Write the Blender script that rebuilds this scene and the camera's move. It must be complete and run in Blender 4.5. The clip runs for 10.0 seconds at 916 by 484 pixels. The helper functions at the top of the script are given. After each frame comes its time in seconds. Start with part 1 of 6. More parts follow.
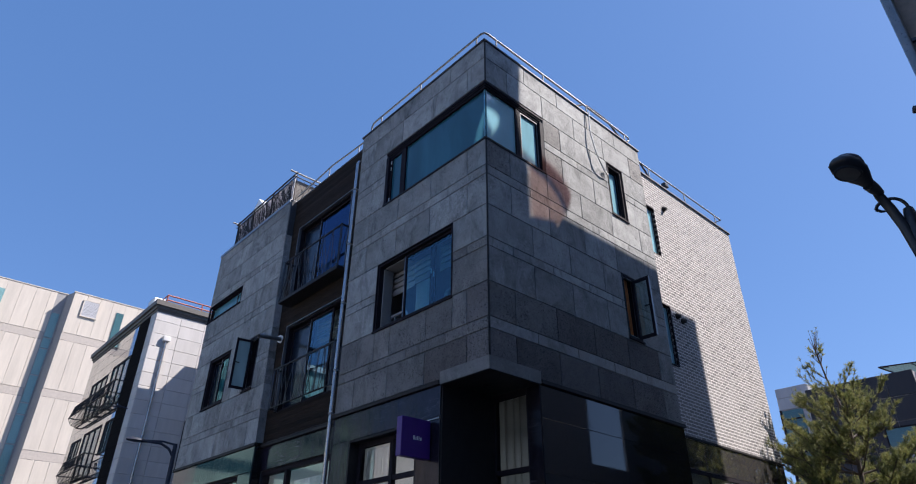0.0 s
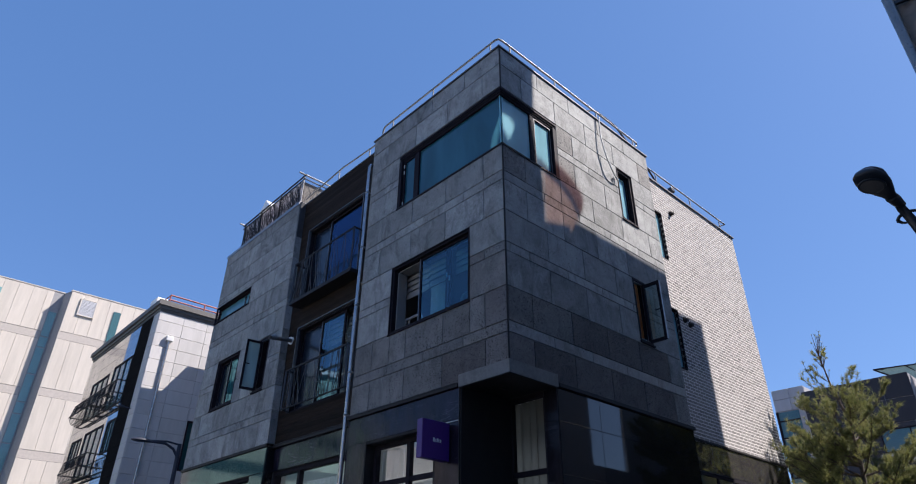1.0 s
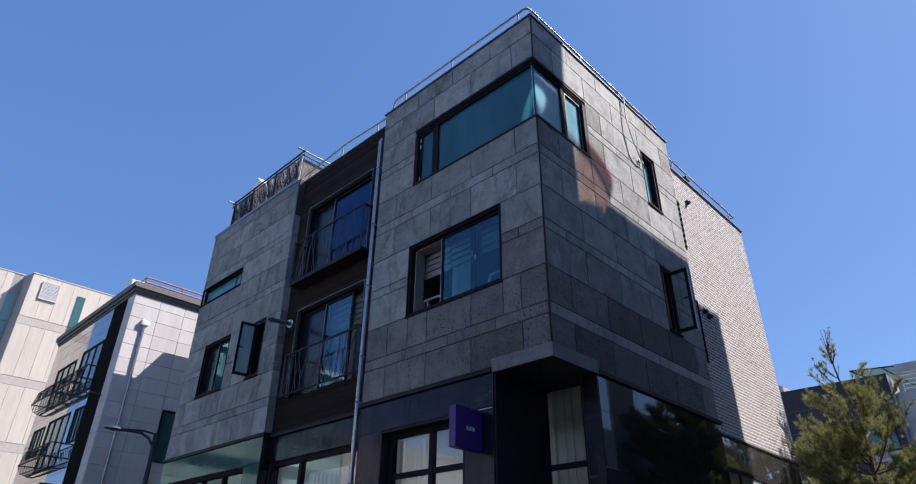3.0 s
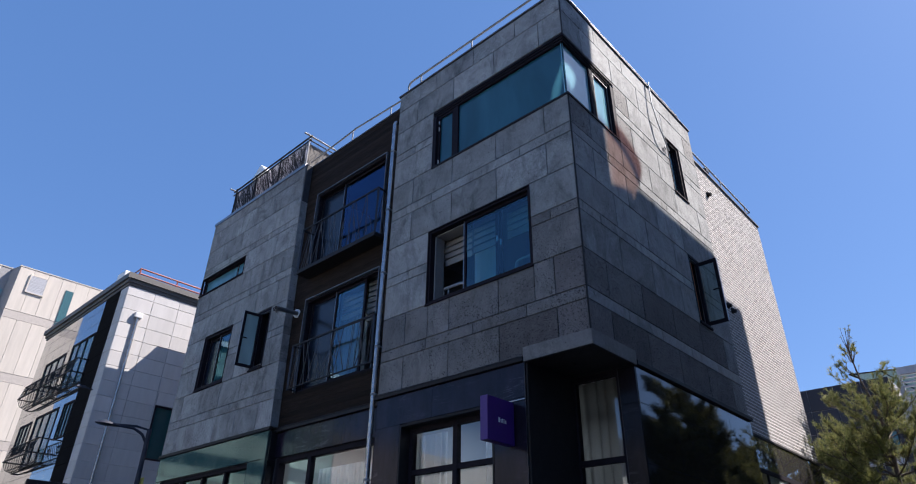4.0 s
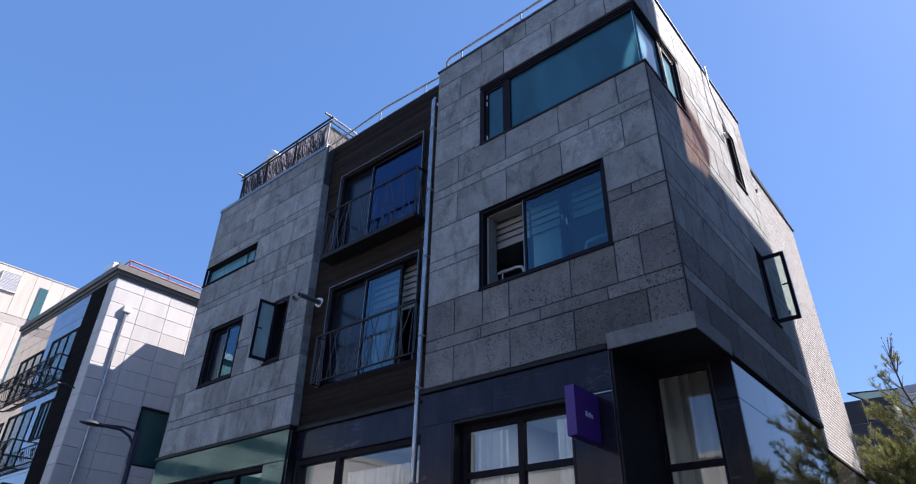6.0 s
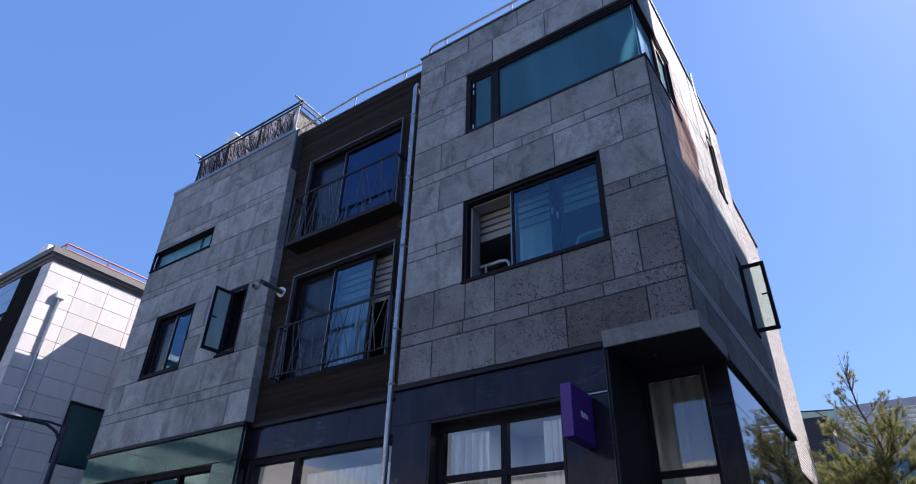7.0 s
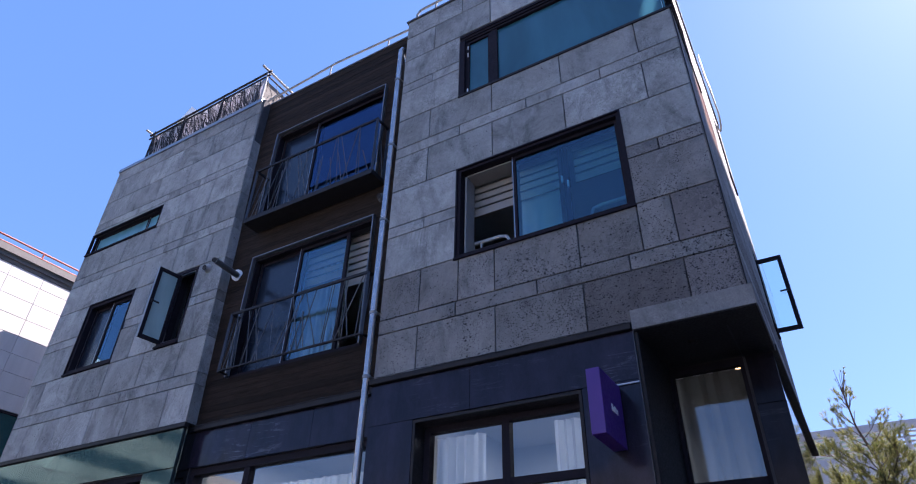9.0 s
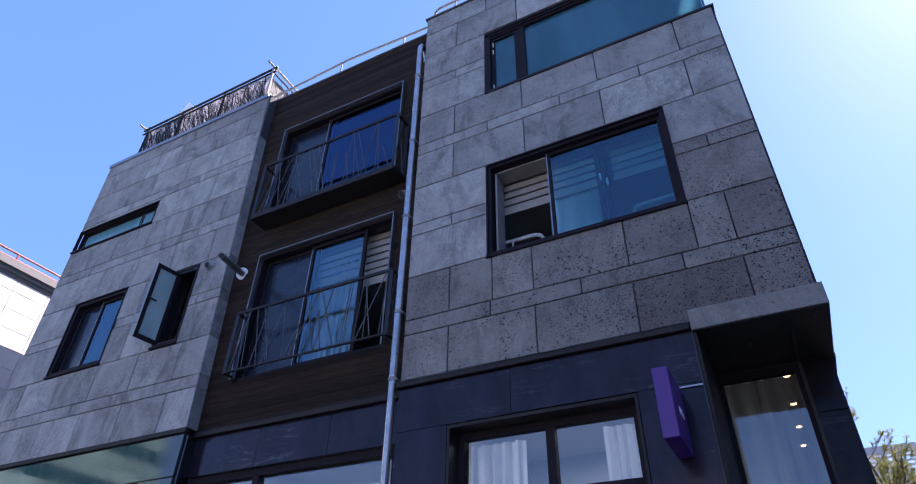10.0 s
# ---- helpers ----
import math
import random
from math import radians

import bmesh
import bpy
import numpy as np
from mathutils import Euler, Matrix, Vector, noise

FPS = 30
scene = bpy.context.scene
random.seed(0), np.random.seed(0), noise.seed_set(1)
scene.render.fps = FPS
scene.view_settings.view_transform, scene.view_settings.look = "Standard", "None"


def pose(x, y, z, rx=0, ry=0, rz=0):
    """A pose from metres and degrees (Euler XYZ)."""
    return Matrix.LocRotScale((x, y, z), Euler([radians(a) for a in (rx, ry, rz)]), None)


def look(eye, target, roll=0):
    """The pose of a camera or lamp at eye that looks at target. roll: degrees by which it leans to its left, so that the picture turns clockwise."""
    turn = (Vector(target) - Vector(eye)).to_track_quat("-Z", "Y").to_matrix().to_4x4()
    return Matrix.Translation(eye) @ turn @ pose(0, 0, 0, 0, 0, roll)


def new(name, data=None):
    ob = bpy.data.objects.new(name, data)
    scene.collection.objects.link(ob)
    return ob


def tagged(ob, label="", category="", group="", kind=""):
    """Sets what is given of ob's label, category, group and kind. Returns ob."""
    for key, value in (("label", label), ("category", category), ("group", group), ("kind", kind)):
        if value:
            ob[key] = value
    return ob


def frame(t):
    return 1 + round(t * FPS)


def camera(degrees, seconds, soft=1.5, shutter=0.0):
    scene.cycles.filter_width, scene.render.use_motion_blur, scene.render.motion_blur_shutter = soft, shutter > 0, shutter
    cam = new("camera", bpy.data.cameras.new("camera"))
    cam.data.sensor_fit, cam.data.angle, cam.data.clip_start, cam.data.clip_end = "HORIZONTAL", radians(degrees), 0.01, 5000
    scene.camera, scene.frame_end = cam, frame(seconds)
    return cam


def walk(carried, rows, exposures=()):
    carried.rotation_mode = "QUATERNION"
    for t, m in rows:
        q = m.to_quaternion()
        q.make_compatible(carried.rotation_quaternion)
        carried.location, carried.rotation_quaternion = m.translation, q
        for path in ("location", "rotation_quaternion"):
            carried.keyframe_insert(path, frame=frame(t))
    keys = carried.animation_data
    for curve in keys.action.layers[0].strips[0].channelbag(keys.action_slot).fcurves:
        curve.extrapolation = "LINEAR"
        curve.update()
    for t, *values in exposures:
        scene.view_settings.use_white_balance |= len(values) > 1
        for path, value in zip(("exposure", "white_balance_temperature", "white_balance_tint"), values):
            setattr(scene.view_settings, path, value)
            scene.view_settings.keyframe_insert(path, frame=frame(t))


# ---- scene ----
cam = camera(72.1, 10.0, 1.1)
PATH = [
    (0, (-0.057, 0.043, 1.55), (1.1, 1.34, 2.54), 0.6),
    (0.5, (-0.2, 0.046, 1.545), (0.956, 1.343, 2.534), 0.7),
    (1, (-0.486, 0.204, 1.545), (0.687, 1.487, 2.535), 0.6),
    (1.5, (-0.579, 0.506, 1.548), (0.612, 1.774, 2.535), 0.7),
    (2, (-0.642, 0.882, 1.567), (0.567, 2.134, 2.552), 0.7),
    (2.5, (-0.668, 1.204, 1.591), (0.562, 2.436, 2.574), 0.6),
    (4, (-0.574, 2.47, 1.608), (0.694, 3.659, 2.598), 0.9),
    (4.5, (-0.548, 2.957, 1.618), (0.724, 4.134, 2.616), 0.9),
    (5, (-0.548, 3.428, 1.633), (0.726, 4.593, 2.642), 1.0),
    (6.5, (-0.478, 4.661, 1.586), (0.852, 5.723, 2.635), 1.7),
    (7, (-0.361, 5.08, 1.611), (1.022, 6.058, 2.675), 1.6),
    (7.5, (-0.146, 5.426, 1.636), (1.262, 6.355, 2.711), 1.5),
    (8, (0.177, 5.67, 1.664), (1.593, 6.568, 2.754), 1.6),
    (8.5, (0.516, 5.904, 1.712), (1.933, 6.779, 2.819), 1.4),
    (9, (0.711, 6.287, 1.77), (2.125, 7.141, 2.898), 1.3),
    (9.5, (0.78, 6.735, 1.743), (2.198, 7.546, 2.897), 1.2),
    (10, (0.802, 7.168, 1.748), (2.222, 7.931, 2.931), 1.2),
]
walk(cam, [(t, look(eye, target, roll)) for t, eye, target, roll in PATH],
     exposures=[(0, 0.92, 6060, 14), (2.5, 0.9, 6050, 14), (4.5, 1.0, 6030, 14), (6.5, 1.25, 6030, 17), (7.5, 1.34, 6030, 20), (8.5, 1.58, 6030, 23), (9.5, 1.72, 6030, 25), (10, 1.80, 6000, 26)])

# ---- light: a clear day, sun half high from +x -y ----
SUN_X, SUN_Z = 1.25, 1.9            # metres sideways and up for each metre towards -y
SUN = Vector((SUN_X, -1.0, SUN_Z)).normalized()
world = bpy.data.worlds.new("sky")
scene.world = world
world.use_nodes = True
wn = world.node_tree.nodes
sky = wn.new("ShaderNodeTexSky")
sky.sky_type = "NISHITA"
sky.sun_disc = False
sky.sun_elevation = math.asin(SUN.z)
sky.sun_rotation = math.atan2(SUN.x, SUN.y)
sky.altitude = 600
sky.air_density, sky.dust_density, sky.ozone_density = 0.95, 0.9, 2.4
wn["Background"].inputs["Strength"].default_value = 0.085
haze = wn.new("ShaderNodeMix")
haze.data_type, haze.blend_type = "RGBA", "MULTIPLY"
haze.inputs[0].default_value = 1.0
haze.inputs[7].default_value = (0.96, 0.985, 1.0, 1)
# an even veil of thin haze over the clear sky
veil = wn.new("ShaderNodeMix")
veil.data_type = "RGBA"
veil.inputs[0].default_value = 0.5
veil.inputs[7].default_value = (0.84, 1.94, 4.45, 1)
world.node_tree.links.new(sky.outputs[0], veil.inputs[6])
world.node_tree.links.new(veil.outputs[2], haze.inputs[6])
world.node_tree.links.new(haze.outputs[2], wn["Background"].inputs["Color"])
sun = new("sun", bpy.data.lights.new("sun", "SUN"))
sun.data.energy = 5.0
sun.data.angle = radians(0.22)
sun.data.color = (1.0, 0.915, 0.81)
sun.matrix_world = look(SUN * 60, (0, 0, 0))
# fill lights without a fixture, added to brighten the curtains behind the street windows
for _y, _w in ((9.0, 11.0), (12.7, 11.0)):
    room = new("shop_fill_light", bpy.data.lights.new("shop_fill_light", "AREA"))
    room.data.energy = _w
    room.data.color = (0.82, 0.93, 1.0)
    room.data.size = 1.4
    room.matrix_world = pose(8.3, _y, 4.62)


# ---- materials ----
def material(name):
    m = bpy.data.materials.new(name)
    m.use_nodes = True
    nt = m.node_tree
    return m, nt, nt.nodes["Principled BSDF"]


def node(nt, kind, **inputs):
    n = nt.nodes.new(kind)
    for key, value in inputs.items():
        n.inputs[key.replace("_", " ")].default_value = value
    return n


def ramp(nt, fac, stops):
    r = nt.nodes.new("ShaderNodeValToRGB")
    els = r.color_ramp.elements
    while len(els) < len(stops):
        els.new(0.5)
    for e, (p, c) in zip(els, stops):
        e.position = p
        e.color = (c, c, c, 1) if isinstance(c, (int, float)) else (*c, 1)
    nt.links.new(fac, r.inputs[0])
    return r.outputs[0]


def mixed(nt, kind, fac, a, b):
    n = nt.nodes.new("ShaderNodeMix")
    n.data_type, n.blend_type = "RGBA", kind
    for socket, value in ((n.inputs[0], fac), (n.inputs[6], a), (n.inputs[7], b)):
        if isinstance(value, bpy.types.NodeSocket):
            nt.links.new(value, socket)
        elif isinstance(value, (int, float)):
            socket.default_value = value
        else:
            socket.default_value = (*value, 1)
    return n.outputs[2]


def noise_of(nt, vec, scale, detail=4.0, rough=0.6, distort=0.0):
    n = node(nt, "ShaderNodeTexNoise", Scale=scale, Detail=detail, Roughness=rough, Distortion=distort)
    nt.links.new(vec, n.inputs["Vector"])
    return n.outputs[0]


def coords(nt, scale=(1, 1, 1), spread=0.0):
    """Object coordinates, shifted by the object's random number."""
    tc = nt.nodes.new("ShaderNodeTexCoord")
    mp = nt.nodes.new("ShaderNodeMapping")
    mp.inputs["Scale"].default_value = scale
    nt.links.new(tc.outputs["Object"], mp.inputs["Vector"])
    if spread:
        oi = nt.nodes.new("ShaderNodeObjectInfo")
        mul = nt.nodes.new("ShaderNodeMath")
        mul.operation = "MULTIPLY"
        mul.inputs[1].default_value = spread
        nt.links.new(oi.outputs["Random"], mul.inputs[0])
        nt.links.new(mul.outputs[0], mp.inputs["Location"])
    return mp.outputs[0]


def bump(nt, height, strength, distance, shader):
    b = node(nt, "ShaderNodeBump", Strength=strength, Distance=distance)
    nt.links.new(height, b.inputs["Height"])
    nt.links.new(b.outputs[0], shader.inputs["Normal"])


def maths(nt, kind, a, b):
    n = nt.nodes.new("ShaderNodeMath")
    n.operation = kind
    for socket, value in zip(n.inputs, (a, b)):
        if isinstance(value, bpy.types.NodeSocket):
            nt.links.new(value, socket)
        else:
            socket.default_value = value
    return n.outputs[0]


def pits(nt, v, scale, size, where, share):
    """1 inside open pores, 0 outside: cells of many sizes, thick in some patches and few in others."""
    vo = node(nt, "ShaderNodeTexVoronoi", Scale=scale, Randomness=1.0)
    nt.links.new(v, vo.inputs["Vector"])
    cell = nt.nodes.new("ShaderNodeSeparateColor")
    nt.links.new(vo.outputs["Color"], cell.inputs[0])
    pick = ramp(nt, cell.outputs[0], [(1 - share, 0.0), (1.0, 1.0)])
    radius = maths(nt, "MULTIPLY", maths(nt, "MULTIPLY", pick, where), size)
    return maths(nt, "LESS_THAN", vo.outputs["Distance"], radius)


def basalt(name, base, pores, vary, warm=(1, 1, 1), share=0.6, mottle=1.0, even=0.35, floor=0.07):
    """Grey basalt slabs: cloudy tone, scratches, blotches and open pores."""
    m, nt, p = material(name)
    v = coords(nt, spread=37.0)
    oi = nt.nodes.new("ShaderNodeObjectInfo")
    tone = ramp(nt, oi.outputs["Random"], [(0, 1 - vary), (0.5, 1.0), (1, 1 + vary)])
    cloud = ramp(nt, noise_of(nt, v, 1.6, 7, 0.68, 0.9), [(0.28, 1 - 0.34 * mottle), (0.5, 1.0), (0.72, 1 + 0.26 * mottle)])
    grain = ramp(nt, noise_of(nt, v, 75, 4, 0.8), [(0.25, 0.78), (0.75, 1.22)])
    speck = ramp(nt, noise_of(nt, v, 22, 5, 0.75, 0.4), [(0.3, 0.87), (0.7, 1.12)])
    streak = ramp(nt, noise_of(nt, v, 4.5, 9, 0.78, 2.6), [(0.44, 1.0), (0.5, 0.62), (0.56, 1.0)])
    patchy = ramp(nt, noise_of(nt, v, 1.1, 3, 0.5), [(0.45, 0.0), (0.62, 1.0)])
    col = mixed(nt, "MULTIPLY", 1.0, (base * warm[0], base * warm[1], base * warm[2]), tone)
    for layer in (cloud, grain, speck):
        col = mixed(nt, "MULTIPLY", 1.0, col, layer)
    col = mixed(nt, "MULTIPLY", patchy, col, streak)
    stain = ramp(nt, noise_of(nt, coords(nt, scale=(1, 1, 0.45), spread=53.0), 2.3, 8, 0.72, 1.2), [(0.50, 1.0), (0.66, 1 - 0.42 * mottle)])
    col = mixed(nt, "MULTIPLY", 1.0, col, stain)
    v2 = coords(nt, scale=(1, 1, 1.35), spread=71.0)
    warp = nt.nodes.new("ShaderNodeMix")
    warp.data_type = "VECTOR"
    warp.inputs[0].default_value = 0.022
    nv = node(nt, "ShaderNodeTexNoise", Scale=26.0, Detail=3.0)
    nt.links.new(v2, nv.inputs["Vector"])
    nt.links.new(v2, warp.inputs[4])
    nt.links.new(nv.outputs[1], warp.inputs[5])
    where = ramp(nt, noise_of(nt, v, 2.4, 4, 0.6), [(0.32, even), (0.58, 1.0)])
    big = pits(nt, warp.outputs[1], 30, pores * 1.1, where, share * 0.5)
    mid = pits(nt, warp.outputs[1], 58, pores * 1.2, where, share)
    fine = pits(nt, v, 120, pores * 1.2, where, share * 0.4)
    hole = maths(nt, "MAXIMUM", maths(nt, "MAXIMUM", big, mid), fine)
    col = mixed(nt, "MIX", hole, col, (base * floor, base * floor * 0.94, base * floor))
    nt.links.new(col, p.inputs["Base Color"])
    p.inputs["Roughness"].default_value = 0.78
    p.inputs["Specular IOR Level"].default_value = 0.3
    h = mixed(nt, "SUBTRACT", 1.0, noise_of(nt, v, 48, 6, 0.75), hole)
    bump(nt, h, 0.6, 0.008, p)
    return m


def plain(name, color, rough=0.5, metal=0.0, vary=0.12, scale=6.0, bumpy=0.0, spec=0.5, tones=0.0):
    """Paint, metal or plastic with a faint uneven tone."""
    m, nt, p = material(name)
    v = coords(nt, spread=11.0)
    col = mixed(nt, "MULTIPLY", 1.0, color, ramp(nt, noise_of(nt, v, scale, 6, 0.7), [(0.3, 1 - vary), (0.7, 1 + vary)]))
    if tones:
        oi = nt.nodes.new("ShaderNodeObjectInfo")
        col = mixed(nt, "MULTIPLY", 1.0, col, ramp(nt, oi.outputs["Random"], [(0, 1 - tones), (1, 1 + tones)]))
    nt.links.new(col, p.inputs["Base Color"])
    fine = noise_of(nt, v, scale * 7, 3)
    nt.links.new(ramp(nt, fine, [(0.3, max(0.02, rough * 0.8)), (0.7, min(1, rough * 1.2))]), p.inputs["Roughness"])
    p.inputs["Metallic"].default_value = metal
    p.inputs["Specular IOR Level"].default_value = spec
    if bumpy:
        bump(nt, fine, bumpy, 0.004, p)
    return m


def glass(name, tint, gloss_ior=1.6, rough=0.0, clear=1.0, sheen=(1, 1, 1)):
    """A pane: tinted see-through with mirror reflection at its surface."""
    m, nt, p = material(name)
    out = nt.nodes["Material Output"]
    tr = node(nt, "ShaderNodeBsdfTransparent", Color=(*[c * clear for c in tint], 1))
    gl = node(nt, "ShaderNodeBsdfGlossy", Color=(*sheen, 1), Roughness=rough)
    fr = node(nt, "ShaderNodeFresnel", IOR=gloss_ior)
    mx = nt.nodes.new("ShaderNodeMixShader")
    nt.links.new(fr.outputs[0], mx.inputs[0])
    nt.links.new(tr.outputs[0], mx.inputs[1])
    nt.links.new(gl.outputs[0], mx.inputs[2])
    nt.links.new(mx.outputs[0], out.inputs[0])
    # a very slight waviness of the pane
    b = node(nt, "ShaderNodeBump", Strength=0.02, Distance=0.02)
    nt.links.new(noise_of(nt, coords(nt, spread=5.0), 1.3, 1), b.inputs["Height"])
    nt.links.new(b.outputs[0], gl.inputs["Normal"])
    nt.nodes.remove(p)
    return m


def film(name, tint):
    """A thin coloured film that light passes straight through."""
    m, nt, p = material(name)
    tr = node(nt, "ShaderNodeBsdfTransparent", Color=(*tint, 1))
    nt.links.new(tr.outputs[0], nt.nodes["Material Output"].inputs[0])
    nt.nodes.remove(p)
    return m


def frosted(name, color, gloss_ior=1.5, grain=1.4, lo=0.75, hi=1.2):
    """Film-covered pane: lets light through softly and mirrors a little."""
    m, nt, p = material(name)
    out = nt.nodes["Material Output"]
    v = coords(nt, scale=(1, 1, 0.35), spread=3.0)
    col = mixed(nt, "MULTIPLY", 1.0, color, ramp(nt, noise_of(nt, v, grain, 4, 0.5, 0.5), [(0.3, lo), (0.7, hi)]))
    di = nt.nodes.new("ShaderNodeBsdfDiffuse")
    tl = nt.nodes.new("ShaderNodeBsdfTranslucent")
    nt.links.new(col, di.inputs[0])
    nt.links.new(col, tl.inputs[0])
    half = nt.nodes.new("ShaderNodeMixShader")
    half.inputs[0].default_value = 0.45
    nt.links.new(di.outputs[0], half.inputs[1])
    nt.links.new(tl.outputs[0], half.inputs[2])
    gl = node(nt, "ShaderNodeBsdfGlossy", Roughness=0.03)
    fr = node(nt, "ShaderNodeFresnel", IOR=gloss_ior)
    mx = nt.nodes.new("ShaderNodeMixShader")
    nt.links.new(fr.outputs[0], mx.inputs[0])
    nt.links.new(half.outputs[0], mx.inputs[1])
    nt.links.new(gl.outputs[0], mx.inputs[2])
    nt.links.new(mx.outputs[0], out.inputs[0])
    nt.nodes.remove(p)
    return m


def cloth(name, color, sheer=0.0):
    """Thin woven cloth that lets some of the light behind it through."""
    m, nt, p = material(name)
    v = coords(nt, spread=3.0)
    col = mixed(nt, "MULTIPLY", 1.0, color, ramp(nt, noise_of(nt, v, 5, 4, 0.6), [(0.3, 0.94), (0.7, 1.04)]))
    di = nt.nodes.new("ShaderNodeBsdfDiffuse")
    tl = nt.nodes.new("ShaderNodeBsdfTranslucent")
    mx = nt.nodes.new("ShaderNodeMixShader")
    mx.inputs[0].default_value = 0.4
    nt.links.new(col, di.inputs[0])
    nt.links.new(col, tl.inputs[0])
    nt.links.new(di.outputs[0], mx.inputs[1])
    nt.links.new(tl.outputs[0], mx.inputs[2])
    open_weave = nt.nodes.new("ShaderNodeMixShader")
    open_weave.inputs[0].default_value = sheer
    nt.links.new(mx.outputs[0], open_weave.inputs[1])
    nt.links.new(nt.nodes.new("ShaderNodeBsdfTransparent").outputs[0], open_weave.inputs[2])
    nt.links.new(open_weave.outputs[0], nt.nodes["Material Output"].inputs[0])
    nt.nodes.remove(p)
    return m


def wood_dark(name):
    m, nt, p = material(name)
    v = coords(nt, scale=(1, 1, 14), spread=23.0)
    oi = nt.nodes.new("ShaderNodeObjectInfo")
    tone = ramp(nt, oi.outputs["Random"], [(0, 0.7), (1, 1.35)])
    grain = ramp(nt, noise_of(nt, v, 3.0, 7, 0.7, 0.6), [(0.25, 0.35), (0.75, 1.75)])
    col = mixed(nt, "MULTIPLY", 1.0, (0.025, 0.0170, 0.0125), tone)
    col = mixed(nt, "MULTIPLY", 1.0, col, grain)
    nt.links.new(col, p.inputs["Base Color"])
    p.inputs["Roughness"].default_value = 0.8
    p.inputs["Specular IOR Level"].default_value = 0.1
    bump(nt, grain, 0.4, 0.003, p)
    return m


def brick_mat(name):
    m, nt, p = material(name)
    v = coords(nt, spread=19.0)
    oi = nt.nodes.new("ShaderNodeObjectInfo")
    ge = nt.nodes.new("ShaderNodeNewGeometry")
    both = mixed(nt, "ADD", 1.0, oi.outputs["Random"], ge.outputs["Random Per Island"])
    tone = ramp(nt, both, [(0.0, (0.14, 0.128, 0.122)), (0.45, (0.21, 0.192, 0.182)), (1.0, (0.30, 0.276, 0.260))])
    col = mixed(nt, "MULTIPLY", 1.0, tone, ramp(nt, noise_of(nt, v, 30, 5, 0.7), [(0.3, 0.75), (0.7, 1.15)]))
    nt.links.new(col, p.inputs["Base Color"])
    p.inputs["Roughness"].default_value = 0.85
    bump(nt, noise_of(nt, v, 80, 4), 0.4, 0.003, p)
    return m


def polished(name, color, rough=0.06, streaks=0.0, spec=0.5, scratch=0.0, coat=0.0):
    """Polished black granite or dark glass cladding."""
    m, nt, p = material(name)
    v = coords(nt, spread=13.0)
    fleck = ramp(nt, noise_of(nt, v, 160, 2), [(0.4, 0.8), (0.7, 1.5)])
    col = mixed(nt, "MULTIPLY", 1.0, color, fleck)
    if scratch:
        worn = ramp(nt, noise_of(nt, v, 0.9, 3, 0.5), [(0.52, 0.0), (0.64, scratch)])
        line = ramp(nt, noise_of(nt, coords(nt, scale=(1, 1, 9), spread=7.0), 1.6, 9, 0.8, 1.4), [(0.56, 0.0), (0.60, 1.0), (0.64, 0.0)])
        col = mixed(nt, "MIX", maths(nt, "MULTIPLY", worn, line), col, (0.22, 0.21, 0.24))
        dust = ramp(nt, noise_of(nt, coords(nt, scale=(1, 1, 0.4), spread=9.0), 3.0, 7, 0.75), [(0.4, 0.7), (0.7, 1.6)])
        col = mixed(nt, "MULTIPLY", 1.0, col, dust)
    nt.links.new(col, p.inputs["Base Color"])
    smear = noise_of(nt, coords(nt, scale=(1, 1, 0.5), spread=4.0), 2.5, 6, 0.7, 0.8)
    nt.links.new(ramp(nt, smear, [(0.35, rough), (0.75, rough + 0.10 + streaks)]), p.inputs["Roughness"])
    p.inputs["Specular IOR Level"].default_value = spec
    p.inputs["Coat Weight"].default_value = coat
    p.inputs["Coat IOR"].default_value = 2.0
    bump(nt, noise_of(nt, v, 1.1, 1), 0.012, 0.02, p)
    return m


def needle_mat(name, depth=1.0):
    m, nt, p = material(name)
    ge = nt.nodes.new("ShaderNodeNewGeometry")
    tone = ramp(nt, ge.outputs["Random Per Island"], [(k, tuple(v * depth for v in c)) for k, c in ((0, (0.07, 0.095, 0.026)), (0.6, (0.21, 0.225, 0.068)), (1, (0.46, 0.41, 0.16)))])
    nt.links.new(tone, p.inputs["Base Color"])
    p.inputs["Roughness"].default_value = 0.6
    tl = nt.nodes.new("ShaderNodeBsdfTranslucent")
    nt.links.new(tone, tl.inputs[0])
    mx = nt.nodes.new("ShaderNodeMixShader")
    mx.inputs[0].default_value = 0.4
    nt.links.new(p.outputs[0], mx.inputs[1])
    nt.links.new(tl.outputs[0], mx.inputs[2])
    nt.links.new(mx.outputs[0], nt.nodes["Material Output"].inputs[0])
    return m


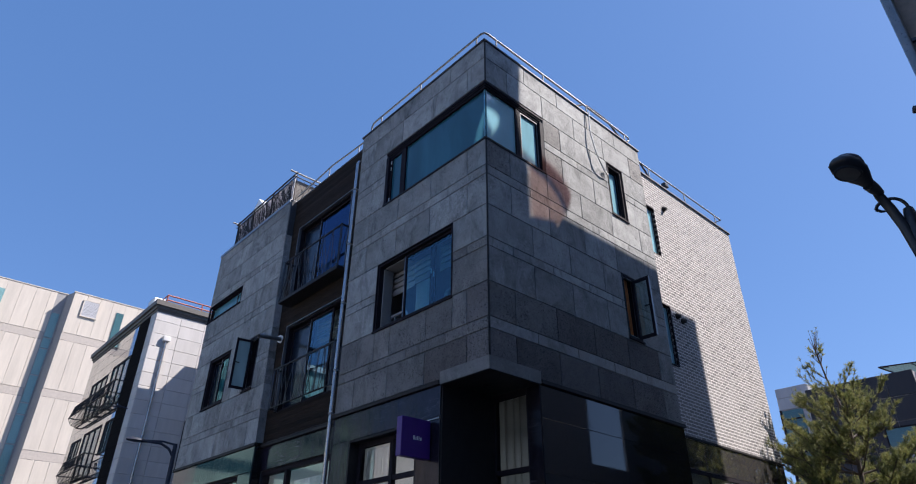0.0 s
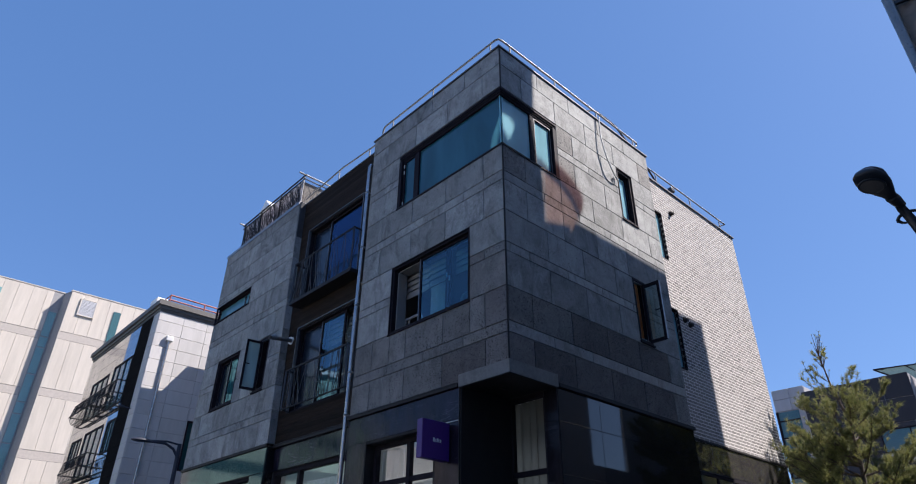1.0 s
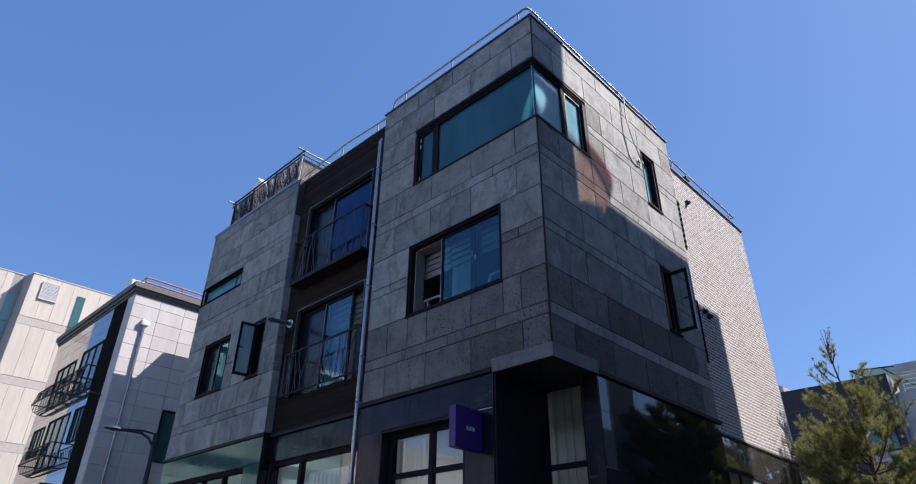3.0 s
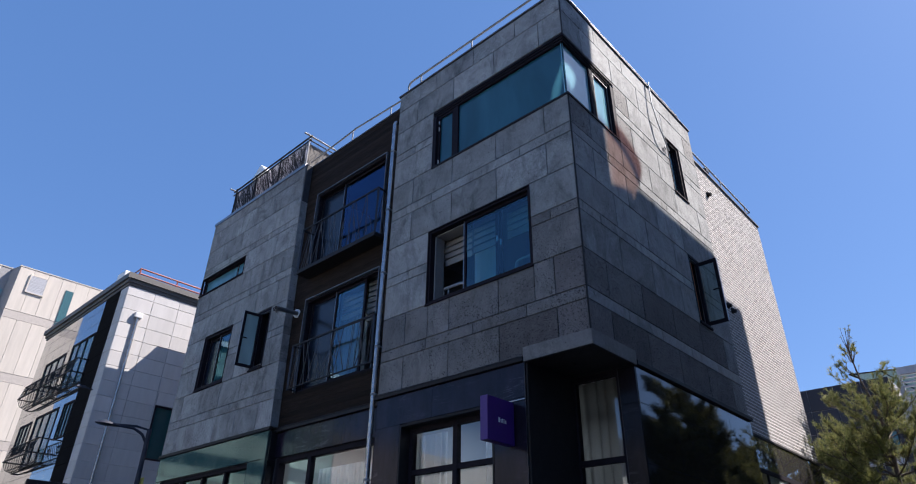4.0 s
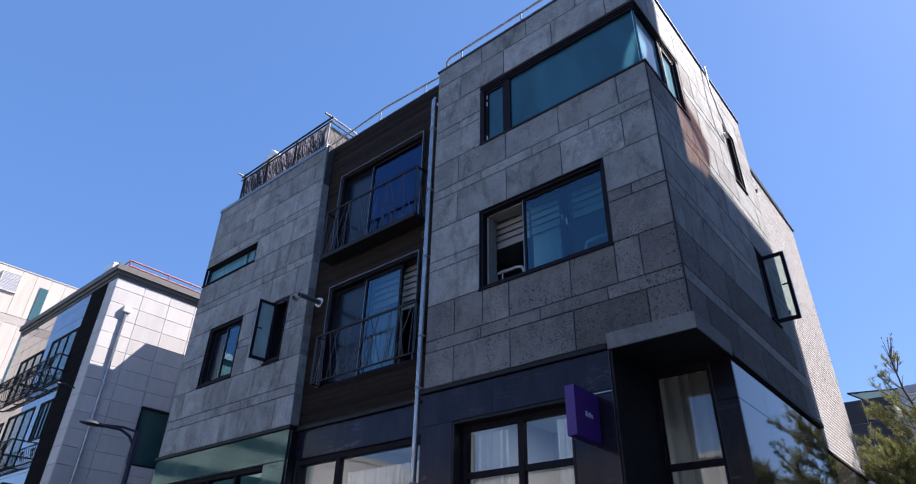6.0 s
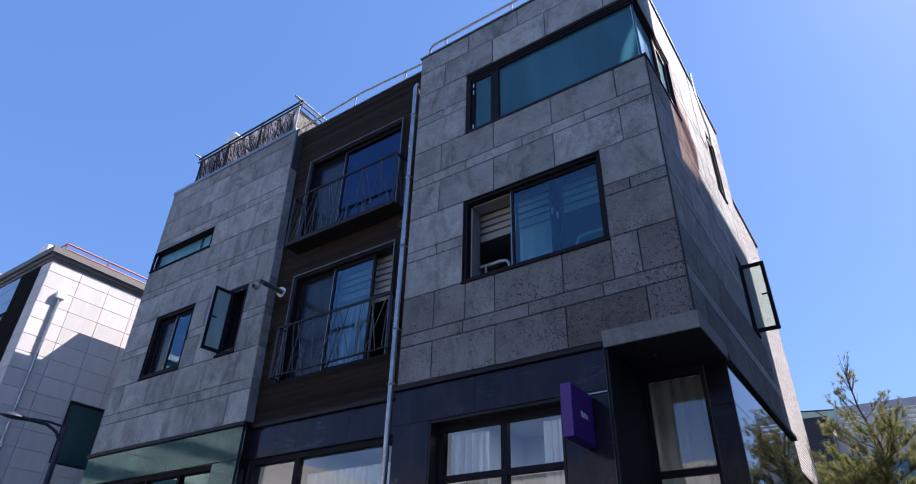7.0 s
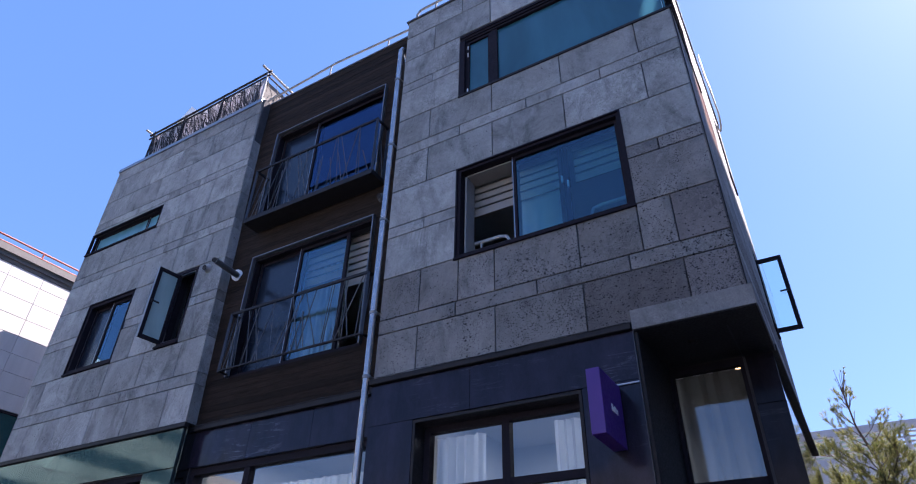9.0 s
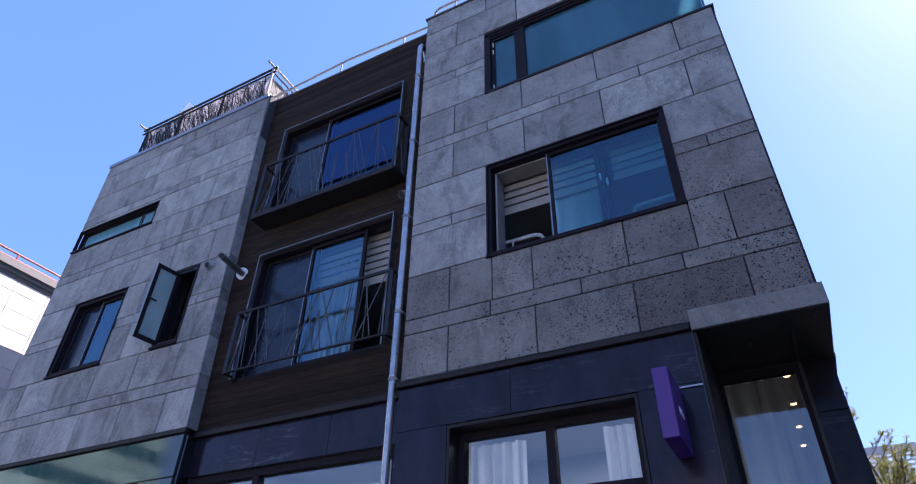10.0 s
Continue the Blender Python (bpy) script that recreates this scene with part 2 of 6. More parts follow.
def cladding(name, color, vary=0.08):
    """Flat panels with rain streaks and slight tone from piece to piece."""
    m, nt, p = material(name)
    v = coords(nt, scale=(1, 1, 0.12), spread=29.0)
    oi = nt.nodes.new("ShaderNodeObjectInfo")
    col = mixed(nt, "MULTIPLY", 1.0, color, ramp(nt, oi.outputs["Random"], [(0, 1 - vary), (1, 1 + vary)]))
    col = mixed(nt, "MULTIPLY", 1.0, col, ramp(nt, noise_of(nt, v, 2.2, 6, 0.7), [(0.3, 0.88), (0.65, 1.06)]))
    col = mixed(nt, "MULTIPLY", 1.0, col, ramp(nt, noise_of(nt, coords(nt), 40, 3), [(0.3, 0.94), (0.7, 1.05)]))
    nt.links.new(col, p.inputs["Base Color"])
    p.inputs["Roughness"].default_value = 0.7
    bump(nt, noise_of(nt, coords(nt), 60, 3), 0.15, 0.003, p)
    return m


def asphalt_mat(name, base):
    m, nt, p = material(name)
    v = coords(nt)
    col = mixed(nt, "MULTIPLY", 1.0, (base, base, base * 1.03), ramp(nt, noise_of(nt, v, 0.35, 7, 0.65), [(0.3, 0.75), (0.7, 1.3)]))
    col = mixed(nt, "MULTIPLY", 1.0, col, ramp(nt, noise_of(nt, v, 45, 3), [(0.3, 0.7), (0.7, 1.3)]))
    nt.links.new(col, p.inputs["Base Color"])
    p.inputs["Roughness"].default_value = 0.9
    bump(nt, noise_of(nt, v, 70, 3), 0.6, 0.006, p)
    return m


CLEAR = film("clear_back", (1, 1, 1))
STONE = basalt("basalt_smooth", 0.322, 0.32, 0.20, (1.0, 0.997, 0.96), share=0.13, mottle=1.0)
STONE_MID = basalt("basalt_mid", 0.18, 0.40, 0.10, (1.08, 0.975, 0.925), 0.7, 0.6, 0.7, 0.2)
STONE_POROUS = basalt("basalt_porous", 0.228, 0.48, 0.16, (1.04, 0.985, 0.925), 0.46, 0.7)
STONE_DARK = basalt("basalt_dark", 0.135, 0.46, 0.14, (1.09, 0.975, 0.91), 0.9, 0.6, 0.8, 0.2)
STONE_LINTEL = basalt("basalt_lintel", 0.215, 0.2, 0.05, (1.03, 1.0, 0.96), share=0.06, mottle=0.6)
STONE_PALE = basalt("basalt_pale", 0.33, 0.2, 0.05, (1.05, 1.0, 0.93), share=0.06, mottle=0.5)
CORE = plain("render_coat", (0.05, 0.05, 0.055), 0.9, vary=0.2)
INNER = plain("inner_paint", (0.55, 0.54, 0.52), 0.9, vary=0.05)
WOOD = wood_dark("stained_timber")
BRICK = brick_mat("grey_brick")
MORTAR = plain("mortar", (0.76, 0.725, 0.685), 0.95, vary=0.10, scale=20, bumpy=0.3)
FRAME = plain("dark_window_frame", (0.019, 0.015, 0.020), 0.72, vary=0.15, spec=0.12)
FRAME_EDGE = plain("aluminium_edge", (0.32, 0.32, 0.33), 0.35, 1.0)
BLACK = polished("black_granite", (0.014, 0.0138, 0.0150), 0.015, -0.05, 0.60)
PANEL = polished("dark_panel", (0.018, 0.014, 0.024), 0.07, 0.10, 0.24, 0.5)
DOOR_PANEL = polished("dark_door_panel", (0.014, 0.012, 0.016), 0.10, 0.10, 0.13, 0.5)
GREEN_GLASS = polished("green_tinted_panel", (0.029, 0.046, 0.043), 0.03, 0.0, 0.85)
BLACK_METAL = plain("black_metal", (0.022, 0.019, 0.0195), 0.6, vary=0.2, spec=0.25)
RAIL_METAL = plain("dark_rail_metal", (0.05, 0.05, 0.055), 0.4, 0.6)
STEEL = plain("stainless_steel", (0.30, 0.295, 0.29), 0.5, 0.35, vary=0.08, spec=0.3)
PIPE_STEEL = plain("drain_pipe_steel", (0.46, 0.43, 0.41), 0.2, 0.75, vary=0.25)
COPING = plain("grey_coping", (0.10, 0.10, 0.11), 0.6)
GLASS = glass("window_glass", (0.55, 0.66, 0.72), 1.9)
GLASS_LEAF = glass("casement_glass", (0.80, 0.95, 0.89), 2.5, sheen=(0.82, 0.95, 1.0))
GLASS_BRIGHT = glass("bright_window_glass", (0.70, 0.92, 0.98), 2.2, sheen=(0.50, 0.80, 1.0))
GLASS_BLUE = glass("blue_window_glass", (0.30, 0.70, 0.84), 2.05, sheen=(0.30, 0.47, 0.86))
GLASS_AQUA = glass("aqua_window_glass", (0.42, 0.82, 0.92), 2.1, sheen=(0.42, 0.66, 0.82))
GLASS_SHOP = glass("shop_glass", (0.90, 0.93, 0.95), 2.1)
FROST = frosted("teal_film_glass", (0.058, 0.200, 0.275), 1.5)
FROST_AQUA = frosted("aqua_film_glass", (0.22, 0.52, 0.63), 1.5)
FROST_LEAF = frosted("grey_film_glass", (0.30, 0.44, 0.47), 1.6)
# far paler than the teal film: sun and sky glare put into the colour
FROST_GLARE = frosted("sky_glare_glass", (0.46, 0.88, 1.0), 2.3)
TEAL = polished("teal_glass", (0.012, 0.060, 0.066), 0.03, 0.0, 0.9)
CURTAIN = cloth("white_curtain", (0.88, 0.88, 0.88))
CURTAIN_BEIGE = cloth("beige_curtain", (0.30, 0.287, 0.245), 0.3)
MESH = plain("dark_insect_mesh", (0.014, 0.019, 0.030), 0.22, vary=0.2, spec=0.45)
DOOR_TRIM = plain("dull_door_trim", (0.17, 0.17, 0.18), 0.45, 0.5)
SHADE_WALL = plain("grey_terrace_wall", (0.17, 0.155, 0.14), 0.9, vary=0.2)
TWIG = plain("grey_bar_metal", (0.10, 0.093, 0.093), 0.5, 0.3)
BLIND = plain("pale_blind", (0.33, 0.30, 0.265), 0.9, vary=0.06)
LINER = plain("window_lining", (0.27, 0.26, 0.25), 0.7, vary=0.08)
BED_TUBE = plain("bed_tube_paint", (0.42, 0.42, 0.42), 0.4, vary=0.05)
PURPLE = plain("purple_sign_paint", (0.070, 0.016, 0.20), 0.4, vary=0.05)
WHITE = plain("white_paint", (0.8, 0.8, 0.8), 0.5, vary=0.03)
CABLE = plain("white_cable", (0.62, 0.60, 0.56), 0.5)
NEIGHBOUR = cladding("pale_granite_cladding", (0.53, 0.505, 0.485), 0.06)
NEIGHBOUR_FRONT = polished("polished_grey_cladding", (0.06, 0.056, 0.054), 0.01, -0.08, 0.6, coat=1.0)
BLACK_STRIP = plain("black_stone_strip", (0.019, 0.018, 0.018), 0.9, spec=0.0)
CORNICE = plain("grey_brown_cornice", (0.115, 0.105, 0.095), 0.6, vary=0.15)
RED_FILM = film("red_film", (0.62, 0.50, 0.43))
RED_FILM_DEEP = film("deep_red_film", (0.80, 0.68, 0.64))
RUST = plain("red_oxide_paint", (0.30, 0.075, 0.05), 0.6)
FAR_WALL = cladding("beige_metal_panel", (0.56, 0.50, 0.43), 0.04)
FAR_BAND = plain("grey_band", (0.44, 0.39, 0.345), 0.7)
FAR_GREY = plain("shaded_grey_panel", (0.30, 0.29, 0.29), 0.7)
HALL = cladding("pale_hall_panel", (0.54, 0.525, 0.49), 0.06)
HALL_GREEN = cladding("sea_green_panel", (0.30, 0.46, 0.41), 0.35)
SCREEN_CLOTH = frosted("brown_screen_mesh", (0.52, 0.49, 0.49), 1.1, 9.0, 0.3, 1.9)
CANOPY_GLASS = polished("canopy_glass", (0.26, 0.36, 0.31), 0.12, 0.0, 0.5)
# two lighter copies of teal_glass, with sun and reflections put into the colour
STRIP_GLASS = polished("strip_glass", (0.19, 0.33, 0.33), 0.05, 0.0, 0.6)
TEAL_LIT = polished("lit_teal_glass", (0.055, 0.125, 0.135), 0.05, 0.0, 0.7)
AMBER = plain("amber_lining", (0.62, 0.25, 0.08), 0.9, vary=0.1)
HOPPER = plain("grey_hopper", (0.66, 0.65, 0.64), 0.5)
CHARCOAL = cladding("charcoal_cladding", (0.030, 0.030, 0.038), 0.15)
PALE_PANEL = cladding("pale_grey_panel", (0.42, 0.42, 0.44), 0.06)
BARK = plain("pine_bark", (0.10, 0.075, 0.055), 0.95, vary=0.4, scale=18, bumpy=0.6)
NEEDLES = needle_mat("pine_needles")
# copy darkened in colour to dim the sunlit pines mirrored in the granite
NEEDLES_DIM = needle_mat("dim_pine_needles", 0.62)
ASPHALT = asphalt_mat("asphalt", 0.05)
PAVING = asphalt_mat("concrete_paving", 0.22)
LAMP_BODY = plain("dark_lamp_paint", (0.020, 0.022, 0.028), 0.4)
LAMP_GLASS = plain("lamp_lens", (0.115, 0.112, 0.11), 0.45, spec=0.2)
LAMP_BLUE = plain("slate_lamp_paint", (0.030, 0.035, 0.055), 0.6, spec=0.3)
POLE_STEEL = plain("galvanised_pole", (0.24, 0.23, 0.22), 0.32, 0.7, vary=0.15, scale=4)
BOARD = plain("weathered_board", (0.21, 0.17, 0.135), 0.7, vary=0.25, scale=2.5)
GLOW, _nt, _p = material("downlight_glow")
_p.inputs["Emission Color"].default_value = (1.0, 0.62, 0.28, 1)
_p.inputs["Emission Strength"].default_value = 4.0


# ---- building blocks ----
def part(name, bm, mat, parent=None, label=""):
    """Links a bmesh as one mesh object under a thing or part."""
    me = bpy.data.meshes.new(name)
    bm.to_mesh(me)
    bm.free()
    me.materials.append(mat)
    ob = new(name, me)
    if parent is not None:
        ob.parent = parent
    if label:
        ob["label"] = label
    return ob


def smooth(ob, angle=40):
    me = ob.data
    me.polygons.foreach_set("use_smooth", [True] * len(me.polygons))
    me.set_sharp_from_angle(angle=radians(angle))
    return ob


def thing(name, label, category, group="", kind="", at=(0, 0, 0)):
    ob = new(name)
    ob.empty_display_size = 0.2
    ob.location = at
    return tagged(ob, label, category, group, kind)


def box(bm, x0, x1, y0, y1, z0, z1):
    x0, x1 = min(x0, x1), max(x0, x1)
    y0, y1 = min(y0, y1), max(y0, y1)
    z0, z1 = min(z0, z1), max(z0, z1)
    v = [bm.verts.new((x, y, z)) for z in (z0, z1) for y in (y0, y1) for x in (x0, x1)]
    for f in ((0, 2, 3, 1), (4, 5, 7, 6), (0, 1, 5, 4), (2, 6, 7, 3), (0, 4, 6, 2), (1, 3, 7, 5)):
        bm.faces.new([v[i] for i in f])


def soft_box(x0, x1, y0, y1, z0, z1, r=0.006, seg=2):
    bm = bmesh.new()
    box(bm, x0, x1, y0, y1, z0, z1)
    bmesh.ops.bevel(bm, geom=bm.edges[:], offset=r, segments=seg, affect="EDGES", profile=0.5)
    return bm


def tube(bm, pts, r, n=8, caps=True):
    """A round tube along the points; r may be one radius or one for each point."""
    pts = [Vector(p) for p in pts]
    rs = r if isinstance(r, (list, tuple)) else [r] * len(pts)
    rings, up = [], None
    for i, p in enumerate(pts):
        d = (pts[min(i + 1, len(pts) - 1)] - pts[max(i - 1, 0)]).normalized()
        if up is None:
            up = d.orthogonal().normalized()
        up = (up - d * up.dot(d)).normalized()
        side = d.cross(up)
        rings.append([bm.verts.new(p + rs[i] * (up * math.cos(a) + side * math.sin(a))) for a in [2 * math.pi * k / n for k in range(n)]])
    for a, b in zip(rings, rings[1:]):
        for k in range(n):
            bm.faces.new((a[k], a[(k + 1) % n], b[(k + 1) % n], b[k]))
    if caps:
        bm.faces.new(rings[0][::-1])
        bm.faces.new(rings[-1])


def tube_part(name, pts, r, mat, parent, n=8, label=""):
    bm = bmesh.new()
    tube(bm, pts, r, n)
    return smooth(part(name, bm, mat, parent, label))


def bar(bm, a, b, w, d=None):
    """A square bar from a to b."""
    d = d or w
    a, b = Vector(a), Vector(b)
    t = (b - a).normalized()
    u = t.orthogonal().normalized() if abs(t.z) > 0.99 else t.cross(Vector((0, 0, 1))).normalized()
    s = t.cross(u)
    v = [bm.verts.new(p + u * i * w / 2 + s * j * d / 2) for p in (a, b) for i, j in ((-1, -1), (1, -1), (1, 1), (-1, 1))]
    for f in ((3, 2, 1, 0), (4, 5, 6, 7), (0, 1, 5, 4), (1, 2, 6, 5), (2, 3, 7, 6), (3, 0, 4, 7)):
        bm.faces.new([v[i] for i in f])


F, R = 6.43, 6.57          # planes of the two stone facades: x = F faces the street, y = R the side


class Face:
    """A facade's own frame: u along it, d inwards, z up."""

    def __init__(self, axis, plane):
        self.axis, self.plane = axis, plane

    def at(self, u, d, z):
        return Vector((self.plane + d, u, z)) if self.axis == "x" else Vector((u, self.plane + d, z))

    def box(self, bm, u0, u1, d0, d1, z0, z1):
        a, b = self.at(u0, d0, z0), self.at(u1, d1, z1)
        box(bm, a.x, b.x, a.y, b.y, z0, z1)

    def soft(self, u0, u1, d0, d1, z0, z1, r=0.006):
        a, b = self.at(u0, d0, z0), self.at(u1, d1, z1)
        return soft_box(*sorted((a.x, b.x)), *sorted((a.y, b.y)), z0, z1, r)


STREET, SIDE = Face("x", F), Face("y", R)


def wall(name, face, u0, u1, z0, z1, d0, d1, holes, mat, parent, label=""):
    """A wall of real thickness with rectangular openings (u0, u1, z0, z1) through it."""
    us = sorted({u0, u1, *[min(max(h[i], u0), u1) for h in holes for i in (0, 1)]})
    zs = sorted({z0, z1, *[min(max(h[i], z0), z1) for h in holes for i in (2, 3)]})

    def solid(i, j):
        if not (0 <= i < len(us) - 1 and 0 <= j < len(zs) - 1):
            return False
        u, z = (us[i] + us[i + 1]) / 2, (zs[j] + zs[j + 1]) / 2
        return not any(h[0] < u < h[1] and h[2] < z < h[3] for h in holes)

    bm, made = bmesh.new(), {}

    def vert(i, d, j):
        if (i, d, j) not in made:
            made[i, d, j] = bm.verts.new(face.at(us[i], d, zs[j]))
        return made[i, d, j]

    for i in range(len(us) - 1):
        for j in range(len(zs) - 1):
            if not solid(i, j):
                continue
            quads = [[(i, d0, j), (i + 1, d0, j), (i + 1, d0, j + 1), (i, d0, j + 1)], [(i, d1, j), (i, d1, j + 1), (i + 1, d1, j + 1), (i + 1, d1, j)]]
            for di, dj, a, b in ((-1, 0, (i, j), (i, j + 1)), (1, 0, (i + 1, j), (i + 1, j + 1)), (0, -1, (i, j), (i + 1, j)), (0, 1, (i, j + 1), (i + 1, j + 1))):
                if not solid(i + di, j + dj):
                    quads.append([(a[0], d0, a[1]), (a[0], d1, a[1]), (b[0], d1, b[1]), (b[0], d0, b[1])])
            for q in quads:
                bm.faces.new([vert(*k) for k in q])
    bmesh.ops.recalc_face_normals(bm, faces=bm.faces[:])
    return part(name, bm, mat, parent, label)


def slab(name, face, ub0, ub1, ut0, ut1, z0, z1, mat, parent, thick=0.03, gap=0.0065, chamfer=0.005, proud=0.0):
    """One cladding slab with a fine chamfer; its ends may lean (ub at its foot, ut at its head)."""
    rings = []
    for d, g in ((thick, gap), (chamfer - proud, gap), (-proud, gap + chamfer)):
        rings.append([face.at(ub0 + g, d, z0 + g), face.at(ub1 - g, d, z0 + g), face.at(ut1 - g, d, z1 - g), face.at(ut0 + g, d, z1 - g)])
    verts = [v for r in rings for v in r]
    faces = [(8, 9, 10, 11)]
    for k in (0, 4):
        faces += [(k + i, k + (i + 1) % 4, k + 4 + (i + 1) % 4, k + 4 + i) for i in range(4)]
    if face.axis == "x":
        faces = [f[::-1] for f in faces]
    me = bpy.data.meshes.new(name)
    me.from_pydata(verts, [], faces)
    me.materials.append(mat)
    ob = new(name, me)
    ob.parent = parent
    return ob


def cut(rect, holes):
    """The rectangles that remain of rect (u0, u1, z0, z1) outside the holes."""
    left = [rect]
    for h in holes:
        rest = []
        for a, b, c, d in left:
            if h[0] >= b or h[1] <= a or h[2] >= d or h[3] <= c:
                rest.append((a, b, c, d))
                continue
            if h[0] > a:
                rest.append((a, h[0], c, d))
            if h[1] < b:
                rest.append((h[1], b, c, d))
            lo, hi = max(a, h[0]), min(b, h[1])
            if h[2] > c:
                rest.append((lo, hi, c, h[2]))
            if h[3] < d:
                rest.append((lo, hi, h[3], d))
        left = rest
    return [r for r in left if r[1] - r[0] > 0.03 and r[3] - r[2] > 0.03]


def frame_bars(face, u0, u1, z0, z1, w, d0, d1):
    """Four mitred-looking bars round an opening, as one mesh."""
    bm = bmesh.new()
    face.box(bm, u0, u1, d0, d1, z0, z0 + w)
    face.box(bm, u0, u1, d0, d1, z1 - w, z1)
    face.box(bm, u0, u0 + w, d0, d1, z0 + w, z1 - w)
    face.box(bm, u1 - w, u1, d0, d1, z0 + w, z1 - w)
    return bm


def glaze(ob):
    """Keeps the pane's coating on its outer face; its back and edges are clear."""
    ob.data.materials.append(CLEAR)
    outer = Vector((-1.0, -0.9, -0.2))
    for poly in ob.data.polygons:
        poly.material_index = 0 if poly.normal.dot(outer) > 0.5 else 1
    return ob


def pane(face, u0, u1, z0, z1, d, mat, parent, name="pane", label=""):
    bm = bmesh.new()
    face.box(bm, u0, u1, d, d + 0.008, z0, z1)
    ob = glaze(part(name, bm, mat, parent, label))
    ob.visible_shadow = False
    return ob


def folds(face, u0, u1, z0, z1, d, mat, parent=None, waves=6, depth=0.035, name="curtain", label=""):
    """A hanging curtain with soft folds."""
    bm = bmesh.new()
    n = waves * 8
    rows = []
    for z in (z0, (z0 + z1) / 2, z1):
        rows.append([bm.verts.new(face.at(u0 + (u1 - u0) * k / n + 0.012 * math.sin(k * 1.7 + z), d + depth * math.sin(k * math.pi / 4 + 0.6 * math.sin(k * 0.31)) * (1.15 - 0.25 * (z - z0) / (z1 - z0)), z)) for k in range(n + 1)])
    for a, b in zip(rows, rows[1:]):
        for k in range(n):
            bm.faces.new((a[k], a[k + 1], b[k + 1], b[k]))
    bmesh.ops.solidify(bm, geom=bm.faces[:], thickness=0.004)
    return smooth(part(name, bm, mat, parent, label), 60)


def blind(face, u0, u1, z0, z1, d, label="pale roller blind with horizontal bands"):
    """A banded roller blind: fabric strips with gaps of thinner cloth."""
    t = thing("roller_blind", label, "blind")
    n = max(3, round((z1 - z0) / 0.13))
    h = (z1 - z0) / n
    for k in range(n):
        bm = bmesh.new()
        face.box(bm, u0, u1, d, d + 0.006, z0 + k * h + 0.03, z0 + (k + 1) * h)
        part("band", bm, BLIND, t)
    part("bottom_rail", face.soft(u0, u1, d - 0.008, d + 0.012, z0 - 0.01, z0 + 0.025, 0.004), BLIND, t)
    return t


# ---- ground ----
bm = bmesh.new()
box(bm, -1500, 1500, -1500, 1500, -0.4, 0.0)
tagged(part("ground", bm, ASPHALT), "grey asphalt street and open ground", "ground", kind="structure")
bm = bmesh.new()
for x0, x1, y0, y1 in ((4.6, 7.0, -6, 60), (7.0, 60, 4.4, 7.2)):
    box(bm, x0, x1, y0, y1, 0.0, 0.14)
tagged(part("pavement", bm, PAVING), "pale concrete pavement round the building", "pavement", kind="structure")

# ---- the stone-clad apartment building ----
LEVELS = [4.68, 5.27, 5.47, 6.09, 6.75, 6.93, 7.58, 8.23, 8.43, 9.03, 9.68, 9.87, 10.48, 11.10, 11.56]
PHASE = "ABABABABABABAB"      # the joints' offset, course by course from below
LB0, LEAN_EDGE = 14.27, 0.040   # the set-forward left bay: foot of its edge, and how far the edge leans


def bay_edge(z):
    return LB0 + LEAN_EDGE * (z - 4.65)


# openings: u0, u1, z0, z1
H_W2 = (7.46, 9.78, 6.09, 7.56)
H_W3 = (R - 0.1, 9.79, 9.03, 10.46)
H_SLIT = (16.84, 19.5, 9.07, 9.59)
H_LW = (16.78, 18.15, 6.13, 7.58)
H_LC = (15.03, 15.58, 6.13, 7.57)
H_WD3 = (11.39, 13.97, 8.06, 10.33)
H_WD2 = (11.32, 13.82, 5.32, 7.42)
H_S3 = (F - 0.1, 8.13, 9.03, 10.46)
H_S3B = (10.36, 10.95, 9.05, 10.46)
H_S2 = (10.38, 10.86, 6.15, 7.58)
H_GF = (8.28, 10.28, 0.5, 4.09)
H_GFM = (11.0, 14.2, 0.2, 4.06)
H_GFL = (14.92, 18.9, 0.5, 4.03)
H_ENTRY_X = (R - 0.1, 7.69, -0.1, 4.60)
H_ENTRY_Y = (F - 0.1, 7.57, -0.1, 4.60)
H_B3 = (12.15, 12.84, 8.98, 10.40)
H_B2 = (12.15, 12.76, 6.14, 7.62)

house = thing("apartment_building", "four-storey building clad in grey basalt slabs with timber bay", "building")
wall_street = wall("street_wall", STREET, R + 0.03, 10.9, 0, 11.54, 0.03, 0.30, [H_W2, H_W3, H_GF, H_ENTRY_X], CORE, house, "grey basalt slab wall facing the street")
wall_bay = wall("bay_wall", STREET, 14.5, 19.2, 0, 11.50, 0.03, 0.30, [H_SLIT, H_LW, H_LC, H_GFL], CORE, house, "grey basalt slab wall of the set-forward bay")
wall_timber = wall("timber_wall", STREET, 10.9, 14.75, 0, 11.46, 0.22, 0.45, [H_WD3, H_WD2, H_GFM], CORE, house, "wall clad in dark stained timber boards")
wall_side = wall("side_wall", SIDE, F + 0.03, 11.85, 0, 11.54, 0.03, 0.30, [H_S3, H_S3B, H_S2, H_ENTRY_Y], CORE, house, "grey basalt slab side wall")
BRICKS = Face("y", 6.9)
wall_brick = wall("brick_wall", BRICKS, 11.85, 17.12, 0, 11.34, 0.0009, 0.28, [H_B3, H_B2], MORTAR, house, "pale grey brick wall with light mortar joints")
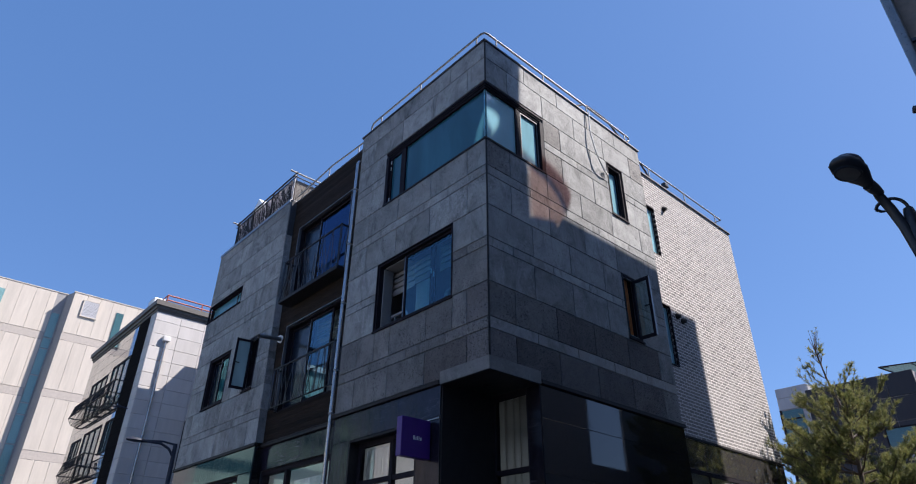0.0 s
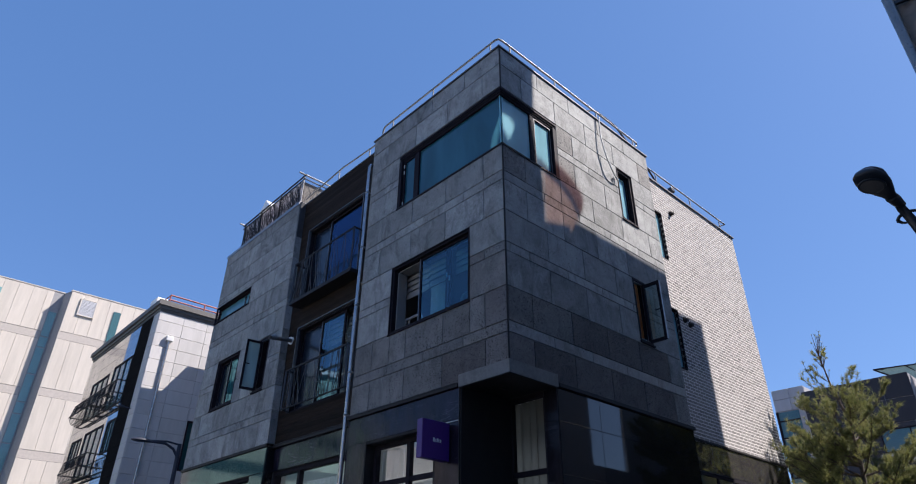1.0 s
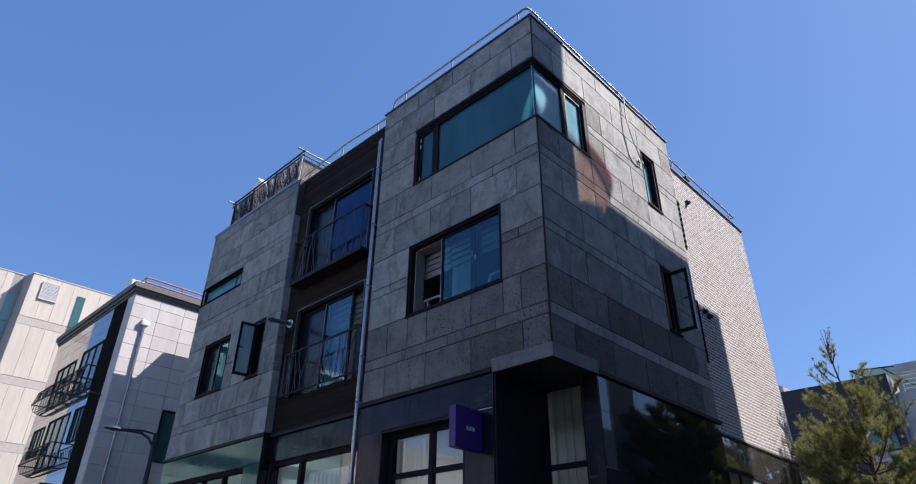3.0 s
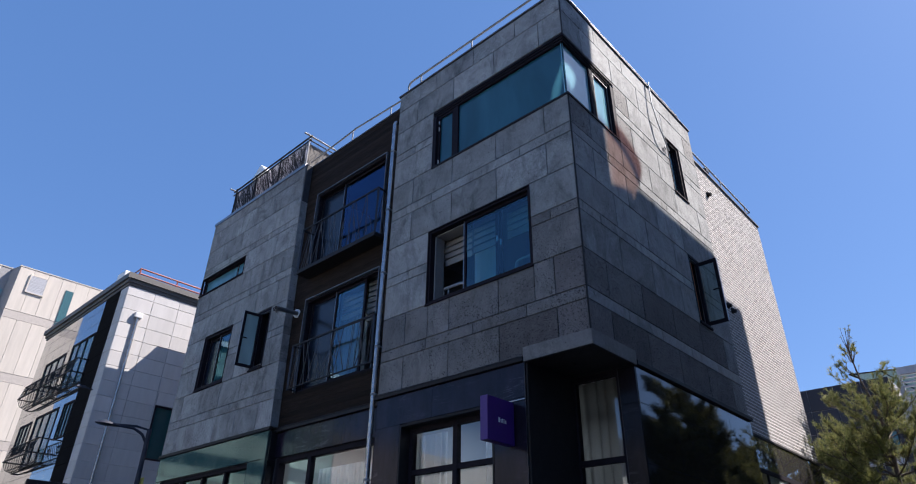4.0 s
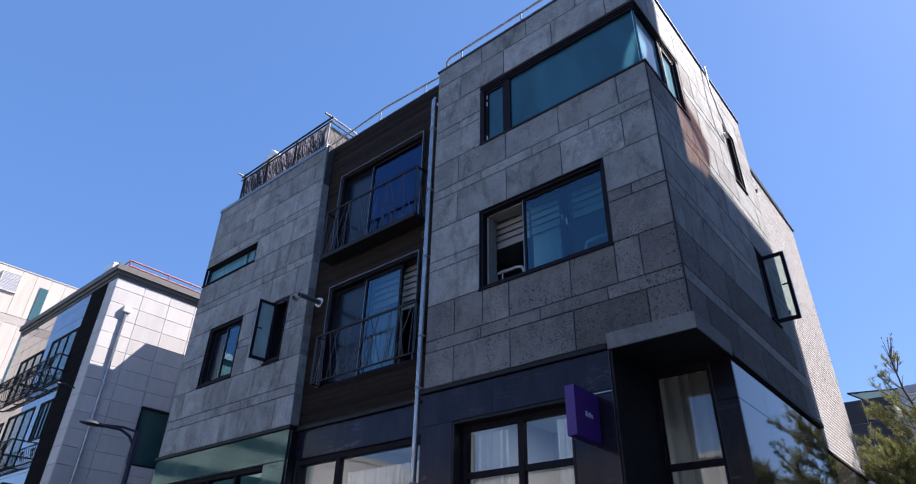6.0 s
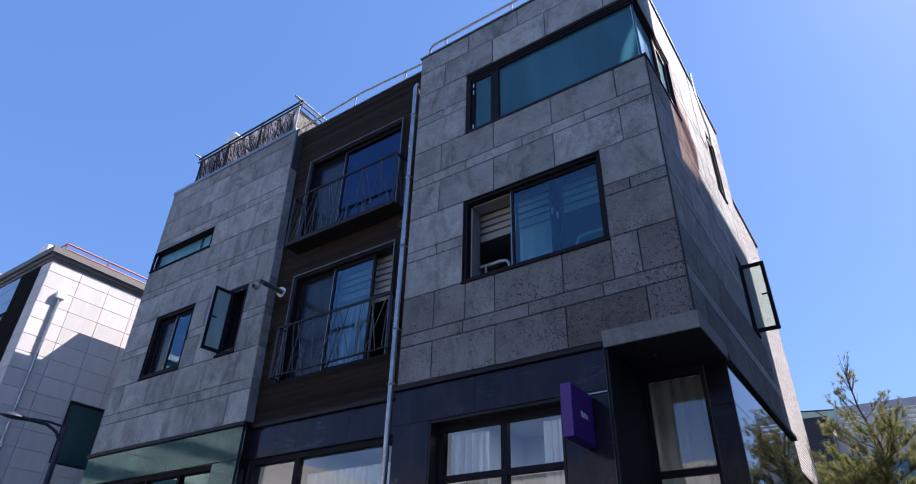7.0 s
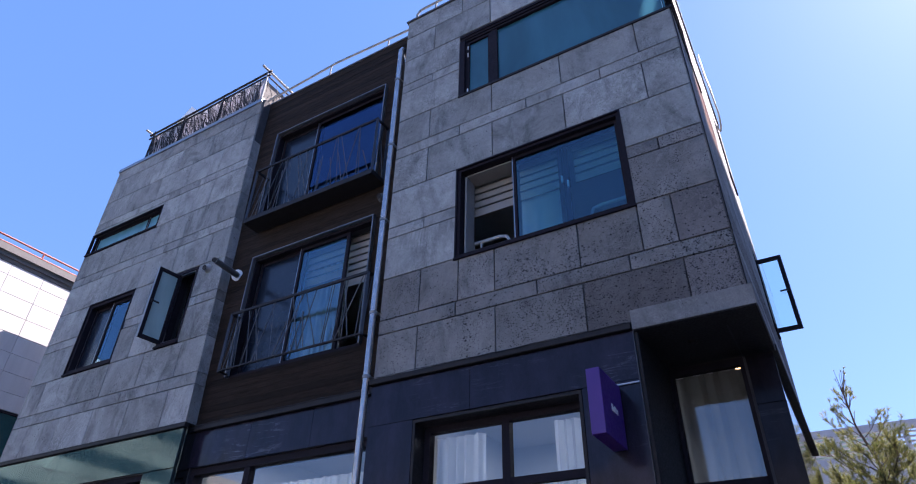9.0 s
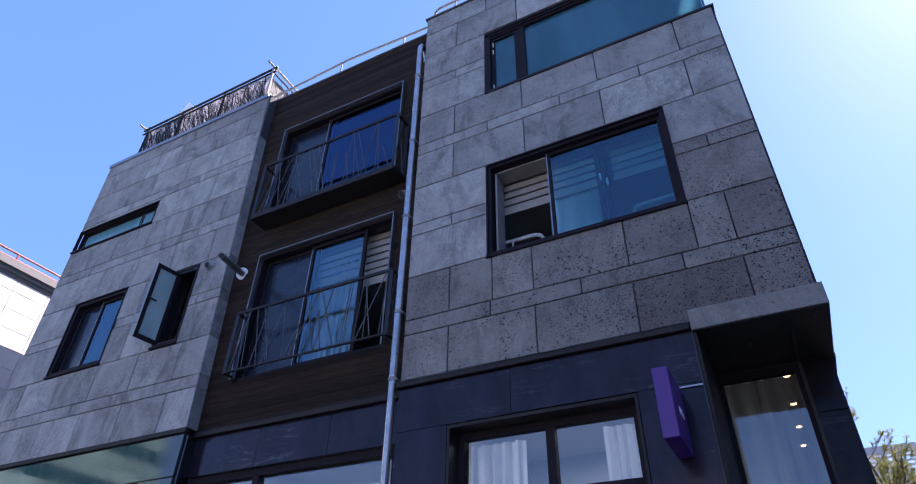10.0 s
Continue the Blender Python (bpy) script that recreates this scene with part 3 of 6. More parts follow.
# rear walls, roof, floors and partitions that close the volume
bm = bmesh.new()
box(bm, 16.85, 17.12, 7.18, 19.2, 0, 11.34)
box(bm, 6.75, 16.85, 18.93, 19.2, 0, 9.05)
box(bm, 6.75, 16.85, 18.93, 19.2, 9.6, 11.5)
box(bm, 8.4, 16.85, 18.93, 19.2, 9.05, 9.6)
part("rear_wall", bm, NEIGHBOUR, house, "plain pale rear wall")
bm = bmesh.new()
box(bm, 6.9, 16.8, 7.2, 18.9, 10.95, 11.15)
part("roof", bm, PAVING, house, "flat grey roof slab")
bm = bmesh.new()
for z in (4.72, 7.75):
    box(bm, 6.9, 11.8, 6.88, 7.2, z, z + 0.25)
    box(bm, 6.9, 16.8, 7.2, 18.9, z, z + 0.25)
part("floor_slab", bm, INNER, house)
for z0, z1 in ((0, 4.72), (4.97, 7.75), (8.0, 10.95)):
    for x0, x1, y0, y1 in ((6.92, 12.0, 10.75, 10.88), (6.92, 12.0, 14.6, 14.72), (12.0, 12.12, 7.2, 18.9), (9.9, 10.02, 7.2, 10.75)):
        bm = bmesh.new()
        box(bm, x0, x1, y0, y1, z0, z1)
        part("partition", bm, INNER, house)
# unseen block added on the roof as a shadow caster
bm = bmesh.new()
box(bm, 10.7, 15.0, 15.7, 19.15, 11.15, 13.0)
part("stair_head", bm, NEIGHBOUR, house)


def joints(phase, lo, hi, a0, step=1.072):
    """Joint positions between lo and hi for one course."""
    first = a0 + (0 if phase == "A" else step / 2)
    k0 = math.floor((lo - first) / step) - 1
    us = [first + step * k for k in range(k0, k0 + 30)]
    return [u for u in us if lo + 0.12 < u < hi - 0.12]


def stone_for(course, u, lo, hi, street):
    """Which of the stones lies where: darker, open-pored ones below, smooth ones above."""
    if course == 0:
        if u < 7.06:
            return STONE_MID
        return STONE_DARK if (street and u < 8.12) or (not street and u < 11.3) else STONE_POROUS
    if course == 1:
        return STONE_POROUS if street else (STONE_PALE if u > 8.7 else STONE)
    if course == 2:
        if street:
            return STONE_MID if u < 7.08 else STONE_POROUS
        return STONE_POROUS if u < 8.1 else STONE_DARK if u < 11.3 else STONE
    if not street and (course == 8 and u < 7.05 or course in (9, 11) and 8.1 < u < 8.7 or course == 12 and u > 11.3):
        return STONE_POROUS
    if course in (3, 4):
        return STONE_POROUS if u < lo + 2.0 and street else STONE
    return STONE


def clad(face, lo, hi, a0, holes, parent, street, plinth=None):
    for c, phase in enumerate(PHASE):
        z0, z1 = LEVELS[c], LEVELS[c + 1]
        us = [lo, *joints(phase, lo, hi, a0), hi]
        if street and c == 2:
            us = sorted(us + [7.45, 9.73])      # two slabs of this course are cut narrower
        for u0, u1 in zip(us, us[1:]):
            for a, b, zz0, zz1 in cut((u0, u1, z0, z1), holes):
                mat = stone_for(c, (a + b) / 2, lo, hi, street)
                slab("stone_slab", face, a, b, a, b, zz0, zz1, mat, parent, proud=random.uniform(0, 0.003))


clad(STREET, R + 0.008, 10.9, 7.08, [H_W2, H_W3], wall_street, True)
clad(SIDE, F + 0.032, 11.88, 7.06, [H_S3, H_S3B, H_S2], wall_side, False)
# end of the side wall towards the brick wing
for c in range(14):
    bm = bmesh.new()
    box(bm, 11.855, 11.88, R + 0.032, 6.93, LEVELS[c] + 0.004, LEVELS[c + 1] - 0.004)
    part("stone_slab", bm, STONE, wall_side)
# the set-forward bay, whose inner edge leans slightly
for c, phase in enumerate(PHASE):
    z0, z1 = LEVELS[c], min(LEVELS[c + 1], 11.50)
    us = joints(phase, bay_edge(z1), 19.2, 14.88 if c != 1 else 14.72, 0.94)
    ends = [None, *us, 19.2]
    for u0, u1 in zip(ends, ends[1:]):
        b0, t0 = (bay_edge(z0), bay_edge(z1)) if u0 is None else (u0, u0)
        for a, b, zz0, zz1 in cut((max(b0, t0) if u0 is None else u0, u1, z0, z1), [H_SLIT, H_LW, H_LC]):
            lean = u0 is None and a == max(b0, t0)
            mat = STONE
            slab("stone_slab", STREET, b0 if lean else a, b, t0 if lean else a, b, zz0, zz1, mat, wall_bay, proud=random.uniform(0, 0.003))
    # narrow slabs on the return towards the timber bay
    bm = bmesh.new()
    g = 0.004
    vs = []
    for d in (0.004, 0.215):
        for z in (z0 + g, z1 - g):
            for s in (0.0, 0.25):
                vs.append(bm.verts.new((F + d + (0.0 if s else 0.0), bay_edge(z) + s * 0.96 + (0.0 if s else 0.002), z)))
    for f in ((0, 4, 6, 2), (1, 3, 7, 5), (0, 1, 5, 4), (2, 6, 7, 3), (4, 5, 7, 6), (0, 2, 3, 1)):
        bm.faces.new([vs[i] for i in f])
    bmesh.ops.recalc_face_normals(bm, faces=bm.faces[:])
    part("stone_slab", bm, STONE, wall_bay)

# dark metal corner strips and copings
bm = bmesh.new()
box(bm, F - 0.003, F + 0.028, R - 0.0015, R + 0.008, 4.80, 9.03)
box(bm, F - 0.003, F + 0.028, R - 0.0015, R + 0.008, 10.46, 11.56)
part("corner_strip", bm, BLACK_METAL, house, "thin dark metal corner strip")
for nm, bx in (("coping", (F - 0.03, F + 0.3, R - 0.03, 10.93, 11.56, 11.60)), ("coping", (F + 0.3, 11.91, R - 0.03, R + 0.3, 11.56, 11.60)),
               ("coping", (F + 0.17, F + 0.5, 10.93, 14.55, 11.46, 11.50)), ("coping", (F - 0.02, F + 0.32, 14.53, 19.22, 11.50, 11.535)),
               ("coping", (11.91, 17.16, 6.86, 7.2, 11.34, 11.385)), ("coping", (16.83, 17.16, 7.2, 19.2, 11.34, 11.385))):
    part(nm, soft_box(*bx, 0.008), COPING if bx[2] < 14 else STEEL, house)

part("coping_flange", soft_box(F - 0.03, F - 0.004, 14.53, 19.215, 11.42, 11.50, 0.004), FRAME_EDGE, house, "pale metal flange under the coping")

# drip ledges between shop floor and stone
for bx in ((F - 0.05, F + 0.05, 7.70, 10.93, 4.60, 4.668), (7.575, 11.93, R - 0.05, R + 0.05, 4.60, 4.668), (F - 0.04, F + 0.05, 14.22, 19.24, 4.60, 4.668),
           (F + 0.13, F + 0.25, 10.93, 14.22, 4.57, 4.645), (11.93, 17.14, 6.86, 6.95, 4.56, 4.61)):
    part("drip_ledge", soft_box(*bx, 0.006), BLACK_METAL, house, "black metal drip ledge")

# a thin flashing over the shop front, no longer quite straight
rng = random.Random(8)
for face, u0, u1, zb, d in ((STREET, 7.72, 10.9, 4.668, -0.058), (STREET, 11.0, 14.2, 4.645, 0.122)):
    bm = bmesh.new()
    n, last, z = 40, None, 0.0
    for k in range(n + 1):
        z = z * 0.8 + rng.uniform(-0.004, 0.007)
        u = u0 + (u1 - u0) * k / n
        ring = [bm.verts.new(face.at(u, d + a, zb + b + z)) for a, b in ((0, -0.01), (0.02, 0.004), (0.03, 0.014), (0.006, 0.0))]
        if last:
            for i in range(4):
                bm.faces.new((last[i], last[(i + 1) % 4], ring[(i + 1) % 4], ring[i]))
        last = ring
    bmesh.ops.recalc_face_normals(bm, faces=bm.faces[:])
    part("flashing", bm, BLACK_METAL, house, "thin wavy metal flashing")

# ---- timber cladding, board by board ----
z, zt = 4.65, 11.455
while z < zt - 0.02:
    h = min(0.098, zt - z)
    for a, b, c0, c1 in cut((10.9, bay_edge(z) + 0.02, z, z + h), [H_WD3, H_WD2]):
        bm = bmesh.new()
        STREET.box(bm, a, b, 0.19 + random.uniform(0, 0.004), 0.22, c0 + 0.0015, c1 - 0.0015)
        part("timber_board", bm, WOOD, wall_timber)
    z += 0.098


# ---- windows ----
def window(name, label):
    w = new(name)
    w.parent = house
    w["label"] = label
    return w


# corner window, third floor: two glazed sides meeting at the corner
w = window("corner_window", "corner window with teal film glass and dark metal frame")
bm = bmesh.new()
STREET.box(bm, R - 0.02, 9.79, -0.02, 0.16, 9.005, 9.045)
SIDE.box(bm, F + 0.16, 8.13, -0.02, 0.16, 9.005, 9.045)
part("window_sill", bm, BLACK_METAL, w)
bm = bmesh.new()
for k in range(3):
    STREET.box(bm, R + 0.02 * k, 9.79, 0.02 * k, 0.24, 10.46 - 0.045 * (k + 1), 10.46 - 0.045 * k)
    SIDE.box(bm, F + 0.24, 8.13, 0.02 * k, 0.24, 10.46 - 0.045 * (k + 1), 10.46 - 0.045 * k)
part("window_head", bm, FRAME, w, "stepped dark metal window head")
for face, u0, u1, d0, d1, nm in ((STREET, 9.70, 9.79, 0.0, 0.24, "jamb"), (SIDE, 8.03, 8.13, 0.0, 0.24, "jamb"), (STREET, 9.14, 9.25, 0.05, 0.20, "mullion"), (SIDE, 7.34, 7.44, 0.05, 0.20, "mullion")):
    bm = bmesh.new()
    face.box(bm, u0, u1, d0, d1, 9.045, 10.325)
    part(nm, bm, FRAME, w)
part("sash", frame_bars(STREET, 9.25, 9.70, 9.045, 10.325, 0.055, 0.06, 0.13), FRAME, w)
part("sash", frame_bars(SIDE, 7.44, 8.03, 9.045, 10.325, 0.06, 0.06, 0.13), FRAME, w)
part("sash", frame_bars(SIDE, 7.475, 7.995, 9.08, 10.29, 0.022, 0.052, 0.062), COPING, w, "grey aluminium sash edge")
for u0, u1 in ((R + 0.062, 9.14), (9.305, 9.645)):
    bm = bmesh.new()
    STREET.box(bm, u0, u1, 0.09, 0.098, 9.05, 10.325)
    glaze(part("pane", bm, FROST, w, "teal film-covered pane"))
for u0, u1 in ((F + 0.062, 7.34), (7.50, 7.97)):
    bm = bmesh.new()
    SIDE.box(bm, u0, u1, 0.09, 0.098, 9.05, 10.325)
    glaze(part("pane", bm, FROST_GLARE, w, "pane whose pale colour holds the sun and sky glare")).visible_shadow = False
bm = bmesh.new()
box(bm, F + 0.085, F + 0.10, R + 0.085, R + 0.10, 9.045, 10.325)
part("corner_post", bm, FRAME, w)
for z in (9.12, 9.95, 10.12):
    part("hinge", STREET.soft(9.655, 9.672, 0.045, 0.062, z, z + 0.09, 0.003), WHITE, w)


def sliding_window(name, label, face, hole, d=0.06, w_out=0.07, panes=(), reveal=True, depth=0.215, rail=0.055):
    """An aluminium window: outer frame with stepped reveal, sashes side by side, some of them slid open."""
    u0, u1, z0, z1 = hole
    w = window(name, label)
    part("outer_frame", frame_bars(face, u0, u1, z0, z1, w_out, d - 0.045, d - 0.045 + depth), FRAME, w)
    if reveal:
        part("reveal_frame", frame_bars(face, u0 - 0.012, u1 + 0.012, z0 - 0.012, z1 + 0.012, 0.022, -0.012, 0.05), FRAME, w)
    a, b, c, e = u0 + w_out, u1 - w_out, z0 + w_out, z1 - w_out
    for k, (s0, s1, mat, back, lab) in enumerate(panes):
        p0, p1 = a + (b - a) * s0, a + (b - a) * s1
        dd = d + 0.02 + back
        sash = part("sash", frame_bars(face, p0, p1, c, e, rail, dd, dd + 0.04), FRAME, w)
        pane(face, p0 + rail - 0.005, p1 - rail + 0.005, c + rail - 0.005, e - rail + 0.005, dd + 0.016, mat, sash, label=lab)
        bm = bmesh.new()
        face.box(bm, p1 - 0.014, p1, dd - 0.004, dd, c, e)
        part("edge_strip", bm, FRAME_EDGE, sash)
    if reveal:
        part("window_sill", face.soft(u0 - 0.02, u1 + 0.02, -0.03, 0.06, z0 - 0.035, z0 - 0.0, 0.005), FRAME, w)
    return w


TIMBER = Face("x", F + 0.19)
bm = bmesh.new()
STREET.box(bm, 9.68, 9.706, 0.10, 0.32, 6.17, 7.47)
STREET.box(bm, 9.00, 9.68, 0.22, 0.32, 6.16, 6.185)
STREET.box(bm, 9.00, 9.68, 0.12, 0.36, 7.478, 7.50)
part("window_liner", bm, LINER, house, "grey inner window lining")
sliding_window("window", "sliding window with dark frame, its narrow sash slid open", STREET, H_W2, w_out=0.052, rail=0.048,
               panes=[(0.0, 0.66, GLASS_AQUA, 0.0, "aqua-tinted reflecting pane")])
sliding_window("window", "two-sash window with dark frame beside an open casement", STREET, H_LW,
               panes=[(0.0, 0.52, GLASS_BRIGHT, 0.0, "aqua-tinted reflecting pane"), (0.48, 1.0, MESH, 0.05, "dark insect mesh")])
sliding_window("window", "wide strip window under a deep stone head at the corner", STREET, (H_SLIT[0], 19.17, H_SLIT[2], H_SLIT[3]), d=0.11, w_out=0.022, rail=0.022, depth=0.16,
               panes=[(0.0, 0.24, FROST_AQUA, 0.0, ""), (0.25, 1.0, FROST_AQUA, 0.0, "")])
sliding_window("balcony_door", "glazed balcony sliding door with aluminium edge trim", TIMBER, H_WD3, d=0.05, w_out=0.04, reveal=False, depth=0.10,
               panes=[(0.0, 0.64, GLASS_BLUE, 0.0, ""), (0.60, 1.0, MESH, 0.05, "dark insect mesh")])
sliding_window("balcony_door", "glazed balcony sliding door, one sash slid open", TIMBER, H_WD2, d=0.05, w_out=0.04, reveal=False, depth=0.10,
               panes=[(0.20, 0.62, GLASS_BRIGHT, 0.0, ""), (0.58, 1.0, MESH, 0.05, "dark insect mesh")])
# these three panes carry the bright mirrored sky in their colour
sliding_window("window", "tall narrow window with dark frame in the sunlit stone", SIDE, H_S3B, panes=[(0.0, 1.0, FROST_GLARE, 0.03, "pane whose pale colour holds the sun and sky glare")])
sliding_window("window", "tall window in a brick reveal", BRICKS, H_B3, d=0.045, w_out=0.022, rail=0.03, reveal=False, depth=0.1, panes=[(0.0, 1.0, FROST_GLARE, 0.0, "pane whose pale colour holds the sun and sky glare")])
sliding_window("window", "tall window in a brick reveal", BRICKS, H_B2, d=0.02, w_out=0.022, rail=0.03, reveal=False, depth=0.1, panes=[(0.0, 1.0, FROST_GLARE, 0.0, "pane whose pale colour holds the sun and sky glare")])
# aluminium trim round the balcony doors, standing proud of the boards
for h in (H_WD3, H_WD2):
    bm = bmesh.new()
    STREET.box(bm, h[0] - 0.012, h[0] + 0.010, 0.125, 0.22, h[2], h[3])
    STREET.box(bm, h[1] - 0.010, h[1] + 0.012, 0.125, 0.22, h[2], h[3])
    STREET.box(bm, h[0] - 0.012, h[1] + 0.012, 0.125, 0.22, h[3], h[3] + 0.02)
    part("door_trim", bm, DOOR_TRIM, wall_timber, "dull aluminium trim")


def casement(face, hole, hinge_hi, swing, label, width=0.42, deep=0.05, mat=GLASS_LEAF):
    """An opening with its leaf swung outwards on side hinges."""
    u0, u1, z0, z1 = hole
    w = window("casement_window", label)
    part("outer_frame", frame_bars(face, u0, u1, z0, z1, 0.05, 0.0, 0.2), FRAME, w)
    part("inner_frame", frame_bars(face, u0 + 0.05, u1 - 0.05, z0 + 0.05, z1 - 0.05, 0.022, 0.02, 0.07), FRAME_EDGE, w, "pale aluminium inner frame")
    part("window_sill", face.soft(u0 - 0.02, u1 + 0.02, -0.035, 0.06, z0 - 0.04, z0 - 0.002, 0.005), FRAME, w)
    uh = u1 - 0.03 if hinge_hi else u0 + 0.03
    away = -1 if hinge_hi else 1
    ca, sa = math.cos(radians(swing)), math.sin(radians(swing))

    def at(s, n, z):
        # s along the leaf from the hinge, n across its thickness
        return face.at(uh + away * (s * ca + n * sa), deep - s * sa + n * ca, z)

    def slab_of(bm, s0, s1, n0, n1, a, b):
        v = [bm.verts.new(at(s, n, z)) for z in (a, b) for n in (n0, n1) for s in (s0, s1)]
        for f in ((0, 2, 3, 1), (4, 5, 7, 6), (0, 1, 5, 4), (2, 6, 7, 3), (0, 4, 6, 2), (1, 3, 7, 5)):
            bm.faces.new([v[i] for i in f])

    za, zb, t = z0 + 0.05, z1 - 0.06, 0.05
    bm = bmesh.new()
    slab_of(bm, 0, width, 0, t, za, za + 0.06)
    slab_of(bm, 0, width, 0, t, zb - 0.06, zb)
    slab_of(bm, 0, 0.06, 0, t, za + 0.06, zb - 0.06)
    slab_of(bm, width - 0.06, width, 0, t, za + 0.06, zb - 0.06)
    bmesh.ops.recalc_face_normals(bm, faces=bm.faces[:])
    lf = part("leaf_frame", bm, FRAME, w)
    bm = bmesh.new()
    slab_of(bm, width, width + 0.008, 0.005, t - 0.005, za, zb)
    bmesh.ops.recalc_face_normals(bm, faces=bm.faces[:])
    part("edge_strip", bm, FRAME_EDGE, w)
    bm = bmesh.new()
    slab_of(bm, 0.055, width - 0.055, 0.022, 0.03, za + 0.055, zb - 0.055)
    bmesh.ops.recalc_face_normals(bm, faces=bm.faces[:])
    pn = glaze(part("pane", bm, mat, w))
    pn.visible_shadow = False
    zm = (za + zb) / 2
    bm = bmesh.new()
    inner = t
    slab_of(bm, width - 0.05, width - 0.02, inner, inner + 0.03, zm - 0.03, zm + 0.03)
    slab_of(bm, width - 0.15, width - 0.02, inner + 0.02, inner + 0.035, zm - 0.012, zm + 0.012)
    bmesh.ops.recalc_face_normals(bm, faces=bm.faces[:])
    part("handle", bm, BLACK_METAL, w)
    for z in (za + 0.12, za + 0.2, zb - 0.28, zb - 0.2):
        bm = bmesh.new()
        slab_of(bm, -0.02, 0.02, -0.012, 0.004, z, z + 0.05)
        part("hinge", bm, FRAME_EDGE, w)
    return w


casement(STREET, H_LC, True, 97, "casement window standing wide open on the stone facade", mat=FROST_LEAF)
casement(SIDE, H_S2, True, 90, "casement window standing wide open on the side wall")

# ---- ground floor ----
# polished black granite on the side wall, in courses
gf_side = new("granite_plinth")
gf_side.parent = house
gf_side["label"] = "polished black granite cladding of the ground floor"
for z0, z1 in ((2.42, 3.24), (3.24, 4.06), (4.06, 4.598)):
    for u0, u1 in ((7.575, 8.70), (8.70, 9.79), (9.79, 10.85), (10.85, 11.91)):
        slab("granite_slab", SIDE, u0, u1, u0, u1, z0, z1, BLACK, gf_side, gap=0.0025, chamfer=0.003)
for z0, z1 in ((0.0, 0.82), (0.82, 1.62), (1.62, 2.42)):
    for u0, u1 in ((7.575, 8.70), (8.70, 9.79), (9.79, 10.85), (10.85, 11.91)):
        slab("granite_slab", SIDE, u0, u1, u0, u1, z0, z1, BLACK, gf_side, gap=0.0025, chamfer=0.003)
# band under the bricks
BAND = Face("y", 6.885)
for u0, u1 in ((11.93, 13.2), (13.2, 14.5), (14.5, 15.8), (15.8, 17.12)):
    slab("granite_slab", BAND, u0, u1, u0, u1, 3.95, 4.555, NEIGHBOUR_FRONT, gf_side, gap=0.003)
bm = bmesh.new()
box(bm, 11.93, 17.1, 6.87, 6.91, 3.86, 3.94)
for u in (11.95, 13.2, 14.5, 15.8, 17.04):
    box(bm, u, u + 0.06, 6.87, 6.91, 0.1, 3.86)
part("shopfront_frame", bm, FRAME, gf_side)
for u0, u1 in ((12.01, 13.2), (13.26, 14.5), (14.56, 15.8), (15.86, 17.04)):
    pane(Face("y", 6.885), u0, u1, 0.1, 3.86, 0.0, GLASS, gf_side)

# corner entrance: a deep recess under a stone lintel
entry = new("corner_entrance")
entry.parent = house
entry["label"] = "dark recessed corner entrance with glazed door and stone lintel"
bm = bmesh.new()
vs = [(F - 0.035, R - 0.035), (7.57, R - 0.035), (7.57, R + 0.28), (F + 0.28, R + 0.28), (F + 0.28, 7.69), (F - 0.035, 7.69)]
lo = [bm.verts.new((x, y, 4.592)) for x, y in vs]
hi = [bm.verts.new((x, y, 4.80)) for x, y in vs]
bm.faces.new(lo)
bm.faces.new(hi[::-1])
for i in range(6):
    bm.faces.new((lo[i], hi[i], hi[(i + 1) % 6], lo[(i + 1) % 6]))
bmesh.ops.recalc_face_normals(bm, faces=bm.faces[:])
part("stone_lintel", bm, STONE_LINTEL, entry, "pale grey stone lintel")
bm = bmesh.new()
box(bm, F - 0.025, 7.56, R - 0.025, R + 0.28, 4.580, 4.591)
box(bm, F - 0.025, F + 0.28, R + 0.28, 7.68, 4.580, 4.591)
part("lintel_soffit", bm, BLACK_METAL, entry)
bm = bmesh.new()
box(bm, F + 0.28, 7.75, R + 0.28, 7.69, 4.62, 4.70)
part("soffit", bm, BLACK_METAL, entry)
bm = bmesh.new()
box(bm, F + 0.012, 7.60, 7.655, 7.688, 0.0, 4.622)
part("side_panel", bm, BLACK_METAL, entry)
bm = bmesh.new()
box(bm, 7.605, 7.76, 6.80, 7.69, 4.60, 4.72)
box(bm, 7.57, 7.76, 6.58, 6.86, 4.592, 4.72)
part("head_closer", bm, BLACK_METAL, entry)
for z0, z1 in ((0, 2.05), (2.06, 4.05), (4.06, 4.59)):
    bm = bmesh.new()
    box(bm, 7.54, 7.568, R + 0.0, 6.84, z0, z1)
    part("side_panel", bm, DOOR_PANEL, entry)
ENTRY = Face("x", 7.60)
door = part("glazed_door", frame_bars(ENTRY, 6.84, 7.69, 0.02, 4.6, 0.075, 0.0, 0.09), FRAME, entry)
for z0, z1 in ((3.30, 3.38), (2.1, 2.16)):
    bm = bmesh.new()
    ENTRY.box(bm, 6.90, 7.63, 0.0, 0.07, z0, z1)
    part("transom", bm, FRAME, door)
for z0, z1 in ((0.1, 2.1), (2.16, 3.30), (3.38, 4.53)):
    pane(ENTRY, 6.91, 7.62, z0, z1, 0.03, GLASS_SHOP, door)
bm = bmesh.new()
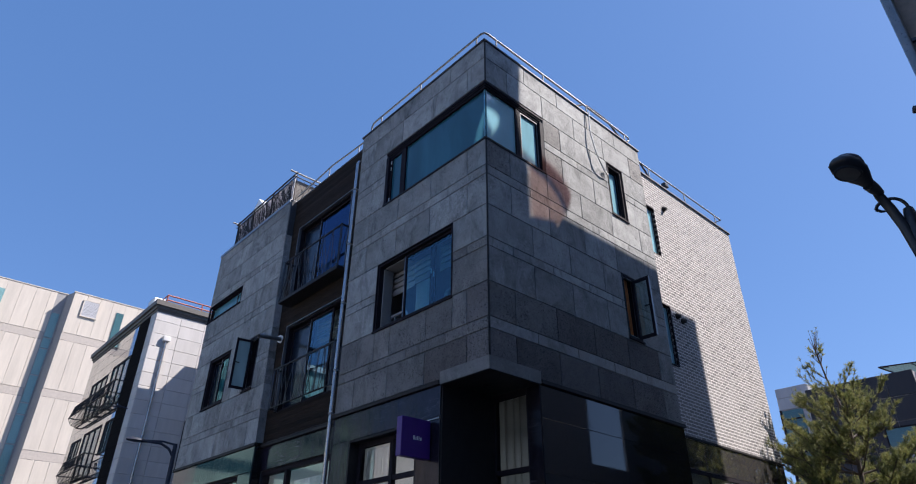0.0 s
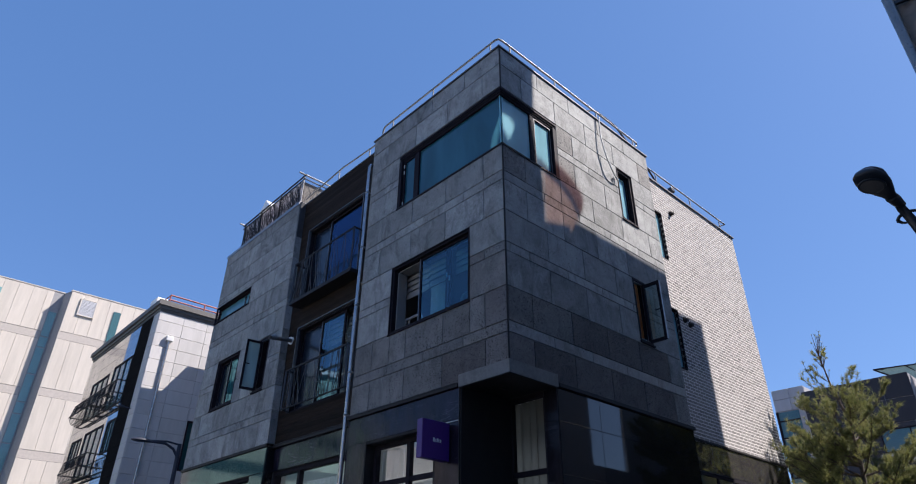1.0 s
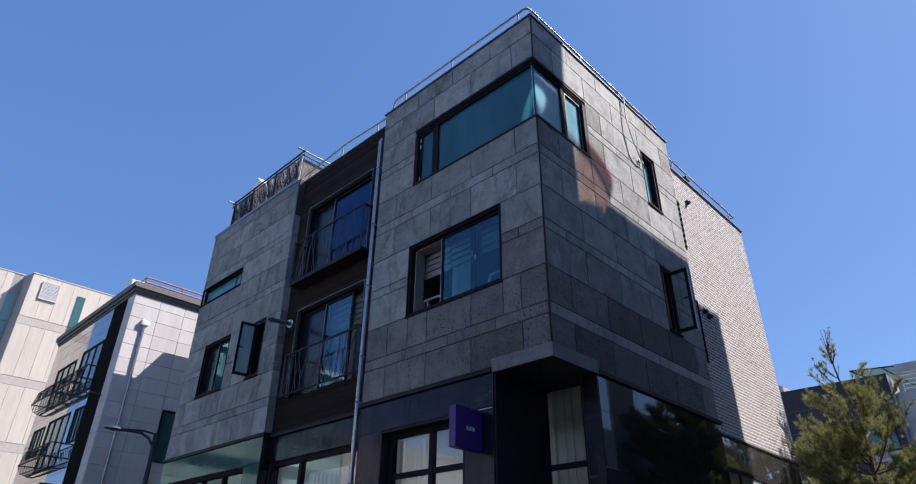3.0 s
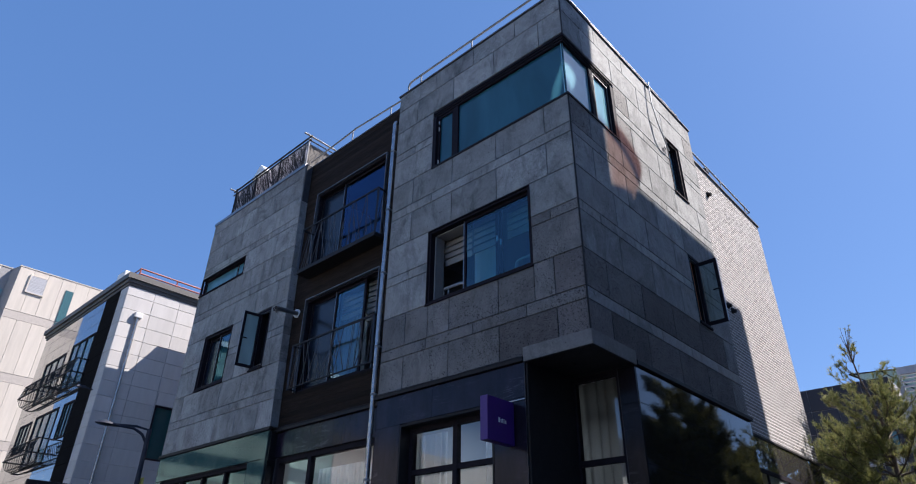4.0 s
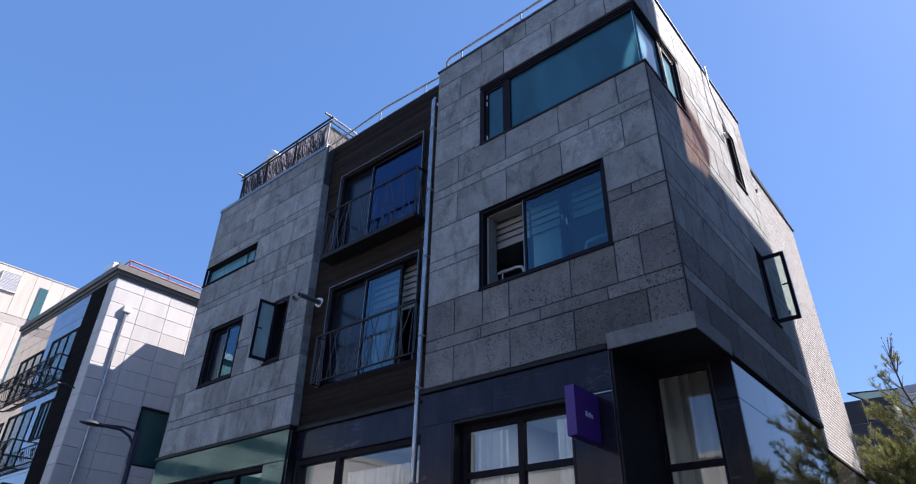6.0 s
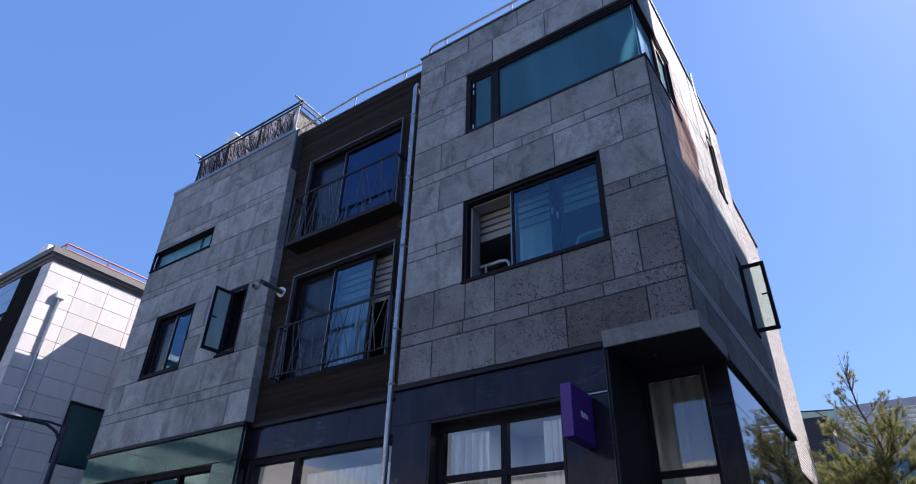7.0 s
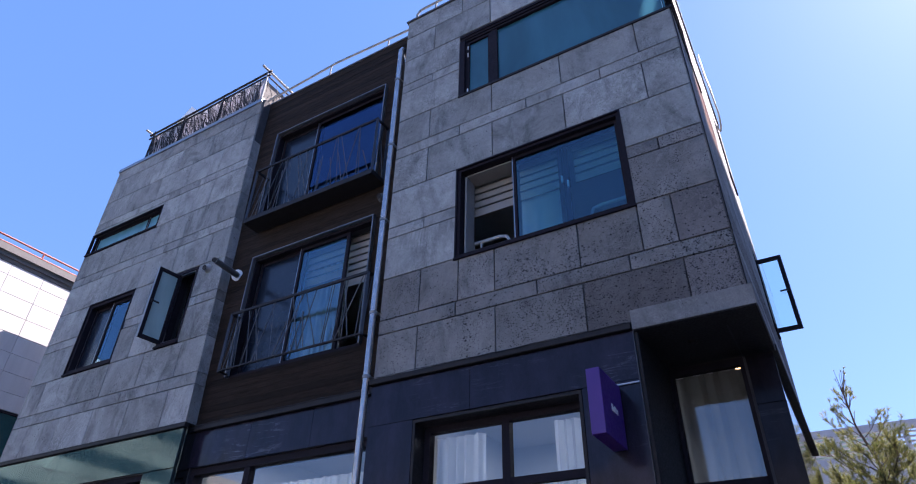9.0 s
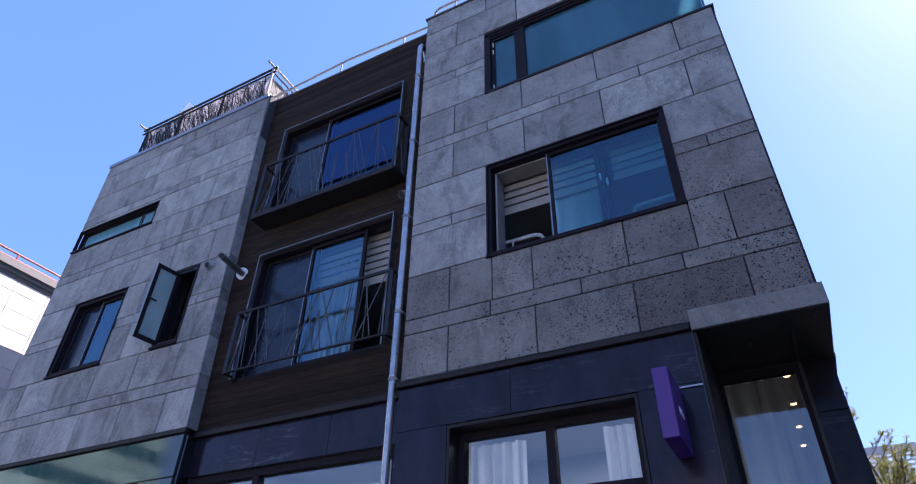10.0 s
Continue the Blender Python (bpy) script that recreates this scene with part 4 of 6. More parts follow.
tube(bm, [(7.0, 7.25, 4.62), (7.0, 7.25, 4.585)], 0.045, 12)
part("ceiling_sensor", bm, BLACK_METAL, entry)

# dark metal cladding of the shop front
gf_street = new("shop_cladding")
gf_street.parent = house
gf_street["label"] = "dark blue-black metal panel cladding, scratched and patched"
for u0, u1, z0, z1 in ((9.55, 10.91, 4.10, 4.595), (7.70, 9.55, 4.10, 4.595), (10.28, 10.91, 2.4, 4.10), (10.28, 10.91, 0.0, 2.4), (7.70, 8.28, 2.4, 4.10), (7.70, 8.28, 0.0, 2.4)):
    slab("metal_panel", STREET, u0, u1, u0, u1, z0, z1, PANEL, gf_street, thick=0.028, gap=0.0015, chamfer=0.002)
bm = bmesh.new()
box(bm, F - 0.012, F + 0.01, 7.689, 7.70, 0, 4.59)
part("edge_trim", bm, RAIL_METAL, gf_street)
bm = bmesh.new()
box(bm, F - 0.02, F + 0.0, 7.70, 8.0, 4.055, 4.07)
part("edge_trim", bm, FRAME_EDGE, gf_street)
shop = window("shop_window", "shop window in a deep black reveal with white curtains")
part("reveal_frame", frame_bars(STREET, 8.285, 10.275, 0.5, 4.085, 0.03, 0.0, 0.30), BLACK_METAL, shop)
part("outer_frame", frame_bars(STREET, 8.315, 10.245, 0.53, 4.055, 0.075, 0.20, 0.30), FRAME, shop)
bm = bmesh.new()
STREET.box(bm, 9.18, 9.27, 0.20, 0.29, 0.6, 3.98)
STREET.box(bm, 8.39, 9.18, 0.21, 0.28, 3.32, 3.40)
STREET.box(bm, 9.27, 10.17, 0.21, 0.28, 3.32, 3.40)
part("glazing_bar", bm, FRAME, shop)
for u0, u1 in ((8.39, 9.18), (9.27, 10.17)):
    for z0, z1 in ((0.6, 3.32), (3.40, 3.98)):
        pane(STREET, u0, u1, z0, z1, 0.245, GLASS_SHOP, shop)
# timber bay's ground floor
for u0, u1 in ((10.93, 11.98), (11.98, 13.1), (13.1, 14.27)):
    slab("metal_panel", Face("x", F + 0.19), u0, u1, u0, u1, 4.06, 4.57, PANEL, gf_street, thick=0.028, gap=0.002, chamfer=0.002)
shop2 = window("shop_window", "wide dark-framed shop window with sheer curtain")
part("outer_frame", frame_bars(STREET, 11.0, 14.2, 0.2, 4.055, 0.09, 0.24, 0.40), FRAME, shop2)
bm = bmesh.new()
STREET.box(bm, 13.03, 13.13, 0.25, 0.36, 0.29, 3.965)
part("glazing_bar", bm, FRAME, shop2)
for u0, u1 in ((11.09, 13.03), (13.13, 14.11)):
    pane(STREET, u0, u1, 0.29, 3.965, 0.30, GLASS_SHOP, shop2)
# bay's ground floor: green-tinted polished panels
ends = [14.27, 15.3, 16.3, 17.25, 18.2, 19.2]
for u0, u1 in zip(ends, ends[1:]):
    slab("tinted_panel", STREET, u0, u1, u0, u1, 4.04, 4.595, GREEN_GLASS, gf_street, gap=0.002, chamfer=0.002)
slab("tinted_panel", STREET, 14.27, 14.92, 14.27, 14.92, 0, 4.03, GREEN_GLASS, gf_street, gap=0.002, chamfer=0.002)
slab("tinted_panel", STREET, 18.9, 19.2, 18.9, 19.2, 0, 4.03, GREEN_GLASS, gf_street, gap=0.002, chamfer=0.002)
bm = bmesh.new()
box(bm, F + 0.03, F + 0.25, 14.22, 14.268, 0, 4.60)
part("side_panel", bm, BLACK, gf_street)
shop3 = window("shop_window", "shop window below green-tinted panels")
part("outer_frame", frame_bars(STREET, 14.92, 18.9, 0.5, 4.03, 0.08, 0.06, 0.22), FRAME, shop3)
bm = bmesh.new()
for u in (15.9, 16.9, 17.9):
    STREET.box(bm, u, u + 0.07, 0.08, 0.2, 0.58, 3.95)
part("glazing_bar", bm, FRAME, shop3)
for u0, u1 in ((15.0, 15.9), (15.97, 16.9), (16.97, 17.9), (17.97, 18.82)):
    pane(STREET, u0, u1, 0.58, 3.95, 0.13, GLASS_SHOP, shop3)


# ---- balconies ----
def twig_bars(rng, u0, u1, z0, z1, n):
    """Slanting bars like reeds: pairs of (u at the foot, u at the head)."""
    rows = []
    for k in range(n):
        u = u0 + (u1 - u0) * (k + 0.5) / n
        rows.append((u + rng.uniform(-0.07, 0.07), min(u1, max(u0, u + rng.choice((-1, 1, 1)) * rng.uniform(0.03, 0.36)))))
    return rows


def balcony(label, u0, u1, z0, z1, d_front, d_back, floor):
    b = window("balcony", label)
    rng = random.Random(int(z0 * 10))
    if floor:
        bm = bmesh.new()
        STREET.box(bm, u0, u1, d_front, d_back, z0 - 0.065, z0 + 0.01)
        bmesh.ops.bevel(bm, geom=bm.edges[:], offset=0.006, segments=1, affect="EDGES")
        part("floor_plate", bm, BLACK_METAL, b, "dark metal floor plate")
    for z, t in ((z0 + 0.02, 0.022), (z1, 0.04)):
        bm = bmesh.new()
        bar(bm, STREET.at(u0, d_front + 0.02, z), STREET.at(u1, d_front + 0.02, z), 0.03, t)
        part("rail", bm, BLACK_METAL, b)
        for u in (u0 + 0.018, u1 - 0.018):
            bm = bmesh.new()
            bar(bm, STREET.at(u, d_front, z), STREET.at(u, d_back, z), 0.028, t)
            part("side_rail", bm, BLACK_METAL, b)
    for u in (u0 + 0.018, u1 - 0.018):
        for d in (d_front + 0.02, d_back - 0.03):
            bm = bmesh.new()
            bar(bm, STREET.at(u, d, z0), STREET.at(u, d, z1), 0.035, 0.04)
            part("post", bm, RAIL_METAL, b)
        bm = bmesh.new()
        bar(bm, STREET.at(u, d_front + 0.02, z0), STREET.at(u, (d_front + d_back) / 2, z1), 0.014)
        part("twig_bar", bm, RAIL_METAL, b)
        bm = bmesh.new()
        bar(bm, STREET.at(u, d_back - 0.05, z0), STREET.at(u, (d_front + d_back) / 2, z1 - 0.4), 0.014)
        part("twig_bar", bm, RAIL_METAL, b)
    for a, c in twig_bars(rng, u0 + 0.06, u1 - 0.06, z0, z1, 24):
        bm = bmesh.new()
        top = z1 if rng.random() < 0.75 else z0 + (z1 - z0) * rng.uniform(0.45, 0.8)
        bar(bm, STREET.at(a, d_front + 0.02, z0), STREET.at(a + (c - a) * (top - z0) / (z1 - z0), d_front + 0.02, top), 0.0105)
        part("twig_bar", bm, TWIG, b)
    return b


balcony("balcony with reed-like slanting bars on a dark floor plate", 11.21, 13.93, 8.06, 9.16, -0.16, 0.18, True)
balcony("shallow balcony grille with reed-like slanting bars", 11.13, 13.80, 5.33, 6.28, -0.05, 0.18, False)

# ---- roof rails ----
rail = thing("roof_railing", "stainless steel tube railing along the roof edge", "railing")
zr = 12.12
tube_part("handrail", [(6.62, 10.85, 11.80), (6.62, 10.87, 12.02), (6.62, 10.80, zr - 0.01), (6.62, 10.7, zr), (6.62, 6.86, zr), (6.65, 6.78, zr), (6.74, 6.76, zr), (11.75, 6.76, zr), (11.87, 6.76, zr), (11.9, 6.78, zr - 0.06), (11.82, 6.78, zr - 0.14)], 0.024, STEEL, rail, 10)
for x, y in ((6.62, 10.45), (6.62, 8.9), (6.62, 7.0), (6.98, 6.76), (8.5, 6.76), (10.1, 6.76), (11.68, 6.76)):
    tube_part("post", [(x, y, 11.60), (x, y, zr)], 0.018, STEEL, rail)
rail = thing("roof_railing", "stainless steel tube railing above the timber bay", "railing")
tube_part("handrail", [(6.74, 14.80, 11.86), (6.74, 12.9, 12.0), (6.74, 10.92, 11.88)], 0.022, STEEL, rail, 10)
for y in (13.05, 11.6):
    tube_part("post", [(6.74, y, 11.50), (6.74, y, 11.99 - 0.03 * abs(y - 12.9))], 0.016, STEEL, rail)
rail = thing("roof_railing", "stainless steel tube railing on the brick wing", "railing")
tube_part("handrail", [(11.95, 6.98, 11.84), (17.0, 6.98, 11.84), (17.0, 7.4, 11.84)], 0.022, STEEL, rail, 10)
for x in (13.05, 14.85, 16.6):
    tube_part("post", [(x, 6.98, 11.385), (x, 6.98, 11.84)], 0.017, STEEL, rail)

# black hose lying over the roof railing
hose = thing("roof_hose", "black hose lying along the roof railing", "hose")
tube_part("hose", [(9.95, 7.0, 11.16), (10.0, 7.0, 12.0), (10.09, 7.0, 12.3), (10.3, 7.0, 12.47), (10.5, 7.0, 12.54), (11.0, 7.0, 12.56), (11.35, 7.0, 12.54), (11.55, 7.0, 12.45), (11.7, 7.0, 12.34), (12.2, 7.0, 12.1), (12.67, 7.0, 11.87), (12.95, 7.0, 11.66), (13.1, 7.0, 11.43), (13.12, 7.0, 11.40)], 0.026, CORE, hose, 8)

# ---- roof terrace screen on the bay ----
screen = thing("terrace_screen", "dark lattice screen of branching bars with steel rails", "screen")
rng = random.Random(5)
for z, r in ((12.64, 0.026), (12.52, 0.02)):
    tube_part("rail", [(6.58, 14.72, z), (6.58, 18.78, z - 0.06)], r, BLACK_METAL, screen)
tube_part("rail", [(6.40, 14.83, 12.70), (7.6, 14.83, 12.70)], 0.026, STEEL, screen, label="bright steel rail")
tube_part("rail", [(6.62, 14.86, 12.58), (7.6, 14.86, 12.58)], 0.018, RAIL_METAL, screen)
tube_part("rail", [(6.40, 18.72, 12.60), (7.6, 18.72, 12.60)], 0.026, STEEL, screen, label="bright steel rail")
for y in (14.83, 16.2, 17.5, 18.62):
    tube_part("post", [(6.58, y, 11.535), (6.58, y, 12.64)], 0.024, BLACK_METAL if y > 15 else STEEL, screen)
for k in range(290):
    y, z = rng.uniform(14.9, 18.5), rng.uniform(11.54, 11.95 if k % 3 else 12.35)
    a = rng.uniform(0.75, 1.5) * rng.choice((-1, 1, 1))
    l = rng.uniform(0.2, 0.85)
    y2, z2 = y + l * math.cos(a), z + abs(l * math.sin(a))
    bm = bmesh.new()
    bar(bm, (6.58, y, z), (6.58, min(18.6, max(14.86, y2)), min(12.5, z2)), rng.uniform(0.006, 0.012))
    part("lattice_bar", bm, BLACK_METAL, screen)
for k in range(30):
    x, z = rng.uniform(6.66, 7.5), rng.uniform(11.56, 12.3)
    bm = bmesh.new()
    bar(bm, (x, 14.86, z), (x + rng.uniform(-0.15, 0.15), 14.86, min(12.55, z + rng.uniform(0.15, 0.4))), 0.009)
    part("lattice_bar", bm, BLACK_METAL, screen)
bm = bmesh.new()
box(bm, 6.68, 8.6, 14.93, 15.0, 11.15, 12.52)
tagged(part("terrace_wall", bm, SHADE_WALL), "pale sunlit terrace wall behind the screen", "wall", kind="structure")
bm = bmesh.new()
box(bm, 6.602, 6.608, 14.9, 18.6, 11.54, 12.50)
tagged(part("terrace_windbreak", bm, SCREEN_CLOTH), "brown-grey mesh cloth stretched behind the lattice screen", "wind break")
# white gabled vent cap behind the screen
vent = thing("roof_vent", "white gabled sheet-metal vent cap on the roof", "vent")
bm = bmesh.new()
v = [bm.verts.new(c) for c in ((6.75, 17.35, 12.85), (7.4, 17.35, 12.85), (7.4, 18.15, 12.85), (6.75, 18.15, 12.85), (6.75, 17.75, 13.25), (7.4, 17.75, 13.25))]
for f in ((3, 2, 1, 0), (0, 1, 5, 4), (2, 3, 4, 5), (0, 4, 3), (1, 2, 5)):
    bm.faces.new([v[i] for i in f])
part("cap", bm, WHITE, vent)
bm = bmesh.new()
box(bm, 6.85, 7.3, 17.45, 18.05, 11.15, 12.85)
part("shaft", bm, WHITE, vent)

# ---- drain pipe ----
pipe = thing("drain_pipe", "shiny steel drain pipe beside the timber bay", "pipe")
px, py = 6.40, 10.985
tube_part("pipe", [(px + 0.24, py + 0.02, 10.68), (px + 0.22, py + 0.015, 10.79), (px + 0.17, py + 0.01, 10.87), (px + 0.10, py, 10.905), (px + 0.035, py, 10.885), (px, py, 10.81), (px, py, 4.72)], 0.048, PIPE_STEEL, pipe, 14)
tube_part("pipe", [(px, py, 4.72), (px, py, 0.05)], 0.046, PIPE_STEEL, pipe, 14)
for z in (10.05, 8.55, 7.1, 5.6, 4.72, 3.3):
    tube_part("clamp", [(px, py, z - 0.02), (px, py, z + 0.02)], 0.054, STEEL, pipe, 14)
    bm = bmesh.new()
    bar(bm, (px, py - 0.05, z), (px + 0.18, py - 0.05, z), 0.02)
    part("bracket", bm, STEEL, pipe)
for z in (8.15, 9.3):
    tube_part("sleeve", [(px, py, z - 0.05), (px, py, z + 0.05)], 0.051, PIPE_STEEL, pipe, 14)

# ---- wall vents, camera, cable, sign ----
def vent_cap(p, out, r, label, mat=STEEL):
    t = thing("wall_vent", label, "vent", at=p)
    o = Vector(out)
    bm = bmesh.new()
    tube(bm, [(0, 0, 0), o * 0.02, o * 0.05, o * 0.09], [r * 1.5, r * 1.5, r, r * 0.9], 14)
    smooth(part("hood", bm, mat, t))
    bm = bmesh.new()
    tube(bm, [o * 0.088, o * 0.096], r * 0.84, 14)
    part("opening", bm, BLACK_METAL, t)


vent_cap((F, 14.74, 7.42), (-1, 0, -0.25), 0.055, "round steel vent hood on the stone")
vent_cap((F + 0.19, 11.22, 7.75), (-1, 0, -0.25), 0.05, "round steel vent hood beside the pipe")
for p in ((13.33, 6.9, 10.60), (13.05, 6.9, 7.46), (13.28, 6.9, 7.40)):
    vent_cap(p, (0, -1, -0.25), 0.05, "dark round vent hood on the brick wall", BLACK_METAL)

flue = thing("wall_flue", "dark exhaust pipe with white collar sticking out of the timber wall", "flue", at=(6.62, 14.18, 7.22))
tube_part("pipe", [(0, 0, 0), (-0.72, -0.30, -0.18)], 0.05, STEEL, flue, 14)
tube_part("collar", [(0.0, 0, 0), (-0.03, -0.012, -0.008)], 0.10, WHITE, flue, 18, "white plastic collar")
tube_part("opening", [(-0.715, -0.298, -0.179), (-0.724, -0.302, -0.181)], 0.042, BLACK_METAL, flue, 14)

cable = thing("hanging_cable", "pale cable hanging in a loop from the roof edge", "cable")
pts = [(9.80, 6.50, 11.62), (9.78, 6.50, 11.50), (9.75, 6.49, 11.0), (9.77, 6.47, 10.7), (9.84, 6.46, 10.4), (9.95, 6.45, 10.17), (10.1, 6.47, 10.03), (10.24, 6.50, 10.0), (10.27, 6.52, 10.06), (10.2, 6.53, 10.1), (10.13, 6.53, 10.04), (10.2, 6.53, 9.99)]
sm = []
for i in range(len(pts) - 1):
    for k in range(4):
        p = [Vector(pts[min(max(i + j, 0), len(pts) - 1)]) for j in (-1, 0, 1, 2)]
        s = k / 4
        sm.append(0.5 * (2 * p[1] + (p[2] - p[0]) * s + (2 * p[0] - 5 * p[1] + 4 * p[2] - p[3]) * s * s + (3 * p[1] - p[0] - 3 * p[2] + p[3]) * s ** 3))
tube_part("cord", sm, 0.016, CABLE, cable, 8)

sign = thing("projecting_sign", "purple box sign with small white lettering on the shop front", "sign")
bm = soft_box(5.83, 6.40, 7.89, 8.02, 3.44, 4.03, 0.006)
part("box", bm, PURPLE, sign)
bm = bmesh.new()
box(bm, 6.40, 6.44, 7.92, 7.99, 3.55, 3.92)
part("bracket", bm, BLACK_METAL, sign)
# the name as plain bars
for k, (w_, h_) in enumerate(((0.034, 0.062), (0.016, 0.046), (0.018, 0.060), (0.010, 0.058), (0.028, 0.046))):
    bm = bmesh.new()
    x = (6.055, 6.104, 6.135, 6.168, 6.193)[k]
    box(bm, x, x + w_, 7.884, 7.889, 3.70, 3.70 + h_)
    part("letter_bar", bm, WHITE, sign)

# ---- behind the windows ----
tagged(folds(STREET, 9.55, 10.16, 0.6, 3.95, 0.36, CURTAIN, waves=5), "white pleated curtain drawn aside in the shop window", "curtain", "shop curtains")
tagged(folds(STREET, 8.34, 8.72, 0.6, 3.95, 0.36, CURTAIN, waves=4), "white pleated curtain drawn aside in the shop window", "curtain", "shop curtains")
tagged(folds(STREET, 11.1, 13.0, 0.3, 3.75, 0.45, CURTAIN, waves=14, depth=0.025), "sheer white curtain across the wide shop window", "curtain", "shop curtains")
tagged(folds(ENTRY, 6.86, 7.70, 0.1, 4.55, 0.16, CURTAIN_BEIGE, waves=5, depth=0.04), "beige pleated curtain behind the entrance door", "curtain")
tagged(folds(STREET, 12.05, 12.95, 5.35, 7.1, 0.55, CURTAIN, waves=7), "white curtain behind the balcony door", "curtain")
tagged(folds(STREET, 16.85, 17.4, 6.2, 7.45, 0.42, CURTAIN, waves=5), "white curtain half drawn in the bay window", "curtain")
blind(STREET, 7.50, 8.22, 6.98, 7.72, 0.37)
blind(STREET, 8.42, 9.0, 6.98, 7.72, 0.37)
blind(STREET, 9.06, 9.78, 6.98, 7.72, 0.40)
# folded sheet standing in for the orange-brown wood lining inside
tagged(folds(SIDE, 10.45, 10.66, 6.22, 7.5, 0.085, AMBER, waves=3, depth=0.02), "orange-brown inner lining of the open side window", "curtain")
tagged(folds(STREET, 8.42, 9.02, 6.15, 7.0, 0.42, CURTAIN, waves=3, depth=0.005), "white curtain hanging below the blind", "curtain")
# inner stile of the double window, with its two latches
stile = thing("inner_window_stile", "dark inner window stiles with two white latches", "window")
for u0 in (8.27, 8.345):
    part("stile", STREET.soft(u0, u0 + 0.065, 0.27, 0.31, 6.16, 7.55, 0.004), FRAME, stile)
for u0, z0 in ((8.36, 6.95), (8.285, 6.85)):
    part("latch", STREET.soft(u0 - 0.012, u0 + 0.012, 0.245, 0.27, z0, z0 + 0.11, 0.004), WHITE, stile)
blind(STREET, 11.36, 12.0, 6.52, 7.40, 0.46)
blind(STREET, 12.05, 12.85, 6.75, 7.40, 0.46)
# tubular bed rail standing behind the open sash
bed = thing("bed_headboard", "white tubular metal bed headboard behind the window", "bed")
tube_part("post", [(6.8, 9.72, 4.97), (6.8, 9.72, 6.50)], 0.022, BED_TUBE, bed)
tube_part("rail", [(6.8, 9.74, 6.50), (6.8, 9.32, 6.50), (6.8, 9.22, 6.47), (6.8, 9.18, 6.40), (6.8, 9.18, 4.97)], 0.026, BED_TUBE, bed)
tube_part("rail", [(6.8, 9.72, 6.2), (6.8, 9.18, 6.2)], 0.016, BED_TUBE, bed)
tube_part("bar", [(6.8, 9.60, 6.2), (6.8, 9.60, 6.50)], 0.014, BED_TUBE, bed)
bed = thing("bed_headboard", "white tubular metal bed headboard behind the blue pane", "bed")
tube_part("rail", [(6.8, 8.06, 4.97), (6.8, 8.06, 6.40), (6.8, 8.03, 6.48), (6.8, 7.93, 6.50), (6.8, 7.5, 6.50)], 0.03, BED_TUBE, bed)
tube_part("post", [(6.8, 7.5, 4.97), (6.8, 7.5, 6.56)], 0.026, BED_TUBE, bed)
# downlights in the ceiling of the shop
for x in (8.09, 8.97, 9.81, 10.61):
    t = thing("downlight", "small warm round ceiling downlight", "lamp", "shop downlights", at=(x, 6.99, 4.70))
    bm = bmesh.new()
    tube(bm, [(0, 0, 0.02), (0, 0, -0.015)], 0.05, 16)
    part("trim", bm, WHITE, t)
    bm = bmesh.new()
    tube(bm, [(0, 0, -0.0155), (0, 0, -0.02)], 0.034, 16)
    part("lens", bm, GLOW, t)

# ---- neighbour: pale granite house with a heavy cornice ----
nb = thing("neighbour_house", "pale granite-clad neighbouring house with heavy cornice and iron balconies", "building")
NX, NY = 7.0, 27.3
NSIDE, NFRONT = Face("y", NY), Face("x", NX)
H_NW = (9.15, 10.55, 5.95, 7.95)
n_side = wall("side_wall", NSIDE, NX + 0.03, 17.0, 0, 12.25, 0.03, 0.3, [H_NW], NEIGHBOUR, nb, "pale granite panels, half in shade")
bm = bmesh.new()
box(bm, NX + 0.03, 17.0, NY + 0.3, 36.70, 0, 12.25)
part("body", bm, FAR_GREY, nb)
zs = [12.25] + [11.86 - 0.568 * k for k in range(22)]
us = [NX] + [8.06 + 1.04 * k for k in range(9)]
for z1, z0 in zip(zs, zs[1:]):
    for u0, u1 in zip(us, us[1:]):
        for a, b, c, d in cut((u0, u1, max(0, z0), z1), [H_NW]):
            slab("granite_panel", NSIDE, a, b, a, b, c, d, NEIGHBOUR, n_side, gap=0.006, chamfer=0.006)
w = new("window")
w.parent = nb
w["label"] = "dark tinted window in the granite side wall"
part("outer_frame", frame_bars(NSIDE, *H_NW, 0.07, 0.02, 0.14), FRAME, w)
bm = bmesh.new()
NSIDE.box(bm, 9.2, 10.5, 0.09, 0.10, 6.0, 7.9)
part("pane", bm, TEAL, w)
# front: pale corner strip, black strip, then dark polished panels with windows
for z1, z0 in zip(zs, zs[1:]):
    slab("granite_panel", NFRONT, NY + 0.035, NY + 0.75, NY + 0.035, NY + 0.75, max(0, z0), z1, NEIGHBOUR, n_side, gap=0.006, chamfer=0.006)
    slab("black_panel", Face("x", NX - 0.02), NY + 0.75, NY + 2.15, NY + 0.75, NY + 2.15, max(0, z0), z1, BLACK_STRIP, n_side, gap=0.004, thick=0.05)
n_front = new("front_wall")
n_front.parent = nb
n_front["label"] = "polished grey cladding of the street front"
wins = [(29.55, 32.05, 8.75, 10.85), (32.7, 35.25, 8.75, 10.7), (29.55, 30.65, 6.7, 8.1), (31.2, 33.9, 5.95, 8.1), (34.35, 35.95, 6.75, 8.0)]
